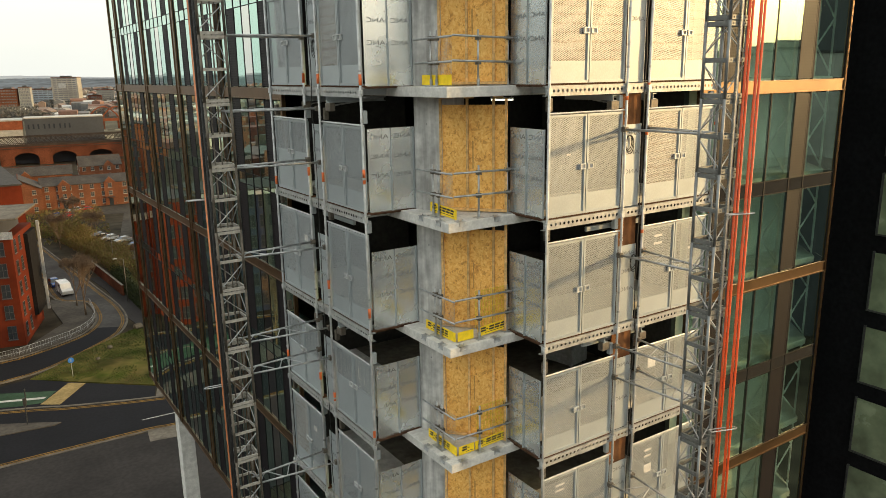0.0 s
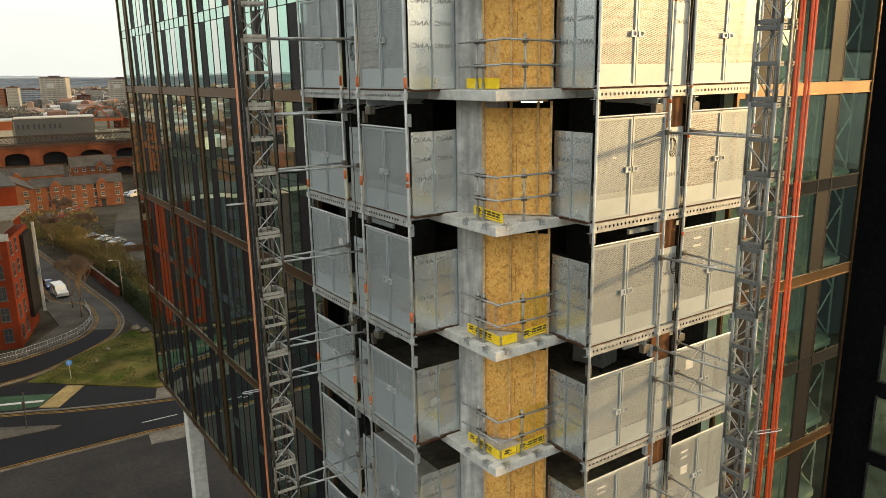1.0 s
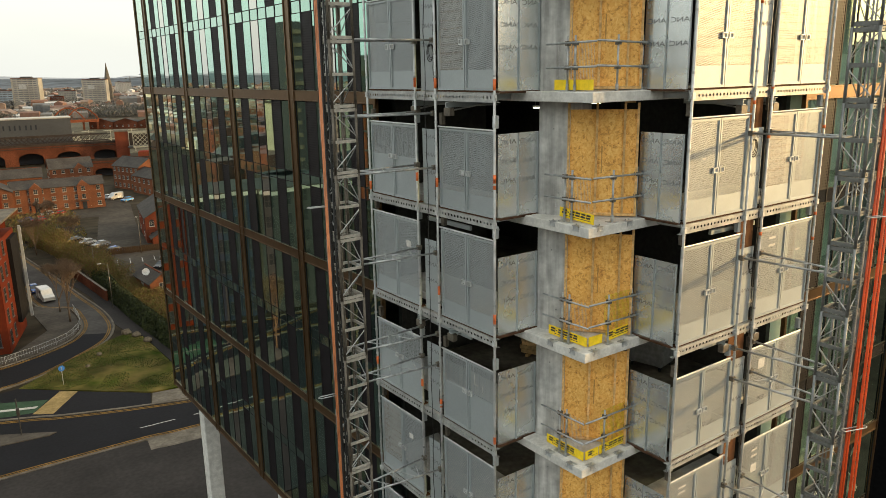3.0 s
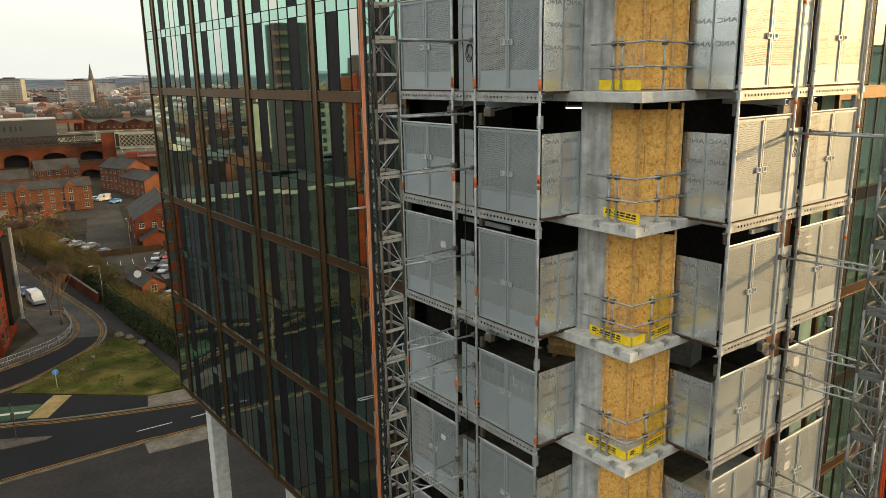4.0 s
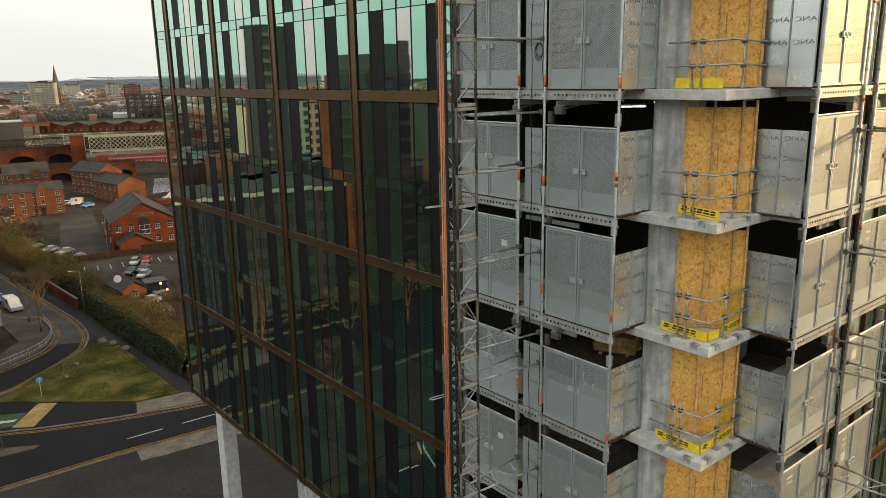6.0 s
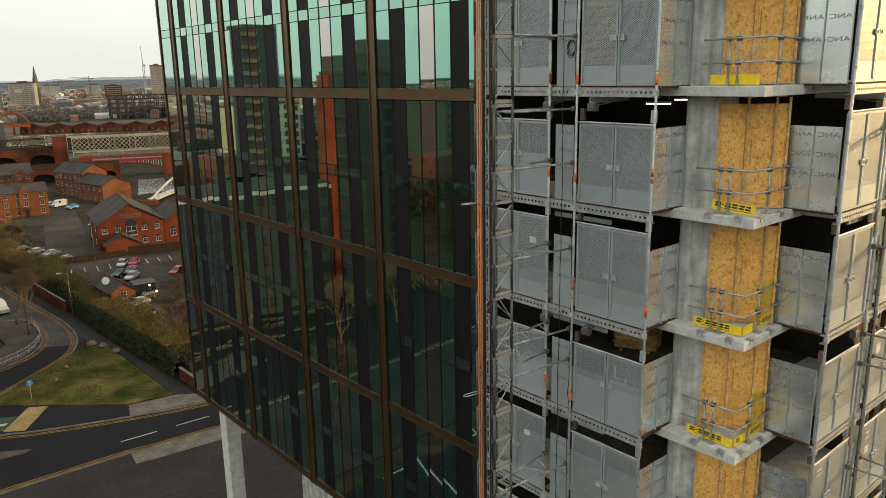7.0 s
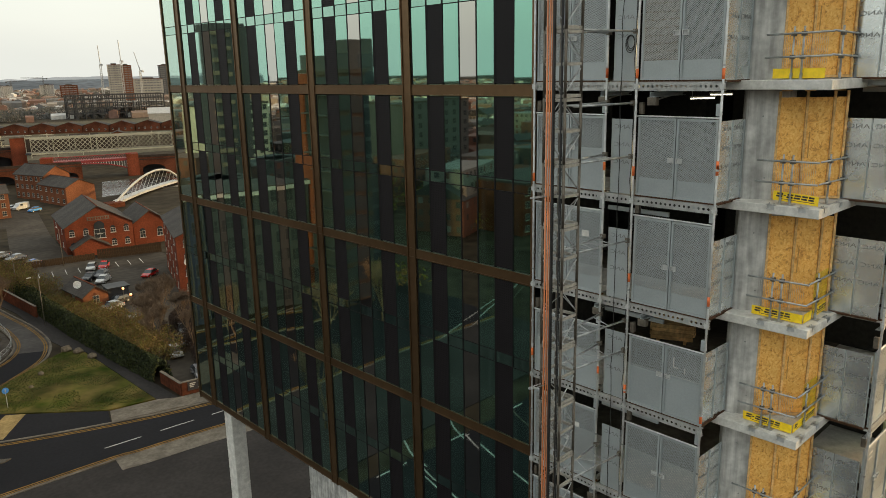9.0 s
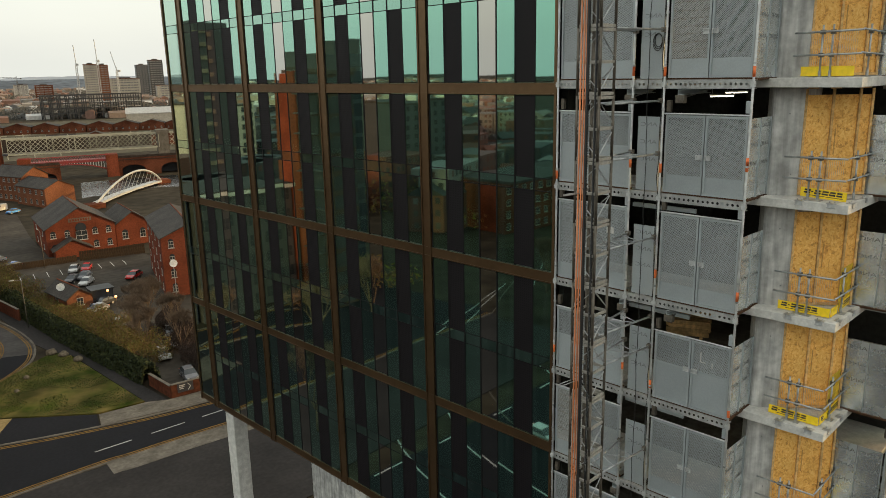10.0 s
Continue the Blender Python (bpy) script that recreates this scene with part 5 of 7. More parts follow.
def thicket_place():
    while True:
        x, y = random.uniform(27.5, 40), random.uniform(96, 126)
        d = noise.noise(Vector((x * 0.22, y * 0.16, 21)))
        if d > -0.05 and x > 30.5 + (y - 96) * 0.14 and y < 126:
            return (x, y, max(0.1, (2.8 + 3.0 * d) * random.uniform(0.15, 1.0)))


THICKET = island_material("reddish_twig", [(0.034, 0.016, 0.011), (0.025, 0.014, 0.009), (0.042, 0.022, 0.014), (0.019, 0.011, 0.008)])
solid("thicket", scatter(B(), 40000, thicket_place, 0.14, 0.9, 0.14), THICKET, "reddish bare winter thicket over the car park's edge", "shrubs", "", "stuff")


def waste_place():
    x, y = random.uniform(8, 40), random.uniform(196, 246)
    if x > 31 + (y - 200) * 0.1 or noise.noise(Vector((x * 0.12, y * 0.12, 9))) < -0.1:
        return (x * 0.5 + 6, 214 + random.uniform(-8, 8), random.uniform(0.1, 1.5))
    return (x, y, random.uniform(0.1, 1.6))


solid("waste_scrub", scatter(B(), 9000, waste_place, 0.28, 0.9, 0.3), SCRUB, "thin brown winter scrub before the terrace", "shrubs", "", "stuff")


def branch(bm, tips, p, way, length, r, depth):
    q = p + way * length
    tube(bm, p, q, r, 6 if depth > 2 else 4, r * 0.66)
    if depth == 0:
        tips.append(q)
        return
    for _ in range(3 if depth > 1 else 4):
        side = Vector((random.uniform(-1, 1), random.uniform(-1, 1), random.uniform(-0.15, 0.5)))
        branch(bm, tips, q, (way * 0.9 + side * 0.45 + Vector((0, 0, 0.22))).normalized(), length * random.uniform(0.62, 0.85), r * 0.62, depth - 1)


def bare_tree(x, y, height, seed, leafy=0, label="slender bare winter tree with fine upswept twigs"):
    random.seed(seed)
    t = thing("bare_tree", label, "tree", "bare trees", at=Matrix.Translation((x, y, -0.05)))
    bm, tips = B(), []
    tube(bm, Vector((0, 0, 0)), Vector((0, 0, height * 0.28)), height * 0.017, 8, height * 0.013)
    part("trunk", bm, BARK, t, smooth=True)
    bm = B()
    for _ in range(4):
        way = Vector((random.uniform(-0.5, 0.5), random.uniform(-0.5, 0.5), 1)).normalized()
        branch(bm, tips, Vector((0, 0, height * 0.27)), way, height * 0.24, height * 0.0095, 4)
    for q in tips:
        for _ in range(6):
            w = Vector((random.uniform(-0.6, 0.6), random.uniform(-0.6, 0.6), random.uniform(0.2, 1.0))).normalized()
            tube(bm, q, q + w * height * random.uniform(0.05, 0.12), 0.016, 3, 0.006)
    part("crown", bm, BARK, t, "bare limbs and fine twigs")
    return t


bare_tree(15.0, 132.6, 10.0, 11)
bare_tree(14.6, 139.4, 8.0, 12)
bare_tree(9.0, 205.0, 9.0, 13)
for i, (x, y, h) in enumerate(((29.5, 108, 7), (31.5, 114, 7.5), (33.5, 105, 6.5), (35.5, 121, 7.5), (35.5, 111, 7), (34.5, 118, 7), (38, 104, 6), (37, 124, 7))):
    bare_tree(x, y, h, 20 + i, label="spreading reddish bare tree at the car park")
for i, (x, y, h) in enumerate(((18, 190, 8), (26, 195, 7), (24, 215, 8))):
    bare_tree(x, y, h, 40 + i, label="bare tree in front of the brick terrace")


# ---- walls, fences, street things ----
def brick_run(a, b, h, mat=BRICK, thick=0.3, label="low red brick wall with a stone coping"):
    ang = math.degrees(math.atan2(b[1] - a[1], b[0] - a[0]))
    ln = math.hypot(b[0] - a[0], b[1] - a[1])
    t = thing("brick_wall", label, "wall", "garden walls", at=Matrix.Translation((a[0], a[1], 0)) @ pose(0, 0, 0, 0, 0, ang))
    part("wall", box(B(), 0, ln, -thick / 2, thick / 2, 0, h), mat, t)
    part("coping", box(B(), 0, ln, -thick / 2 - 0.05, thick / 2 + 0.05, h, h + 0.08), KERB, t)
    return t


brick_run((26.0, 98.8), (26.1, 92.9), 1.6, OLDBRICK)
brick_run((26.1, 92.9), (45, 90.2), 1.7, OLDBRICK)
brick_run((20.9, 166), (22.6, 141.0), 2.0, OLDBRICK)
sg = thing("wall_sign", "black sign with white text and an arrow on the brick wall", "sign", at=Matrix.Translation((26.8, 92.62, 0.5)) @ pose(0, 0, 0, 0, 0, -8))
part("board", box(B(), 0, 2.0, -0.03, 0.0, 0, 1.2), INK, sg)
bm = B()
for i in range(3):
    box(bm, 0.25, 1.0 - 0.12 * i, -0.036, -0.031, 0.85 - 0.22 * i, 0.97 - 0.22 * i)
part("writing", bm, WLINE, sg, "unreadable white lines of writing")
bm = B()
for a, b in (((1.3, 0.15), (1.65, 0.6)), ((1.65, 0.6), (1.3, 1.05))):
    tube(bm, (a[0], -0.033, a[1]), (b[0], -0.033, b[1]), 0.06, 4)
part("arrow", bm, WLINE, sg, "white arrow")


def railing(pts, h=1.1, label="grey tube pedestrian railing along the bend"):
    t = thing("railing", label, "railing", "railings")
    for (ax, ay), (bx, by) in zip(pts, pts[1:]):
        part("post", tube(B(), (ax, ay, 0.1), (ax, ay, 0.1 + h), 0.03, 6), TUBE, t)
        for z in (0.5, h):
            part("rail", tube(B(), (ax, ay, 0.1 + z), (bx, by, 0.1 + z), 0.025, 6), TUBE, t)
        bm = B()
        for i in range(1, 8):
            f = i / 8
            tube(bm, (ax + (bx - ax) * f, ay + (by - ay) * f, 0.25), (ax + (bx - ax) * f, ay + (by - ay) * f, h + 0.1), 0.012, 4)
        part("bars", bm, TUBE, t)
    return t


railing([(p[0] - 0.2, p[1] + 0.8) for p in slip_left if 0 < p[0] and p[1] < 141][::2])


def street_lamp(x, y, h, turn):
    t = thing("street_lamp", "tall dark street lamp with a curved arm", "street lamp", "street lamps", at=Matrix.Translation((x, y, 0)) @ pose(0, 0, 0, 0, 0, turn))
    part("pole", tube(B(), (0, 0, 0), (0, 0, h), 0.09, 8, 0.05), DARKSTEEL, t, smooth=True)
    part("arm", tube(B(), (0, 0, h), (1.2, 0, h + 0.25), 0.04, 6), DARKSTEEL, t)
    part("lantern", box(B(), 1.0, 1.7, -0.14, 0.14, h + 0.2, h + 0.32), PALESTEEL, t, bevel=0.03)


street_lamp(24.6, 160.5, 8, 180)
street_lamp(22.4, 136, 8, 180)
street_lamp(7.4, 199, 8, 0)
street_lamp(37.5, 176, 8, 90)
rs = thing("keep_left_sign", "round blue road sign on a grey post in the grass", "road sign", at=Matrix.Translation((9.3, 104.6, 0.1)))
part("post", tube(B(), (0, 0, 0), (0, 0, 2.3), 0.04, 8), TUBE, rs)
bm = B()
tube(bm, (0, -0.05, 2.4), (0, -0.09, 2.4), 0.38, 20)
part("disc", bm, material("blue_sign", (0.03, 0.16, 0.5), 0.5, stain=0.1), rs, "blue disc")
part("arrow", box(B(), -0.05, 0.05, -0.1, -0.092, 2.2, 2.6), WLINE, rs, "white arrow")
tl = thing("traffic_light", "black traffic light on a dark pole by the island", "traffic light", at=Matrix.Translation((2.9, 92.3, 0.13)))
part("pole", tube(B(), (0, 0, 0), (0, 0, 2.3), 0.06, 8), BLACKRUB, tl)
part("head", box(B(), -0.16, 0.16, -0.15, 0.1, 2.3, 3.3), BLACKRUB, tl, bevel=0.03)
bl = thing("bollard", "dark slim bollard at the edge of the cycle lane", "bollard", at=Matrix.Translation((3.3, 98.9, 0.1)))
part("shaft", tube(B(), (0, 0, 0), (0, 0, 1.9), 0.07, 8), BLACKRUB, bl)


# ---- vehicles ----
def car(x, y, turn, colour, note, van=False):
    ln, wd, ht = (5.2, 1.95, 2.2) if van else (4.2, 1.75, 1.45)
    t = thing("van" if van else "car", note, "van" if van else "car", "parked vehicles", at=Matrix.Translation((x, y, 0.03)) @ pose(0, 0, 0, 0, 0, turn))
    paint = material("car_paint", colour, 0.25, 0.2, grain=2, vary=0.05, bump=0, stain=0.1)
    if van:
        side = [(0, 0.35), (0, 1.0), (0.35, 1.15), (1.05, 1.3), (1.6, 2.1), (2.0, ht), (5.1, ht), (5.2, 1.9), (5.2, 0.35)]
    else:
        side = [(0, 0.35), (0.02, 0.65), (0.25, 0.80), (1.15, 0.92), (3.7, 0.95), (4.15, 0.85), (4.2, 0.35)]

    def extrude(profile, w0, w1):
        bm = B()
        zs = [p[1] for p in profile]
        lo, hi = min(zs), max(zs)
        rows = []
        for s in (-1, 1):
            rows.append([bm.verts.new((px - ln / 2, s * (w0 + (w1 - w0) * (pz - lo) / (hi - lo)) / 2, pz)) for px, pz in profile])
        n = len(profile)
        for i in range(n):
            j = (i + 1) % n
            bm.faces.new((rows[0][i], rows[0][j], rows[1][j], rows[1][i]))
        bm.faces.new(rows[0][::-1])
        bm.faces.new(rows[1])
        return bm
    body = part("body", extrude(side, wd, wd * 0.93), paint, t, bevel=0.05)
    if van:
        part("windscreen", extrude([(1.12, 1.36), (1.62, 2.06), (1.70, 2.06), (1.25, 1.36)], wd * 0.9, wd * 0.85), DARKGLASS, t)
        for s in (-1, 1):
            part("side_window", box(B(), -0.9, 0.0, s * wd * 0.47 - 0.02, s * wd * 0.47 + 0.02, 1.35, 1.95), DARKGLASS, t)
        part("rear_window", box(B(), ln / 2 - 0.02, ln / 2 + 0.02, -0.7, 0.7, 1.35, 1.9), DARKGLASS, t)
    else:
        part("window_band", extrude([(1.10, 0.92), (1.85, 1.36), (3.35, 1.36), (3.95, 0.94)], wd * 0.93, wd * 0.74), DARKGLASS, t)
        part("roof", extrude([(1.80, 1.36), (1.95, ht), (3.2, ht), (3.42, 1.36)], wd * 0.75, wd * 0.68), paint, t, bevel=0.04)
    for wx in (-ln / 2 + 0.8, ln / 2 - 0.85):
        for s in (-1, 1):
            w = part("wheel", tube(B(), (wx, s * (wd / 2 - 0.2), 0.32), (wx, s * (wd / 2 + 0.01), 0.32), 0.32, 14), BLACKRUB, t)
            part("rim", tube(B(), (wx, s * (wd / 2 + 0.0), 0.32), (wx, s * (wd / 2 + 0.02), 0.32), 0.19, 10), PALESTEEL, w)
    for s in (-1, 1):
        part("headlight", box(B(), -ln / 2 - 0.02, -ln / 2 + 0.12, s * wd * 0.35 - 0.15, s * wd * 0.35 + 0.15, 0.62, 0.76), PALEFRAME, t)
        part("tail_light", box(B(), ln / 2 - 0.1, ln / 2 + 0.02, s * wd * 0.38 - 0.12, s * wd * 0.38 + 0.12, 0.7, 0.85), RED, t)
    return t


WHITE, SILVER, BLACK, BLUE, CARRED, GREY = (0.45, 0.45, 0.44), (0.22, 0.23, 0.24), (0.015, 0.015, 0.018), (0.02, 0.06, 0.2), (0.42, 0.02, 0.02), (0.12, 0.12, 0.13)
car(13.9, 149.4, 96, WHITE, "white panel van parked at the kerb", True)
car(13.0, 156.4, 96, BLUE, "small blue car parked in front of the van")
for x, y, a, c, n in ((40.6, 167.8, 62, WHITE, "white hatchback in the car park"), (42.9, 167.2, 62, CARRED, "red hatchback in the car park"),
                      (37.4, 159.6, 48, BLACK, "black car in the car park"), (40.0, 160.4, 50, GREY, "dark grey car in the car park"),
                      (38.6, 155.6, 50, WHITE, "white car at the edge of the car park"), (46.9, 153.1, 40, CARRED, "bright red car standing alone"),
                      (32.4, 180.9, 20, BLUE, "dark blue car by the fence"), (31.6, 189.4, 20, SILVER, "silver car by the fence"),
                      (29.4, 194.0, 20, WHITE, "white car by the fence"), (27.5, 198.6, 20, BLACK, "black car by the fence"),
                      (35.6, 139.2, 15, BLACK, "black car beside the brick hut"), (33.2, 136.2, 15, SILVER, "silver car beside the brick hut"),
                      (33.5, 96.5, 78, SILVER, "silver car behind the brick wall"), (36.2, 96.2, 78, GREY, "grey car behind the brick wall"),
                      (30.6, 97.2, 78, GREY, "dark car behind the brick wall"), (31.5, 107, 78, WHITE, "white car under bare trees"),
                      (34.2, 110.5, 78, SILVER, "silver car under bare trees"), (36.8, 116, 78, SILVER, "pale car under bare trees"),
                      (32.6, 125, 78, WHITE, "white car under bare trees"), (49.3, 264.5, 30, WHITE, "white car at the terrace")):
    car(x, y, a, c, n)
car(51.5, 262.2, 30, WHITE, "white van by the brick terrace", True)
car(53.4, 255.0, 30, (0.03, 0.2, 0.5), "bright blue car by the brick terrace")
for x, y, c in ((28.4, 243.5, WHITE), (31.2, 243.0, CARRED), (22.0, 236, BLUE), (25, 234.8, CARRED)):
    car(x, y, 5, c, "car parked before the terrace")
flat("car_park", [(27.2, 93.2), (60, 88.6), (60, 140), (57, 176), (30, 181), (24.5, 166), (27.2, 140)], 0.02, YARD, "worn tan-grey car park surface", "car park")
flat("yard", [(29, 182.5), (44.5, 180), (43, 197), (46, 215), (55.5, 262), (50, 270), (44, 248), (20, 248), (20, 238), (40, 232), (33, 200)], 0.018, YARD, "worn grey yard in front of the brick houses", "yard")
for i in range(9):
    x = 30.5 + 2.5 * i
    bm = B()
    prism(bm, [(x, 168.0 - 0.3 * i), (x + 0.15, 168.0 - 0.3 * i), (x + 1.1, 172.6 - 0.3 * i), (x + 0.95, 172.6 - 0.3 * i)], 0.02, 0.03)
    solid("bay_mark", bm, WLINE, "white line of a parking bay", "road marking", "parking bay lines", "structure")


def board_fence(a, b, h):
    ang = math.degrees(math.atan2(b[1] - a[1], b[0] - a[0]))
    ln = math.hypot(b[0] - a[0], b[1] - a[1])
    t = thing("board_fence", "dark weathered timber fence", "fence", "fences", at=Matrix.Translation((a[0], a[1], 0)) @ pose(0, 0, 0, 0, 0, ang))
    n = int(ln / 0.5)
    me = data_of("board", box(B(), 0.0, 0.47, -0.02, 0.02, 0.05, h), WOODFENCE)
    for i in range(n):
        part("board", me, None, t).location = (i * 0.5, 0, 0.05 * random.random())
    return t


random.seed(5)
board_fence((29.0, 179.0), (44.6, 176.4), 1.5)
board_fence((44.8, 176.4), (58.0, 172.5), 2.2)


# ---- brick buildings ----
WINDOWS = {}


def window_mesh(w, h, arched, frame_mat):
    key = (w, h, arched, frame_mat.name)
    if key not in WINDOWS:
        bm = B()
        t = 0.065
        xs, zs = (0, t, w / 2 - 0.03, w / 2 + 0.03, w - t, w), (0, t, h / 2 - 0.03, h / 2 + 0.03, h - t, h)
        front_ = {(i, j): bm.verts.new((xs[i], -0.07, zs[j])) for i in range(6) for j in range(6)}
        for i in range(5):
            for j in range(5):
                q = [front_[i, j], front_[i + 1, j], front_[i + 1, j + 1], front_[i, j + 1]]
                if i % 2 and j % 2:
                    back_ = [bm.verts.new((v.co.x, -0.03, v.co.z)) for v in q]
                    for e_ in range(4):
                        bm.faces.new((q[e_], q[(e_ + 1) % 4], back_[(e_ + 1) % 4], back_[e_]))
                    bm.faces.new(back_).material_index = 1
                else:
                    bm.faces.new(q)
        ring = [front_[i, 0] for i in range(6)] + [front_[5, j] for j in range(1, 6)] + [front_[i, 5] for i in range(4, -1, -1)] + [front_[0, j] for j in range(4, 0, -1)]
        rear = [bm.verts.new((v.co.x, 0.0, v.co.z)) for v in ring]
        for e_ in range(len(ring)):
            f_ = (e_ + 1) % len(ring)
            bm.faces.new((ring[e_], ring[f_], rear[f_], rear[e_]))
        if arched:
            n_before = len(bm.faces)
            tube(bm, (w / 2, -0.03, h), (w / 2, 0.05, h), w / 2, 16)
            bm.faces.ensure_lookup_table()
            for f in bm.faces[n_before:]:
                f.material_index = 1
        box(bm, -0.1, w + 0.1, -0.14, 0.0, -0.12, 0.0)
        WINDOWS[key] = data_of("window", bm, [frame_mat, DARKGLASS])
    return WINDOWS[key]


def brick_house(at, w, d, eave, rise, cols, rows, wall_mat, label, category="house", group="brick houses", arched=False, ridge_along="x", bays=(), win=(1.1, 1.35), frame_mat=None, roof_mat=None, side_cols=2):
    """x along the front from its left, y to the back."""
    roof_mat = roof_mat or SLATE
    frame_mat = frame_mat or PALEFRAME
    t = thing("brick_house", label, category, group, at=at)
    bm = B()
    if rise and ridge_along == "y":
        pts = [(0, 0), (w, 0), (w, eave), (w / 2, eave + rise - 0.05), (0, eave)]
        lo = [bm.verts.new((x, 0, z)) for x, z in pts]
        hi = [bm.verts.new((x, d, z)) for x, z in pts]
    else:
        pts = [(0, 0), (d, 0), (d, eave), (d / 2, eave + max(0.02, rise - 0.05)), (0, eave)]
        lo = [bm.verts.new((0, y, z)) for y, z in pts]
        hi = [bm.verts.new((w, y, z)) for y, z in pts]
    n = len(pts)
    for i in range(n):
        bm.faces.new((lo[i], lo[(i + 1) % n], hi[(i + 1) % n], hi[i]))
    bm.faces.new(lo[::-1])
    bm.faces.new(hi)
    part("wall", bm, wall_mat, t)
    o = 0.35
    if rise:
        bm = B()
        span, run = (w, d) if ridge_along == "y" else (d, w)
        sl = rise / (span / 2)
        prof = [(-o, eave - o * sl), (span / 2, eave + rise), (span + o, eave - o * sl), (span + o, eave - o * sl + 0.16), (span / 2, eave + rise + 0.2), (-o, eave - o * sl + 0.16)]
        rows_ = []
        for r in (-o, run + o):
            rows_.append([bm.verts.new((a, r, z) if ridge_along == "y" else (r, a, z)) for a, z in prof])
        for i in range(6):
            j = (i + 1) % 6
            bm.faces.new((rows_[0][i], rows_[0][j], rows_[1][j], rows_[1][i]))
        for q in rows_:
            bm.faces.new((q[0], q[1], q[4], q[5]))
            bm.faces.new((q[1], q[2], q[3], q[4]))
        part("roof", bm, roof_mat, t)
        bm = B()
        if ridge_along == "y":
            box(bm, w / 2 - 0.12, w / 2 + 0.12, -o, d + o, eave + rise + 0.12, eave + rise + 0.27)
        else:
            box(bm, -o, w + o, d / 2 - 0.12, d / 2 + 0.12, eave + rise + 0.12, eave + rise + 0.27)
        part("ridge_tiles", bm, OLDBRICK, t)
    else:
        bm = B()
        box(bm, -0.2, w + 0.2, -0.2, d + 0.2, eave + 0.03, eave + 0.6)
        part("parapet", bm, roof_mat, t)
    wm = window_mesh(win[0], win[1], arched, frame_mat)
    fh = eave / rows
    for r in range(rows):
        z = fh * r + fh * 0.32
        for c in range(cols):
            x = w * (c + 0.5) / cols - win[0] / 2
            p = part("window", wm, None, t)
            p.location = (x, 0, z)
        for c in range(side_cols):
            y = d * (c + 0.5) / side_cols - win[0] / 2
            p = part("window", wm, None, t)
            p.matrix_basis = Matrix.Translation((0, y + win[0], z)) @ pose(0, 0, 0, 0, 0, -90)
    for bx in bays:
        bw = 3.4
        bm = B()
        pts = [(bx, 0), (bx + bw, 0), (bx + bw, eave), (bx + bw / 2, eave + 1.5), (bx, eave)]
        lo = [bm.verts.new((x, -0.35, z)) for x, z in pts]
        hi = [bm.verts.new((x, 1.8, z)) for x, z in pts]
        for i in range(5):
            bm.faces.new((lo[i], lo[(i + 1) % 5], hi[(i + 1) % 5], hi[i]))
        bm.faces.new(lo[::-1])
        bm.faces.new(hi)
        g = part("gable_bay", bm, wall_mat, t)
        for r in range(1, rows):
            part("window", wm, None, g).location = (bx + bw / 2 - win[0] / 2, -0.35, fh * r + fh * 0.32)
        part("porch", box(B(), bx + 0.6, bx + bw - 0.6, -1.5, -0.36, 2.5, 2.7), SLATE, g)
        part("doorway", box(B(), bx + 1.1, bx + bw - 1.1, -0.42, -0.36, 0, 2.2), DARKGLASS, g)
    return t


def turned(x, y, deg):
    return Matrix.Translation((x, y, 0)) @ pose(0, 0, 0, 0, 0, deg)


# the terrace across the yard
brick_house(turned(20.8, 252.0, -6), 25.0, 9, 7.3, 2.0, 8, 3, ORANGEBRICK, "three-storey orange brick terrace with small gabled bays", bays=(4.6, 17.5))
brick_house(turned(9.0, 247.0, -4), 11.5, 14, 7.5, 3.0, 3, 3, ORANGEBRICK, "orange brick gable-fronted house at the end of a terrace", ridge_along="y")
brick_house(turned(38.0, 296.8, -2), 14.0, 9, 7.8, 3.2, 5, 3, ORANGEBRICK, "orange brick row with a dark slate roof", bays=(8.0,))
brick_house(turned(14.0, 288.0, -6), 20, 9, 6.8, 2.6, 5, 2, ORANGEBRICK, "low orange brick row with a slate roof", bays=(4.0,))
brick_house(turned(57.5, 290.0, -72), 16, 9.5, 8.3, 2.9, 6, 3, ORANGEBRICK, "tall orange brick house with a blank gable end", side_cols=1)
brick_house(turned(60.2, 274.0, -80), 18, 9.5, 6.0, 2.3, 5, 2, ORANGEBRICK, "orange brick house with porches along its side", side_cols=1)
# the old wharf building and its annexes
mill = brick_house(turned(41.4, 185.8, -10), 14.6, 21, 6.2, 4.3, 5, 2, BRICK, "old red brick wharf building with arched windows", "warehouse", "warehouses", True, "y", win=(1.1, 1.1), frame_mat=WHITESTEEL)
MILLSIGN = part("gable_sign", box(B(), 4.9, 9.7, -0.12, -0.04, 7.35, 8.2), KERB, mill, "curved pale name board")
bm = B()
for i in range(8):
    box(bm, 5.2 + 0.54 * i, 5.55 + 0.54 * i, -0.135, -0.122, 7.52, 8.0)
part("writing", bm, BRICK, MILLSIGN, "unreadable letters as plain bars")
part("loading_arch", tube(B(), (7.3, -0.08, 5.9), (7.3, 0.05, 5.9), 1.15, 20), DARKGLASS, mill, "dark arched loft opening")
part("great_window", window_mesh(2.4, 2.1, False, WHITESTEEL), None, mill).location = (6.1, -0.06, 3.1)
bm = B()
pts = [(1.0, 0), (8.4, 0), (8.4, 1.9), (4.7, 4.0), (1.0, 1.9)]
lo = [bm.verts.new((x, -4, z)) for x, z in pts]
hi = [bm.verts.new((x, -0.02, z)) for x, z in pts]
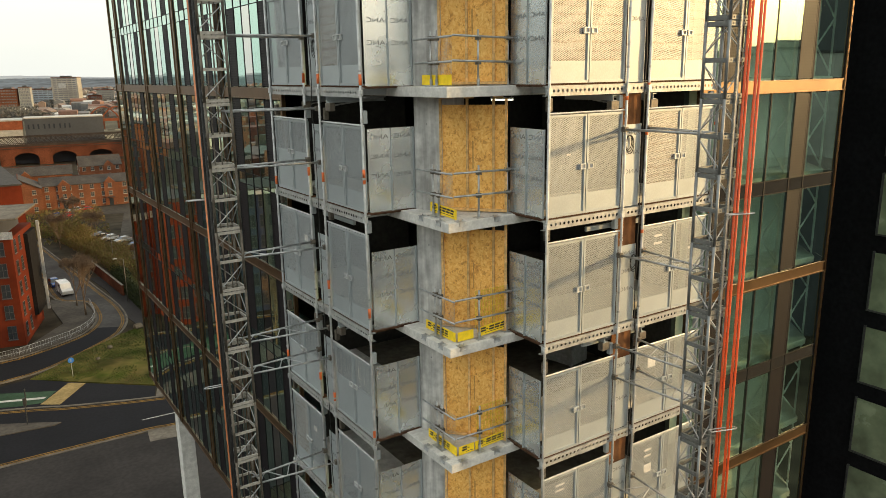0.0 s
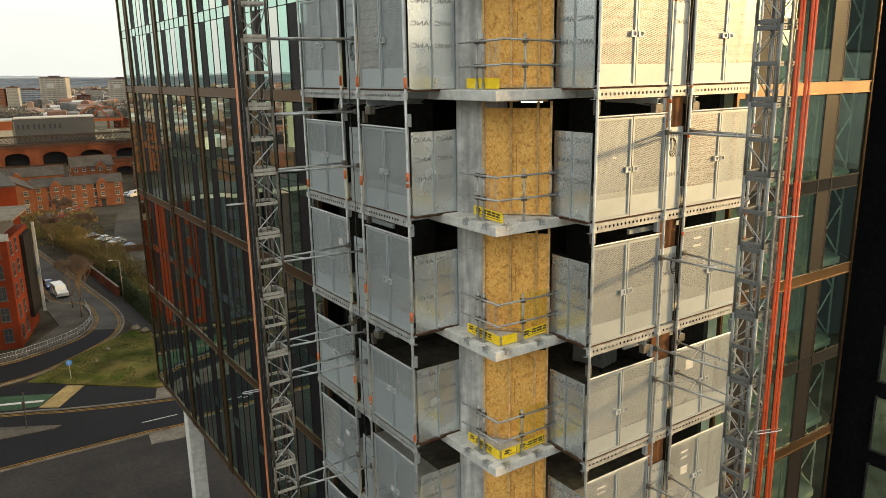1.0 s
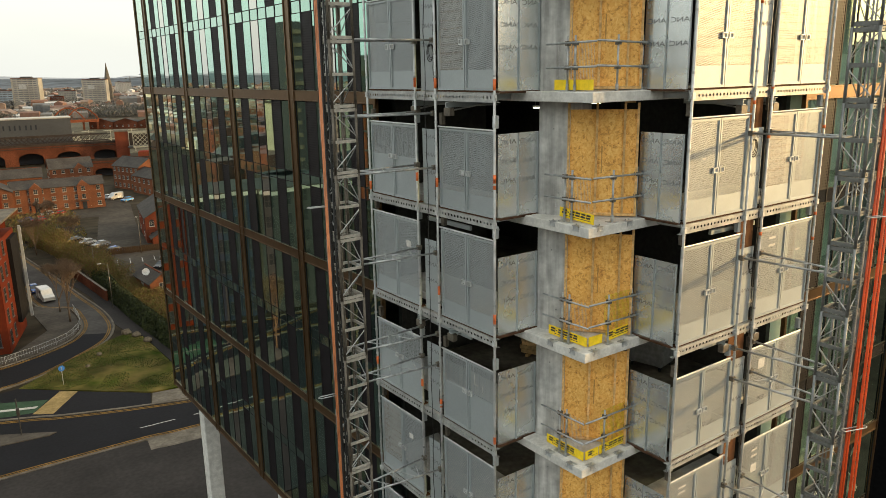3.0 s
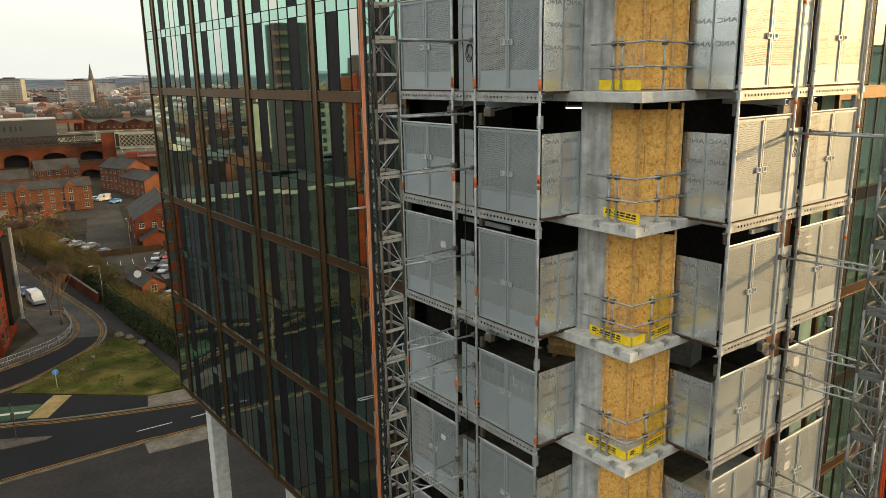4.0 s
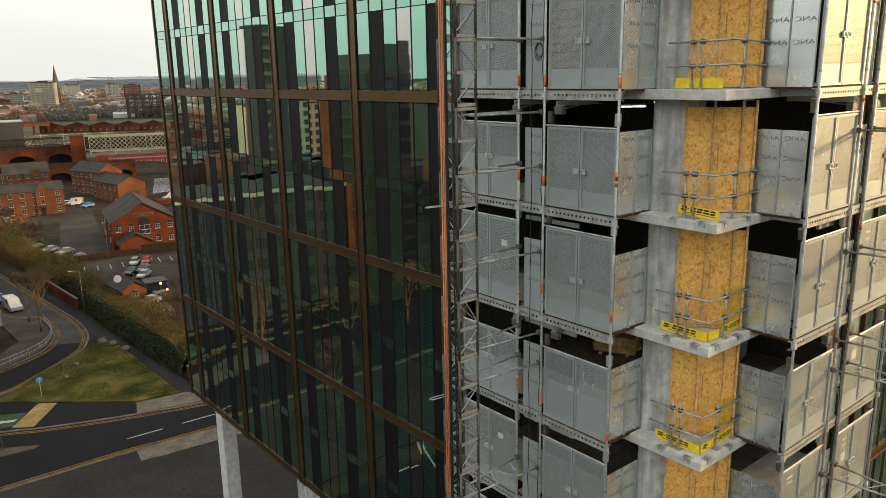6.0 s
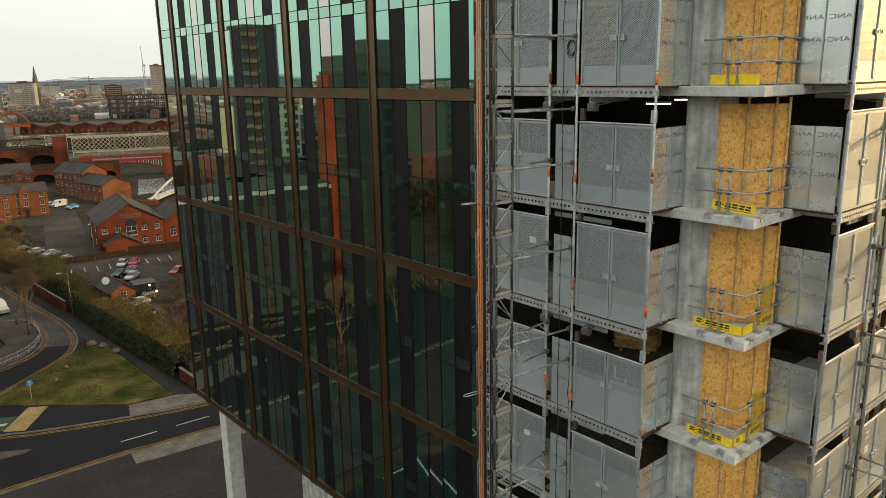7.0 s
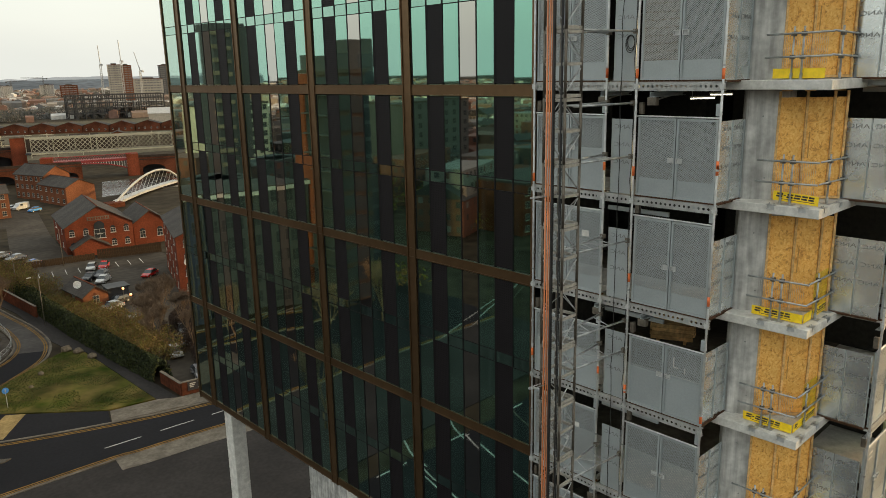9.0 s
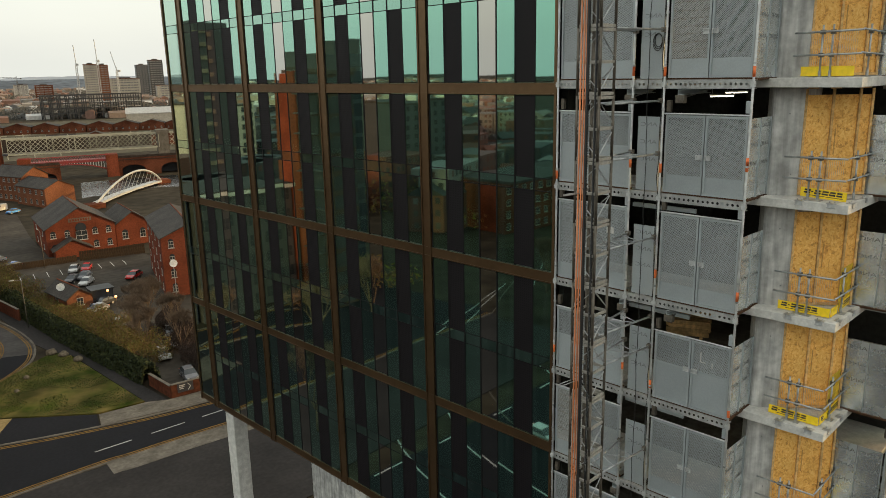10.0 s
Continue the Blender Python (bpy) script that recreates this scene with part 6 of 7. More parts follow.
for i in range(5):
    bm.faces.new((lo[i], lo[(i + 1) % 5], hi[(i + 1) % 5], hi[i]))
bm.faces.new(lo[::-1])
bm.faces.new(hi)
PORCH = part("porch", bm, BRICK, mill, "brick entrance porch")
for s in (-1, 1):
    bm = B()
    v = [(4.7, 4.02), (4.7 + s * 4.2, 1.62), (4.7 + s * 4.2, 1.82), (4.7, 4.25)]
    a = [bm.verts.new((x, -4.3, z)) for x, z in v]
    b = [bm.verts.new((x, -0.02, z)) for x, z in v]
    for i in range(4):
        bm.faces.new((a[i], a[(i + 1) % 4], b[(i + 1) % 4], b[i]))
    bm.faces.new(a[::-1])
    bm.faces.new(b)
    part("porch_roof", bm, SLATE, PORCH)
brick_house(turned(56.3, 184.4, -10), 8.0, 15, 5.2, 2.8, 2, 1, BRICK, "small red brick annex beside the wharf building", "warehouse", "warehouses", True, "y", win=(1.3, 1.6), frame_mat=WHITESTEEL)
brick_house(turned(45.2, 134.9, -18), 10, 24, 11.0, 2.2, 3, 4, BRICK, "tall red brick mill with arched windows and a slate roof", "mill", "warehouses", True, "y", win=(0.9, 1.2), side_cols=4)
brick_house(turned(29.9, 139.9, 3), 4.3, 8.8, 2.2, 1.5, 1, 1, ORANGEBRICK, "low brick hut with a dark slate roof", "hut", "huts", ridge_along="y", side_cols=1)
DISHW = material("dish_paint", (0.6, 0.59, 0.56), 0.6, stain=0.2)
for x, y, z in ((30.4, 143.9, 3.6), (46.6, 133.8, 6.4)):
    t = thing("satellite_dish", "round pale satellite dish on a bracket", "satellite dish", "satellite dishes", at=Matrix.Translation((x, y, z)))
    bm = B()
    tube(bm, (0, 0, 0), (-0.1, -0.25, 0.05), 0.28, 20, 0.68)
    part("bowl", bm, DISHW, t)
    part("feed", tube(B(), (-0.1, -0.2, 0), (-0.3, -0.8, 0.1), 0.03, 6), TUBE, t)
    part("pole", tube(B(), (0.1, 0.1, -z), (0, 0.05, 0), 0.06, 6), TUBE, t)
kiosk = thing("black_kiosk", "black flat-roofed bar stall with orange lamps", "kiosk", at=turned(34.6, 141.4, -5))
part("body", box(B(), 0, 3.6, 0, 3.2, 0, 2.3), INK, kiosk, bevel=0.05)
part("roof", box(B(), -0.2, 3.8, -0.4, 3.4, 2.3, 2.5), BLACKRUB, kiosk)
AMBER = emitter("amber_lamp", (1.0, 0.30, 0.03), 2.2)
for x, y in ((35.9, 137.4), (35.4, 132.6)):
    t = thing("amber_lamp", "glowing amber lamp on a short post", "lamp", "amber lamps", at=turned(x, y, 0))
    part("post", tube(B(), (0, 0, 0), (0, 0, 2.8), 0.05, 6), DARKSTEEL, t)
    bm = B()
    bmesh.ops.create_icosphere(bm, subdivisions=2, radius=0.22, matrix=Matrix.Translation((0, 0, 3.0)))
    part("globe", bm, AMBER, t)

# ---- the red apartment house on the bend ----
DARKCLAD = material("dark_stair_cladding", (0.016, 0.015, 0.015), 0.9, grain=2, vary=0.2, stain=0.3, stain_scale=0.3)
red = thing("red_apartment_house", "bright red rendered apartment house with balconies and grey windows", "apartment building", at=turned(-8.7, 126.5, -16))
part("wall", box(B(), 0, 14.6, 0, 13.5, 0, 16.4), REDRENDER, red)
part("penthouse", box(B(), 1.5, 13.0, 1.5, 13.0, 16.4, 19.2), GREYCLAD, red, "grey glazed top storey")
part("canopy", box(B(), 0.4, 15.8, -0.6, 13.0, 19.2, 19.5), KERB, red, "pale flat canopy roof", bevel=0.05)
part("balustrade", box(B(), 0.2, 15.0, -0.4, -0.3, 16.4, 17.5), TUBE, red)
rw = window_mesh(1.2, 2.1, False, GREYCLAD)
for r in range(5):
    z = 1.1 + 3.2 * r
    for x in (1.0, 4.0, 9.5, 12.4):
        part("window", rw, None, red).location = (x, 0, z)
    for y in (1.2, 4.2):
        p = part("window", rw, None, red)
        p.matrix_basis = Matrix.Translation((14.6, y, z)) @ pose(0, 0, 0, 0, 0, 90)
    b = part("balcony", box(B(), 6.0, 8.8, -1.3, 0.0, z - 0.6, z - 0.45), GREYCLAD, red)
    part("balcony_rail", box(B(), 6.0, 8.8, -1.3, -1.26, z - 0.45, z + 0.6), TUBE, b)
part("glazed_stair", box(B(), 14.4, 15.2, 7.6, 13.2, 2.4, 15.6), DARKCLAD, red, "dark clad stair bay")
part("white_fin", box(B(), 15.35, 15.75, 13.3, 13.6, 1.6, 16.6), WHITESTEEL, red, "white vertical fin")
back_red = thing("red_stair_tower", "plain red rendered block behind the apartment house", "apartment building", at=turned(-4.6, 152.0, 2))
part("wall", box(B(), 0, 14.2, 0, 34, 0, 20.4), REDRENDER, back_red)
part("roof", box(B(), -0.2, 14.4, -0.2, 34.2, 20.4, 20.7), SLATE, back_red)

# ---- brick flats across the road, seen in the glass ----
BLUECLAD = material("dark_blue_cladding", (0.022, 0.032, 0.06), 0.5, grain=1, vary=0.15, stain=0.2, stain_scale=0.2)
brick_house(turned(-13.5, 118, 0), 4.6, 13, 20.0, 0, 2, 6, REDRENDER, "red rendered wing of flats on the bend", "apartment building", "flats", win=(1.2, 2.0), side_cols=2, frame_mat=GREYCLAD)
blue = brick_house(turned(-25, 117, 0), 11.3, 13, 20.5, 0, 5, 6, BLUECLAD, "dark blue clad block of flats with a pale roof edge", "apartment building", "flats", win=(1.3, 2.1), side_cols=1, frame_mat=GREYCLAD)
part("roof_edge", box(B(), -0.2, 11.5, -0.45, -0.22, 20.3, 20.9), WHITESTEEL, blue, "pale roof edge")
for i in range(6):
    part("rib", box(B(), 0.3 + 2.1 * i, 0.5 + 2.1 * i, -0.35, -0.16, 0, 20.4), GREYCLAD, blue)
grey_flats = brick_house(turned(-44, 116, 0), 18.5, 13, 20.5, 0, 8, 6, GREYCLAD, "grey clad block of flats with a pale roof edge", "apartment building", "flats", win=(1.4, 2.0), side_cols=1, frame_mat=GREYCLAD)
part("roof_edge", box(B(), -0.2, 18.7, -0.45, -0.22, 20.3, 20.9), WHITESTEEL, grey_flats, "pale roof edge")
flats = brick_house(turned(-51, 107, 0), 6, 12, 39.2, 0, 1, 12, RAILSTEEL, "tall brick block of flats with dark balconies", "apartment building", "flats", win=(1.8, 2.0), side_cols=1, frame_mat=GREYCLAD)
part("brick_stair", box(B(), 6.0, 6.5, 7.4, 12.6, 0, 39.2), BRICK, flats, "bright red brick stair strip")
for k in range(12):
    part("balcony_glass", box(B(), 6.0, 6.25, 0.3, 7.3, 3.25 * k + 0.42, 3.25 * k + 3.2), DARKGLASS, flats)
    part("balcony", box(B(), 6.25, 7.2, 0.3, 7.3, 3.25 * k + 0.2, 3.25 * k + 0.4), GREYCLAD, flats)
    part("front_glass", box(B(), 0.2, 5.8, -0.2, 0.0, 3.25 * k + 0.5, 3.25 * k + 2.9), DARKGLASS, flats)
part("roof_storey", box(B(), 0.5, 5.5, 0.5, 11.0, 39.8, 42.3), GREYCLAD, flats, "dark set-back top storey")
glassy = thing("glass_block", "dark glazed apartment block with grey floor bands", "apartment building", "flats", at=turned(-67, 125, 0))
part("core", box(B(), 0, 6, 0, 5, 0, 45.5), GREYCLAD, glassy)
for k in range(13):
    part("glazed_band", box(B(), -0.1, 6.1, -0.1, 5.1, 3.3 * k + 0.6, 3.3 * k + 3.1), DARKGLASS, glassy)
slim = thing("slender_tower", "slender dark tower with rows of pale balconies", "apartment building", "flats", at=turned(-72, 183, 0))
part("core", box(B(), 0, 9, 0, 9, 0, 52.0), INK, slim)
for k in range(16):
    part("balcony", box(B(), 5.0, 9.6, -0.6, 0.0, 3.2 * k + 1.0, 3.2 * k + 2.0), KERB, slim)
brick_house(turned(-150, 122, 0), 40, 20, 12.0, 0, 12, 4, OLDBRICK, "long brown brick block of flats", "apartment building", "flats", win=(1.6, 1.6), side_cols=5)
brick_house(turned(-170, 40, 0), 45, 24, 13.0, 0, 12, 4, BLOCKGREY, "low grey block of flats", "apartment building", "flats", win=(1.6, 1.6), side_cols=5)

for x, y, w, d, h, m, lab in ((-30, 235, 26, 16, 24, OLDBRICK, "brown brick apartment block"),
                             (-112, 240, 24, 18, 30, BLOCKGREY, "tall pale apartment block"), (-60, 330, 40, 16, 20, ORANGEBRICK, "orange brick apartment block"), (-160, 190, 30, 20, 30, GREYCLAD, "dark grey apartment block")):
    brick_house(turned(x, y, -8), w, d, h, 0, 7, int(h / 3), m, lab, "apartment building", "far flats", win=(1.8, 1.7), side_cols=5, frame_mat=GREYCLAD)
flat("junction_apron", [(-260, 62), (60, 60), (60, 20), (-60, 10), (-260, 10)], 0.02, NEWTAR, "dark tarmac apron around the tower's foot", "road")

# out-of-view blocks, added only to darken reflections in the south glass
for i, (x, y, w, h) in enumerate(((90, -60, 34, 24), (165, -105, 60, 42), (45, -110, 38, 24), (190, -40, 36, 28), (110, -170, 50, 30), (250, -150, 80, 46))):
    brick_house(turned(x, y, 32), w, 18, h, 0, 9, int(h / 3.2), (GREYCLAD, BLOCKGREY)[i % 2], "unseen mid-rise block added for the south glass to reflect", "apartment building", "blocks behind the walk", win=(1.8, 1.8), side_cols=5, frame_mat=GREYCLAD)

# added blocker: keeps the yellow sky glow out of the right-hand south pane
brick_house(turned(237.4, -113.9, 61.5), 20, 18, 66.0, 0, 4, 16, GREYCLAD, "unseen dark block added to hide sunward sky from the south glass", "apartment building", "blocks behind the walk", win=(1.8, 1.8), side_cols=1, frame_mat=GREYCLAD)
for i, (o, m) in enumerate(((0.0, WLINE), (7.0, WLINE), (14.0, KERB), (24.0, WLINE), (31.0, KERB))):
    line = smooth_line([(-14 - o, 26), (-16 - o, 48), (-22 - o * 1.1, 66), (-36 - o * 1.2, 80), (-70 - o, 92 + 0.3 * o)])
    solid("lane_line", strip(line, 0.0, 0.16, 0.03, 0.045), m, "pale line painted on the dark apron", "road marking", "apron lines", "structure")
random.seed(31)
for i in range(16):
    x = -18 - 9.0 * i
    bm = B()
    prism(bm, [(x, 60.0), (x + 4, 60.0), (x + 4, 60.2), (x, 60.2)], 0.02, 0.03)
    solid("lane_mark", bm, WLINE, "white dash on the dark apron", "road marking", "apron dashes", "structure")
for i in range(14):
    car(-31 - 7.5 * (i % 7), 44 if i < 7 else 52, 90 + 4 * (i % 3), (WHITE, SILVER, GREY, CARRED, WHITE, BLUE, SILVER)[i % 7], "car parked across the road from the tower")
for i, (x, y) in enumerate(((-16, 72), (-30, 92), (-44, 96), (-60, 70), (-75, 84), (-20, 100))):
    bare_tree(x, y, 9.5, 60 + i, label="bare street tree across the road")

# ---- railway viaduct ----
def viaduct(at, length, height, span, pier, depth, label):
    t = thing("railway_viaduct", label, "viaduct", "viaducts", at=at)
    n = int(length / span)
    for i in range(n):
        bm = B()
        x0, x1 = i * span, (i + 1) * span
        r = (span - pier) / 2
        rise = 0.5
        spring = max(0.6, height - r * rise - 2.9)
        prof = [(x0, 0), (x0 + pier / 2, 0)]
        for j in range(13):
            a = math.pi * (1 - j / 12)
            prof.append(((x0 + x1) / 2 + math.cos(a) * r, spring + math.sin(a) * r * rise))
        prof += [(x1 - pier / 2, 0), (x1, 0), (x1, height), (x0, height)]
        lo = [bm.verts.new((x, 0, z)) for x, z in prof]
        hi = [bm.verts.new((x, depth, z)) for x, z in prof]
        m = len(prof)
        for j in range(m):
            bm.faces.new((lo[j], lo[(j + 1) % m], hi[(j + 1) % m], hi[j]))
        bm.faces.new(lo[::-1])
        bm.faces.new(hi)
        part("arch", bm, OLDBRICK, t)
        part("back_wall", box(B(), x0 + 0.1, x1 - 0.1, depth - 0.8, depth - 0.4, 0, height - 0.4), INK, t)
    part("string_course", box(B(), 0, n * span, -0.25, 0.0, height - 0.9, height - 0.6), RAILSTEEL, t)
    part("parapet", box(B(), 0, n * span, -0.1, 0.4, height, height + 1.0), RAILSTEEL, t)
    return t


def lattice(bm, length, height, step, r, y=0.0, z=0.0):
    n = int(length / step)
    for i in range(-int(height / step), n):
        for s in (0, 1):
            x0, x1 = i * step, i * step + height
            za, zb = (0, height) if s == 0 else (height, 0)
            if x0 < 0:
                f = -x0 / height
                x0, za = 0, za + (zb - za) * f
            if x1 > length:
                f = (length - x0) / (x1 - x0)
                x1, zb = length, za + (zb - za) * f
            if x1 - x0 > 0.1:
                tube(bm, (x0, y, z + za), (x1, y, z + zb), r, 4)
    return bm


viaduct(turned(-73.4, 404.1, -6.2), 158, 8.6, 15.8, 5.6, 9, "long sooty brick railway viaduct with round arches")
viaduct(turned(57.0, 328, -15), 34, 6.4, 11, 3.2, 5, "lower brick arches beside the houses")
for yy, zz in ((1.0, 9.0), (8.0, 9.0)):
    g = thing("parapet_girder", "dark lattice parapet along the railway", "girder", "parapet girders", at=turned(-80, 404.8 + yy, -6.2) @ Matrix.Translation((0, 0, zz + 0.62)))
    part("lattice", lattice(B(), 160, 3.2, 1.9, 0.11), RAILSTEEL, g)
    part("chord", box(B(), 0, 160, -0.2, 0.2, 3.1, 3.5), RAILSTEEL, g)
    part("chord", box(B(), 0, 160, -0.2, 0.2, -0.2, 0.1), RAILSTEEL, g)
pr = thing("viaduct_pier", "square brick pier between the arches and the girder bridge", "pier", "viaduct piers", at=turned(80.3, 385.5, -13))
part("shaft", box(B(), 0, 6.0, 0, 8, 0, 13.8), BRICK, pr)
part("cap", box(B(), -0.4, 6.4, -0.4, 8.4, 13.8, 14.5), KERB, pr)
pr = thing("viaduct_pier", "pale stone pier of the girder bridge", "pier", "viaduct piers", at=turned(145.0, 355.0, -20))
part("shaft", box(B(), 0, 5.2, 0, 8, 0, 13.0), KERB, pr)
part("cap", box(B(), -0.4, 5.6, -0.4, 8.4, 13.0, 14.8), KERB, pr)
for off in (0.0, 8.0):
    g = thing("lattice_girder", "pale weathered lattice girder of a railway bridge", "girder", "lattice girders", at=turned(86.3, 376.0 + off, -19.4) @ Matrix.Translation((0, 0, 7.0)))
    if off:
        # solid plate added to darken what shows through the front lattice
        part("backing_plate", box(B(), 0, 63, -0.2, 0.2, 0.2, 6.1), RAILSTEEL, g, "dark plate added behind the lattice")
    else:
        part("lattice", lattice(B(), 63, 6.2, 2.0, 0.15), LATTICE, g)
    part("chord", box(B(), 0, 63, -0.3, 0.3, 6.1, 6.8), LATTICE, g)
    part("chord", box(B(), 0, 63, -0.3, 0.3, -0.5, 0.2), LATTICE, g)
    for i in range(8):
        part("stanchion", box(B(), i * 9 - 0.15, i * 9 + 0.15, -0.45, -0.32, -0.4, 7.4), LATTICE, g)
part("deck", box(B(), 0, 63, -7.6, -0.4, -0.4, 0.0), INK, g)
g = thing("lattice_girder", "pale lattice girder beyond the stone pier", "girder", "lattice girders", at=turned(150.5, 353.3, -19.4) @ Matrix.Translation((0, 0, 7.0)))
part("lattice", lattice(B(), 40, 6.2, 2.3, 0.16), LATTICE, g)
part("chord", box(B(), 0, 40, -0.3, 0.3, 6.1, 6.8), LATTICE, g)
part("post", box(B(), 39, 40, -0.3, 0.3, -7, 6.1), LATTICE, g)
rb = thing("red_arch_bridge", "dark red iron arch bridge with pale spandrel bars", "bridge", at=turned(76.5, 327, -18.5))
part("deck", box(B(), 0, 33, 0, 6, 6.4, 7.4), REDSTEEL, rb)
part("parapet", lattice(B(), 33, 1.6, 0.9, 0.06, 0, 7.4), REDSTEEL, rb)
part("top_rail", box(B(), 0, 33, -0.1, 0.1, 9.0, 9.3), REDSTEEL, rb)
part("arch_rib", pipe(B(), [(33 * i / 24, -0.05, 2.6 + 3.4 * (1 - (2 * i / 24 - 1) ** 2)) for i in range(25)], 0.28, 6), REDSTEEL, rb)
for i in range(34):
    f = i / 34
    za = 2.8 + 3.4 * (1 - (2 * f - 1) ** 2)
    if za < 6.2:
        part("spandrel_bar", box(B(), 33 * f - 0.12, 33 * f + 0.12, -0.1, 0.05, za, 6.4), WHITESTEEL, rb)
for x in (-0.5, 31):
    part("abutment", box(B(), x, x + 4.5, -0.5, 7, 0, 9.0), BRICK, rb)
viaduct(turned(108.5, 316.5, -23), 60, 7.2, 15, 6.0, 7, "brick approach viaduct beside the canal")
flat("canal", [(78, 268), (92, 308), (125, 300), (150, 275), (120, 262), (104, 272)], 0.015, WATER, "dark still canal basin", "water")
fb = thing("arched_footbridge", "white steel footbridge hung from a leaning arch", "footbridge", at=Matrix.Translation((0, 0, 0)))
P0, P1 = Vector((73.6, 245.0, 0.6)), Vector((112.0, 281.5, 0.6))
side_way = Vector((0.69, -0.72, 0))
arch_line, deck_line = [], []
for i in range(33):
    f = i / 32
    bulge = 4 * f * (1 - f)
    c = P0.lerp(P1, f)
    deck_line.append(c - side_way * (2.0 * bulge) + Vector((0, 0, 0.8 * bulge)))
    arch_line.append(c + side_way * (2.2 * bulge) + Vector((0, 0, 7.2 * bulge)))
part("arch", pipe(B(), arch_line, 0.36), WHITESTEEL, fb, smooth=True)
bm = B()
prism(bm, [tuple((p + side_way * 1.5)[:2]) for p in deck_line] + [tuple((p - side_way * 1.5)[:2]) for p in deck_line[::-1]], 0.6, 1.3)
part("deck", bm, WHITESTEEL, fb)
for i in range(3, 30, 2):
    part("hanger", tube(B(), deck_line[i] + side_way * 1.4 + Vector((0, 0, 0.4)), arch_line[i], 0.09, 5), WHITESTEEL, fb)
for p in (P0, P1):
    part("abutment", box(B(), p.x - 2.5, p.x + 2.5, p.y - 2.5, p.y + 2.5, 0, 1.4), OLDBRICK, fb)

# ---- beyond the railway ----
gb = thing("grey_office", "long dark grey clad office with narrow windows", "office building", at=turned(31, 410, -7))
part("wall", box(B(), 0, 34.5, 0, 16, 0, 20.4), GREYCLAD, gb)
part("roof", box(B(), -0.3, 34.8, -0.3, 16.3, 20.4, 20.9), PALESTEEL, gb)
sw = data_of("slit_window", box(B(), 0, 0.7, -0.08, 0.0, 0, 2.2), DARKGLASS)
for r, z in enumerate((10.5, 15.5)):
    for i in range(9):
        part("slit_window", sw, None, gb).location = (1.2 + 2.1 * i + 0.5 * (i // 3), 0, z)
sh = thing("orange_shed", "white and orange clad retail shed with a pale roof", "shed", at=turned(12, 412, -5))
part("wall", box(B(), 0, 18, 0, 20, 0, 15.5), PALEFRAME, sh)
part("band", box(B(), -0.2, 18.2, -0.2, 20.2, 15.5, 19.6), RUSTSTEEL, sh, "orange fascia band")
part("roof", box(B(), -0.4, 18.4, -0.4, 20.4, 19.6, 20.2), PALEFRAME, sh)


PALEBLUE = material("pale_blue_panel", (0.33, 0.38, 0.42), 0.7, grain=0.5, vary=0.2, stain=0.2, stain_scale=0.1)


# window bands raised to mid-grey, distance haze included in the colour
BANDGREY = material("haze_paled_band", (0.14, 0.14, 0.145), 0.4, grain=0.6, vary=0.25, bump=0, stain=0.3, stain_scale=0.3)


def tower_block(x, y, turn, w, d, h, floors, mat, label, bays=5):
    t = thing("tower_block", label, "tower block", "tower blocks", at=turned(x, y, turn))
    part("wall", box(B(), 0, w, 0, d, 0, h), mat, t)
    part("roof_plant", box(B(), w * 0.3, w * 0.7, d * 0.3, d * 0.7, h, h + 2.5), GREYCLAD, t)
    part("roof_edge", box(B(), -0.3, w + 0.3, -0.3, d + 0.3, h, h + 0.8), OLDBRICK, t)
    front_band = data_of("window_band", box(B(), w * 0.06, w * 0.94, -0.12, 0.0, 0, h / floors * 0.45), BANDGREY)
    side_band = data_of("window_band", box(B(), -0.12, 0.0, d * 0.1, d * 0.9, 0, h / floors * 0.45), BANDGREY)
    for f in range(floors):
        part("window_band", front_band, None, t).location = (0, 0, h * (f + 0.35) / floors)
        part("window_band", side_band, None, t).location = (0, 0, h * (f + 0.35) / floors)
    for i in range(bays + 1):
        part("rib", box(B(), w * i / bays - 0.4, w * i / bays + 0.4, -0.3, -0.13, 0, h), mat, t)
    return t


for x, y, w, h, m, lab in ((28, 1040, 26, 24, BRICK, "brown brick far-off flats"), (56, 1052, 20, 27, ORANGEBRICK, "brown brick far-off flats"), (78, 1046, 12, 29, PALEFRAME, "cream and brick far-off flats"),
                        (93, 1180, 42, 24, PALEBLUE, "pale blue and white far-off flats"), (186, 1180, 22, 22, PALEFRAME, "cream rendered far-off flats"), (170, 1150, 16, 15, BRICK, "low red brick far-off flats")):
    tower_block(x, y, -14, w, 16, h, 8, m, lab, 7)
tw1 = tower_block(122, 1112, -22, 31, 22, 40, 15, BLOCKGREY, "grey concrete tower block wrapped in netting")
part("banner", box(B(), 8, 17, -0.4, -0.2, 27, 33), WHITESTEEL, tw1, "white banner")
tw2 = tower_block(204, 1106, -24, 29, 20, 37, 15, BLOCKGREY, "grey concrete tower block with a banner", )
part("banner", box(B(), 7, 15, -0.4, -0.2, 25, 30), WHITESTEEL, tw2, "white banner")
for x, y, h in ((413, 1850, 29), (432, 1856, 28)):
    tower_block(x, y, -15, 17, 15, h, 12, WHITESTEEL, "white far-off tower block")
tower_block(533, 1958, -15, 30, 18, 28, 12, WHITESTEEL, "white far-off tower block", 4)
tower_block(364, 1042, -18, 16, 20, 57, 19, BLOCKGREY, "tall new grey and brick tower under cranes", 5)
tower_block(379.5, 1038, -18, 13, 20, 56, 19, ORANGEBRICK, "brick-faced half of the new tower", 3)
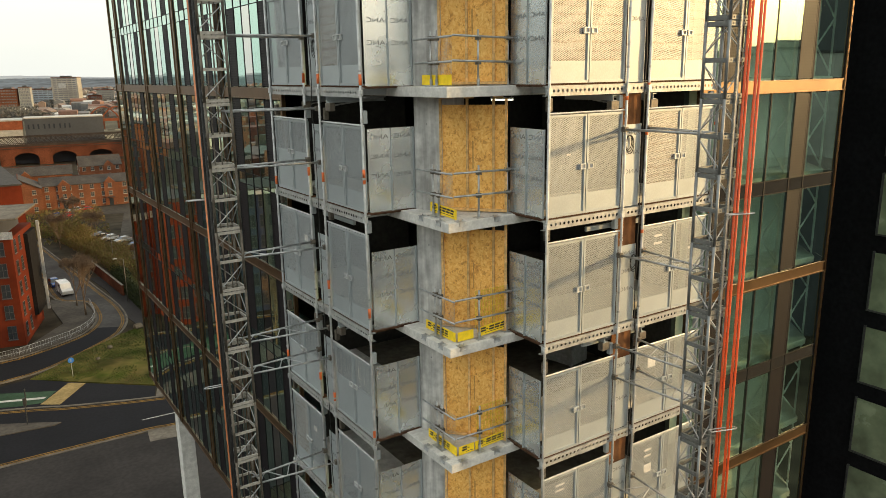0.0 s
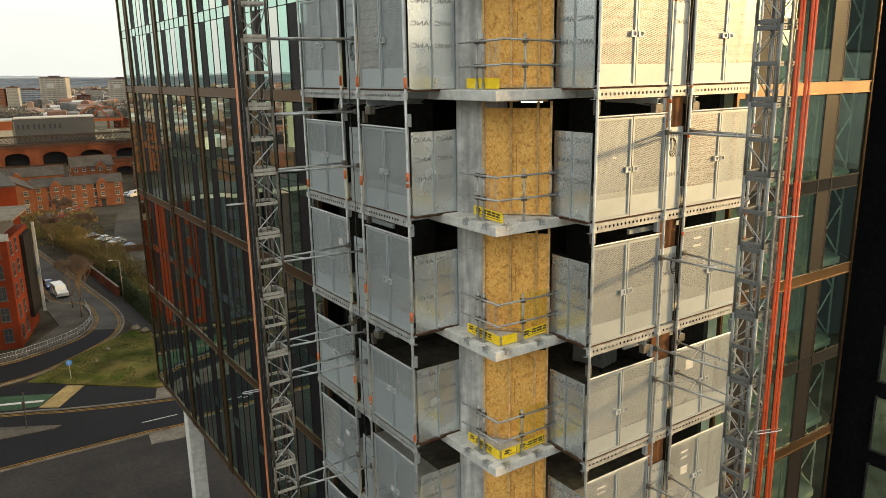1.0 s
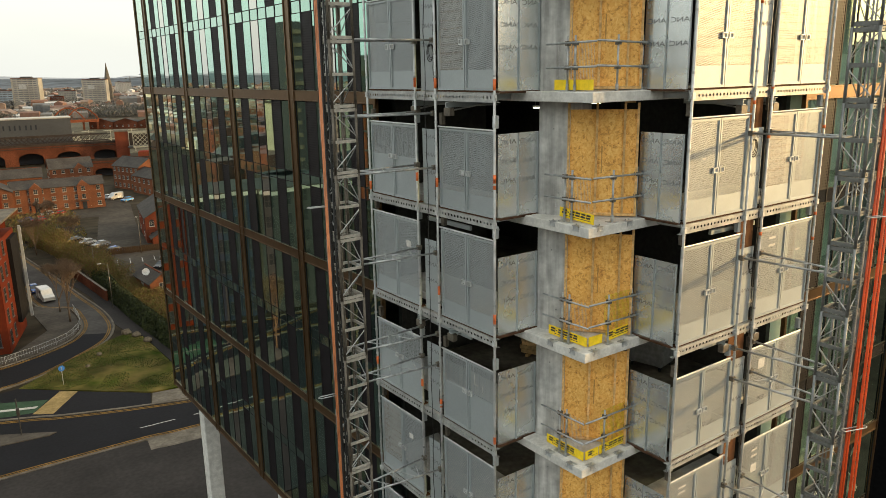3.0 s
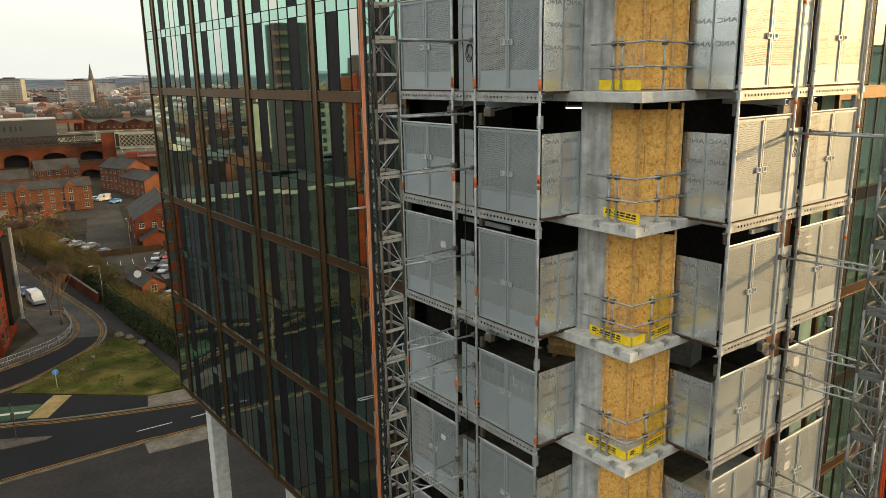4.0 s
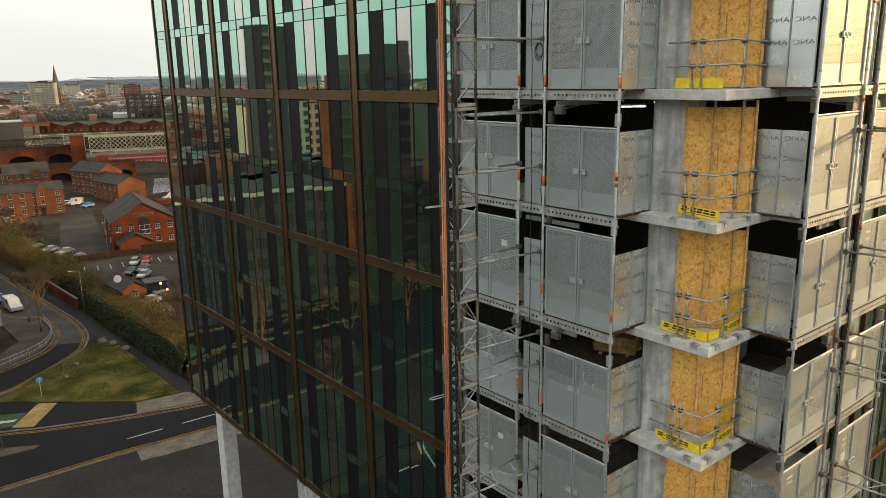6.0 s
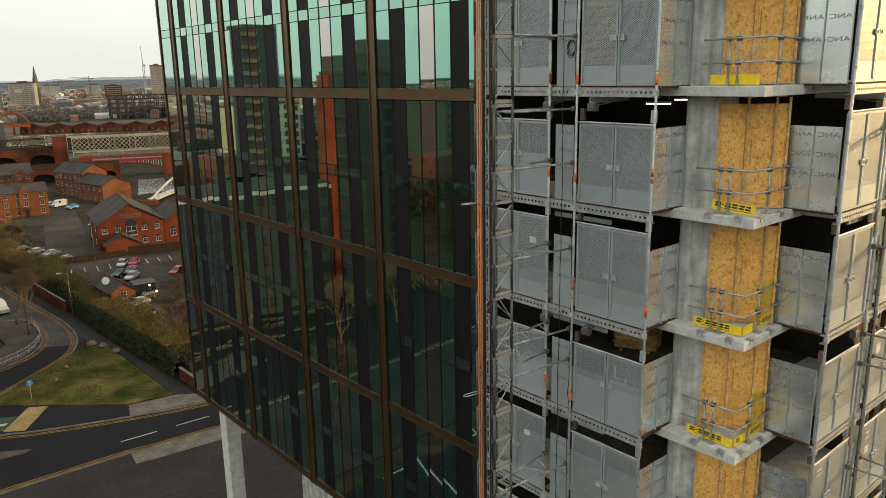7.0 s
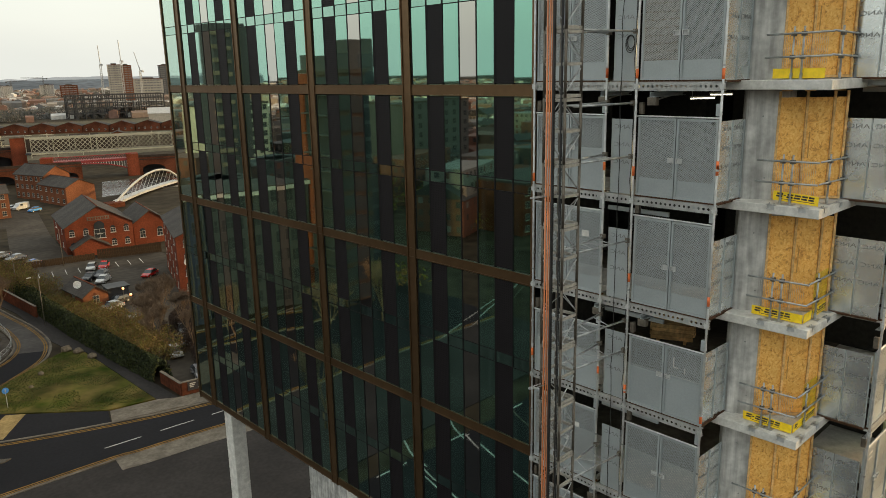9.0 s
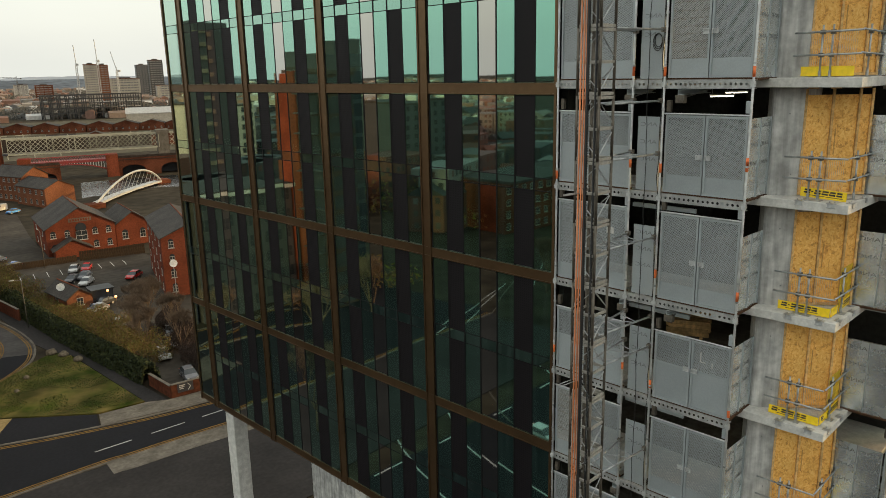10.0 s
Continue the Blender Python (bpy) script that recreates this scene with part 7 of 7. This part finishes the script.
tower_block(430, 1128, -18, 40, 20, 38, 10, PALEFRAME, "cream framed apartment block", 9)
tower_block(500, 1130, -18, 70, 20, 27, 8, PALEFRAME, "long cream framed apartment block", 14)
tower_block(540, 1290, -15, 18, 18, 60, 18, GREYCLAD, "dark clad far-off office tower", 4)
tower_block(565, 1295, -15, 22, 18, 68, 18, GREYCLAD, "dark clad far-off office tower", 4)
tower_block(380, 1300, -15, 25, 18, 30, 9, OLDBRICK, "brick far-off tower block", 4)
sp = thing("church_spire", "slender dark stone church steeple", "church", at=turned(247, 1155, -20))
part("tower", box(B(), -5, 5, -5, 5, 0, 30), KERB, sp)
bm = B()
tube(bm, (0, 0, 30), (0, 0, 60), 5.2, 8, 0.15)
part("spire", bm, KERB, sp)
part("nave", box(B(), 5, 24, -6, 6, 0, 11), KERB, sp)


def crane(x, y, h, jib, turn, raised, mat):
    t = thing("tower_crane", "thin tower crane against the sky", "crane", "tower cranes", at=turned(x, y, turn))
    bm = B()
    for a, b in ((-1, -1), (1, -1), (1, 1), (-1, 1)):
        tube(bm, (a, b, 0), (a, b, h), 0.3, 4)
    for i in range(int(h / 3)):
        s = 1 if i % 2 else -1
        tube(bm, (-s, -1, 3 * i), (s, -1, 3 * i + 3), 0.2, 4)
        tube(bm, (-1, s, 3 * i), (-1, -s, 3 * i + 3), 0.2, 4)
    part("mast", bm, mat, t)
    bm = B()
    ex, ez = jib * math.cos(radians(raised)), jib * math.sin(radians(raised))
    tube(bm, (0, 0, h), (ex, 0, h + ez), 0.55, 5)
    tube(bm, (0, 0, h + 1.8), (ex, 0, h + ez + 0.3), 0.3, 5)
    tube(bm, (0, 0, h), (-9, 0, h), 0.7, 5)
    box(bm, -10, -7, -1.2, 1.2, h - 2.5, h)
    part("jib", bm, mat, t)
    bm = B()
    tube(bm, (0, 0, h), (0, 0, h + 5), 0.4, 5)
    part("head", bm, mat, t)


crane(351, 1030, 58, 24, 80, 78, WHITESTEEL)
crane(372, 1015, 62, 26, 80, 82, WHITESTEEL)
crane(540, 1950, 44, 46, 170, 2, GREYCLAD)
crane(456, 1890, 38, 34, 0, 2, GREYCLAD)
crane(430, 1100, 50, 30, 90, 60, WHITESTEEL)

# the steel frame of a building site
sf = thing("steel_frame", "bare dark steel frame of a large building under construction", "building site", at=turned(235, 802, -12))
SITESTEEL = material("site_steel", (0.018, 0.018, 0.02), 0.6, stain=0.2)
me_c = data_of("steel_column", box(B(), -0.5, 0.5, -0.5, 0.5, 0, 24), SITESTEEL)
for i in range(13):
    for j in range(3):
        part("steel_column", me_c, None, sf).location = (7.6 * i, 14 * j, 0)
for j in range(3):
    for z in (6, 11, 16, 20, 24):
        part("steel_beam", box(B(), 0, 92, 14 * j - 0.4, 14 * j + 0.4, z - 0.9, z), SITESTEEL, sf)
part("truss", lattice(B(), 45, 5, 4.2, 0.35, -0.6, 19), SITESTEEL, sf)
part("floor_deck", box(B(), 45, 92, 0, 28, 10.6, 10.9), PALESTEEL, sf)
part("floor_deck", box(B(), 45, 92, 0, 28, 15.6, 15.9), PALESTEEL, sf)
wsd = thing("white_roofed_shed", "long shed with a cream roof", "shed", at=turned(255, 657, -23))
part("wall", box(B(), 0, 38, 0, 16, 0, 9), PALEFRAME, wsd)
bm = B()
prof = [(-0.5, 8.8), (8, 13.5), (16.5, 8.8), (16.5, 9.3), (8, 14), (-0.5, 9.3)]
rr = [[bm.verts.new((x, a, z)) for a, z in prof] for x in (-0.5, 38.5)]
for i in range(6):
    bm.faces.new((rr[0][i], rr[0][(i + 1) % 6], rr[1][(i + 1) % 6], rr[1][i]))
for q in rr:
    bm.faces.new((q[0], q[1], q[4], q[5]))
    bm.faces.new((q[1], q[2], q[3], q[4]))
part("roof", bm, WHITESTEEL, wsd)
for i in range(9):
    brick_house(turned(118 + 16 * i, 640 - 9.5 * i, -31), 18, 12, 5.2, 2.8, 4, 1, OLDBRICK, "low sooty brick railway warehouse", "warehouse", "railway warehouses", False, "y", side_cols=0)
for i in range(6):
    brick_house(turned(112 + 17 * i, 470 - 7 * i, -22), 15, 10, 4.6 + (i % 3), 2.8, 4, 1, OLDBRICK, "sooty brick workshop with a dark roof", "warehouse", "workshops", False, "x" if i % 2 else "y", side_cols=1)
# orange steel arches of a railway bridge
for dx, dy in ((0, 0), (9.5, -3)):
    ar = thing("orange_arch", "russet steel bow arch of a railway bridge", "bridge", "bow arches", at=turned(92 + dx, 640 + dy, -9))
    part("bow", pipe(B(), [(1.15 * i, 0, 8 + 36 * (i / 20) * (1 - i / 20)) for i in range(21)], 0.5, 6), RUSTSTEEL, ar)
    for i in range(1, 10):
        f = i / 10
        part("hanger", box(B(), 23 * f - 0.06, 23 * f + 0.06, -0.06, 0.06, 7, 8 + 36 * f * (1 - f)), RUSTSTEEL, ar)
    part("deck", box(B(), 0, 23, -0.5, 0.5, 6, 8.0), RUSTSTEEL, ar)
    for px_ in (0.5, 21.0):
        part("pier", box(B(), px_, px_ + 1.5, -0.8, 0.8, 0, 6), OLDBRICK, ar)
# masts along the tracks
mm = data_of("pole", tube(B(), (0, 0, 0), (0, 0, 8), 0.22, 6), LATTICE)
ma = data_of("cross_arm", box(B(), -4, 4, -0.15, 0.15, 7.2, 7.5), LATTICE)
for i in range(16):
    t = thing("track_gantry", "pale overhead line gantry beside the tracks", "gantry", "track gantries", at=turned(40 + 12 * (i % 8) + 3 * (i // 8), 440 + 70 * (i // 8) - 2 * (i % 8), -8))
    part("pole", mm, None, t)
    part("cross_arm", ma, None, t)

# railway land behind the viaduct
BALLAST = material("track_ballast", (0.085, 0.070, 0.055), 0.95, grain=0.5, vary=0.25, bump=0.1, stain=0.4, stain_scale=0.03, second=(0.10, 0.092, 0.06))
flat("railway_land", [(-40, 425), (20, 428), (120, 418), (230, 390), (330, 560), (300, 760), (60, 820), (-40, 800)], 0.03, BALLAST, "brown ballast and rough ground of the railway", "railway land")
for i in range(7):
    line = smooth_line([(-20, 452 + 11 * i), (90, 448 + 13 * i), (190, 430 + 16 * i), (300, 392 + 22 * i)])
    solid("rail_track", strip(line, 0.0, 1.6, 0.05, 0.3), RAILSTEEL, "pair of rusty rails on dark sleepers", "track", "rail tracks", "structure")
random.seed(77)
for i in range(9):
    x, y = 60 + 24 * i, 505 - 4 * i + 26 * (i % 2)
    t = thing("relay_hut", "small pale trackside equipment hut", "hut", "trackside huts", at=turned(x, y, -14))
    part("body", box(B(), 0, random.uniform(4, 10), 0, 3, 0, 2.8), (PALEFRAME, LATTICE, OLDBRICK)[i % 3], t)
    part("roof", box(B(), -0.2, 4.2, -0.2, 3.2, 2.8, 3.0), SLATE, t)

# distant roofs, trees and hills
random.seed(9)
bm = B()
for n_ in range(5200):
    dist = 430 + 2500 * random.random() ** 1.1
    a = radians(random.uniform(-50, 29))
    x, y = dist * math.sin(a), dist * math.cos(a)
    if a > radians(-6) and dist < 1000 and (dist < 820 or random.random() < 0.5):
        continue
    w, d, h = random.uniform(7, 24), random.uniform(6, 12), random.choice((3, 4, 4, 5, 6, 7) if dist < 1000 else (4, 5, 6, 7, 9, 11))
    r = radians(random.choice((-20, -12, 60, 75)))
    c, s = math.cos(r), math.sin(r)
    pts = [(x + c * u - s * v, y + s * u + c * v) for u, v in ((0, 0), (w, 0), (w, d), (0, d))]
    lo = [bm.verts.new((px, py, 0)) for px, py in pts]
    hi = [bm.verts.new((px, py, h)) for px, py in pts]
    tops = [bm.verts.new((hi[i].co + hi[j].co) / 2 + Vector((0, 0, d * 0.22))) for i, j in ((0, 3), (1, 2))]
    for i in range(4):
        bm.faces.new((lo[i], lo[(i + 1) % 4], hi[(i + 1) % 4], hi[i]))
    bm.faces.new((hi[0], hi[1], tops[1], tops[0]))
    bm.faces.new((hi[2], hi[3], tops[0], tops[1]))
    bm.faces.new((hi[1], hi[2], tops[1]))
    bm.faces.new((hi[3], hi[0], tops[0]))
# brick and slate tones brightened to paint in the haze of distance
TOWN = island_material("hazed_town_walls", [(0.19, 0.10, 0.07), (0.15, 0.085, 0.065), (0.125, 0.122, 0.12), (0.25, 0.22, 0.19), (0.17, 0.125, 0.10), (0.14, 0.14, 0.14), (0.21, 0.145, 0.11), (0.45, 0.44, 0.42)])
solid("distant_town", bm, TOWN, "spread of distant brick and slate roofs, paled by haze in their colour", "distant town", "", "stuff")
bm = B()
for n_ in range(420):
    dist, a = random.uniform(180, 620), radians(random.uniform(-68, -17))
    x, y = dist * math.sin(a), dist * math.cos(a)
    w, d, floors = random.uniform(9, 26), random.uniform(8, 14), random.choice((2, 2, 3, 3, 4, 5))
    h = 3.1 * floors
    at = turned(x, y, random.choice((-24, -16, 8, 64)))
    before = len(bm.verts)
    box(bm, 0, w, 0, d, 0, h)
    if floors < 4:
        tops = [(-0.3, -0.3), (w + 0.3, -0.3), (w + 0.3, d + 0.3), (-0.3, d + 0.3)]
        e_ = [bm.verts.new((px, py, h - 0.1)) for px, py in tops] + [bm.verts.new((-0.3, d / 2, h + d * 0.28)), bm.verts.new((w + 0.3, d / 2, h + d * 0.28))]
        for q in ((0, 1, 5, 4), (2, 3, 4, 5), (1, 2, 5), (3, 0, 4)):
            bm.faces.new([e_[i] for i in q])
    for f in range(floors):
        for i in range(int(w / 2.6)):
            box(bm, 0.8 + 2.6 * i, 2.1 + 2.6 * i, -0.06, -0.01, 3.1 * f + 0.9, 3.1 * f + 2.4)
        for i in range(int(d / 2.8)):
            box(bm, w + 0.01, w + 0.06, 0.8 + 2.8 * i, 2.1 + 2.8 * i, 3.1 * f + 0.9, 3.1 * f + 2.4)
    bm.verts.ensure_lookup_table()
    for v in bm.verts[before:]:
        v.co = at @ v.co
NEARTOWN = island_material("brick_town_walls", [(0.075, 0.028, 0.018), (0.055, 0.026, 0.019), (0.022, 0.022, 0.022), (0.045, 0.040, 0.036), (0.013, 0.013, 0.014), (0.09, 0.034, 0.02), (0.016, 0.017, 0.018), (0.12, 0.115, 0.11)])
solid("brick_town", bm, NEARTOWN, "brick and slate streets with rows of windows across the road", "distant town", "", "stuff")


def park_tree():
    while True:
        dist, a = random.uniform(120, 420), radians(random.uniform(-75, -20))
        x, y = dist * math.sin(a), dist * math.cos(a)
        d = noise.noise(Vector((x * 0.03, y * 0.03, 8)))
        if d > 0.08:
            return (x, y, (3 + 10 * d) * random.uniform(0.1, 1) + 0.3)


solid("park_trees", scatter(B(), 30000, park_tree, 0.4, 0.9, 0.35), SCRUB, "brown winter trees between the streets", "distant trees", "", "stuff")
# twig colours lifted towards grey, so the haze sits in the base colour
WOODS = island_material("hazed_wood", [(0.085, 0.084, 0.076), (0.095, 0.088, 0.080), (0.076, 0.078, 0.066), (0.108, 0.10, 0.088)])


def far_tree():
    while True:
        dist = 840 + 2500 * random.random() ** 1.5
        a = radians(random.uniform(-5, 29))
        x, y = dist * math.sin(a), dist * math.cos(a)
        d = noise.noise(Vector((x * 0.012, y * 0.012, 3)))
        if d > -0.05:
            return (x, y, (6 + 12 * d) * random.uniform(0.1, 1) + 0.5)


solid("distant_trees", scatter(B(), 150000, far_tree, 0.75, 0.9, 0.6), WOODS, "far winter woods between the roofs, grey-brown with haze in the colour", "distant trees", "", "stuff")
# aerial haze is painted here: bluish hills, paler moors farther off
HILL = material("hazed_hill", (0.115, 0.13, 0.15), 1.0, grain=0.03, vary=0.32, bump=0, stain=0.3, stain_scale=0.002)
MOOR = material("hazed_moor", (0.30, 0.32, 0.35), 1.0, grain=0.004, vary=0.08, bump=0, stain=0.1, stain_scale=0.002)


def ridge(radius, base, swing, seed, mat, label):
    bm = B()
    lower, upper = [], []
    for i in range(241):
        a = radians(-30 + 90 * i / 240)
        h = base + swing * noise.noise(Vector((i * 0.05, seed, 0))) + swing * 0.35 * noise.noise(Vector((i * 0.4, seed, 4)))
        lower.append(bm.verts.new((radius * math.sin(a) * 0.9, radius * math.cos(a) * 0.9, 0)))
        upper.append(bm.verts.new((radius * math.sin(a), radius * math.cos(a), h)))
    for i in range(240):
        bm.faces.new((lower[i], lower[i + 1], upper[i + 1], upper[i]))
    return solid("backdrop_hills", bm, mat, label, "hills", "", "structure", smooth=True)


ridge(3300, 39, 7, 2.0, HILL, "dark wooded hills on the skyline, bluish haze in their colour")
ridge(4700, 50, 16, 7.0, MOOR, "moors beyond the hills, pale haze painted into their colour")
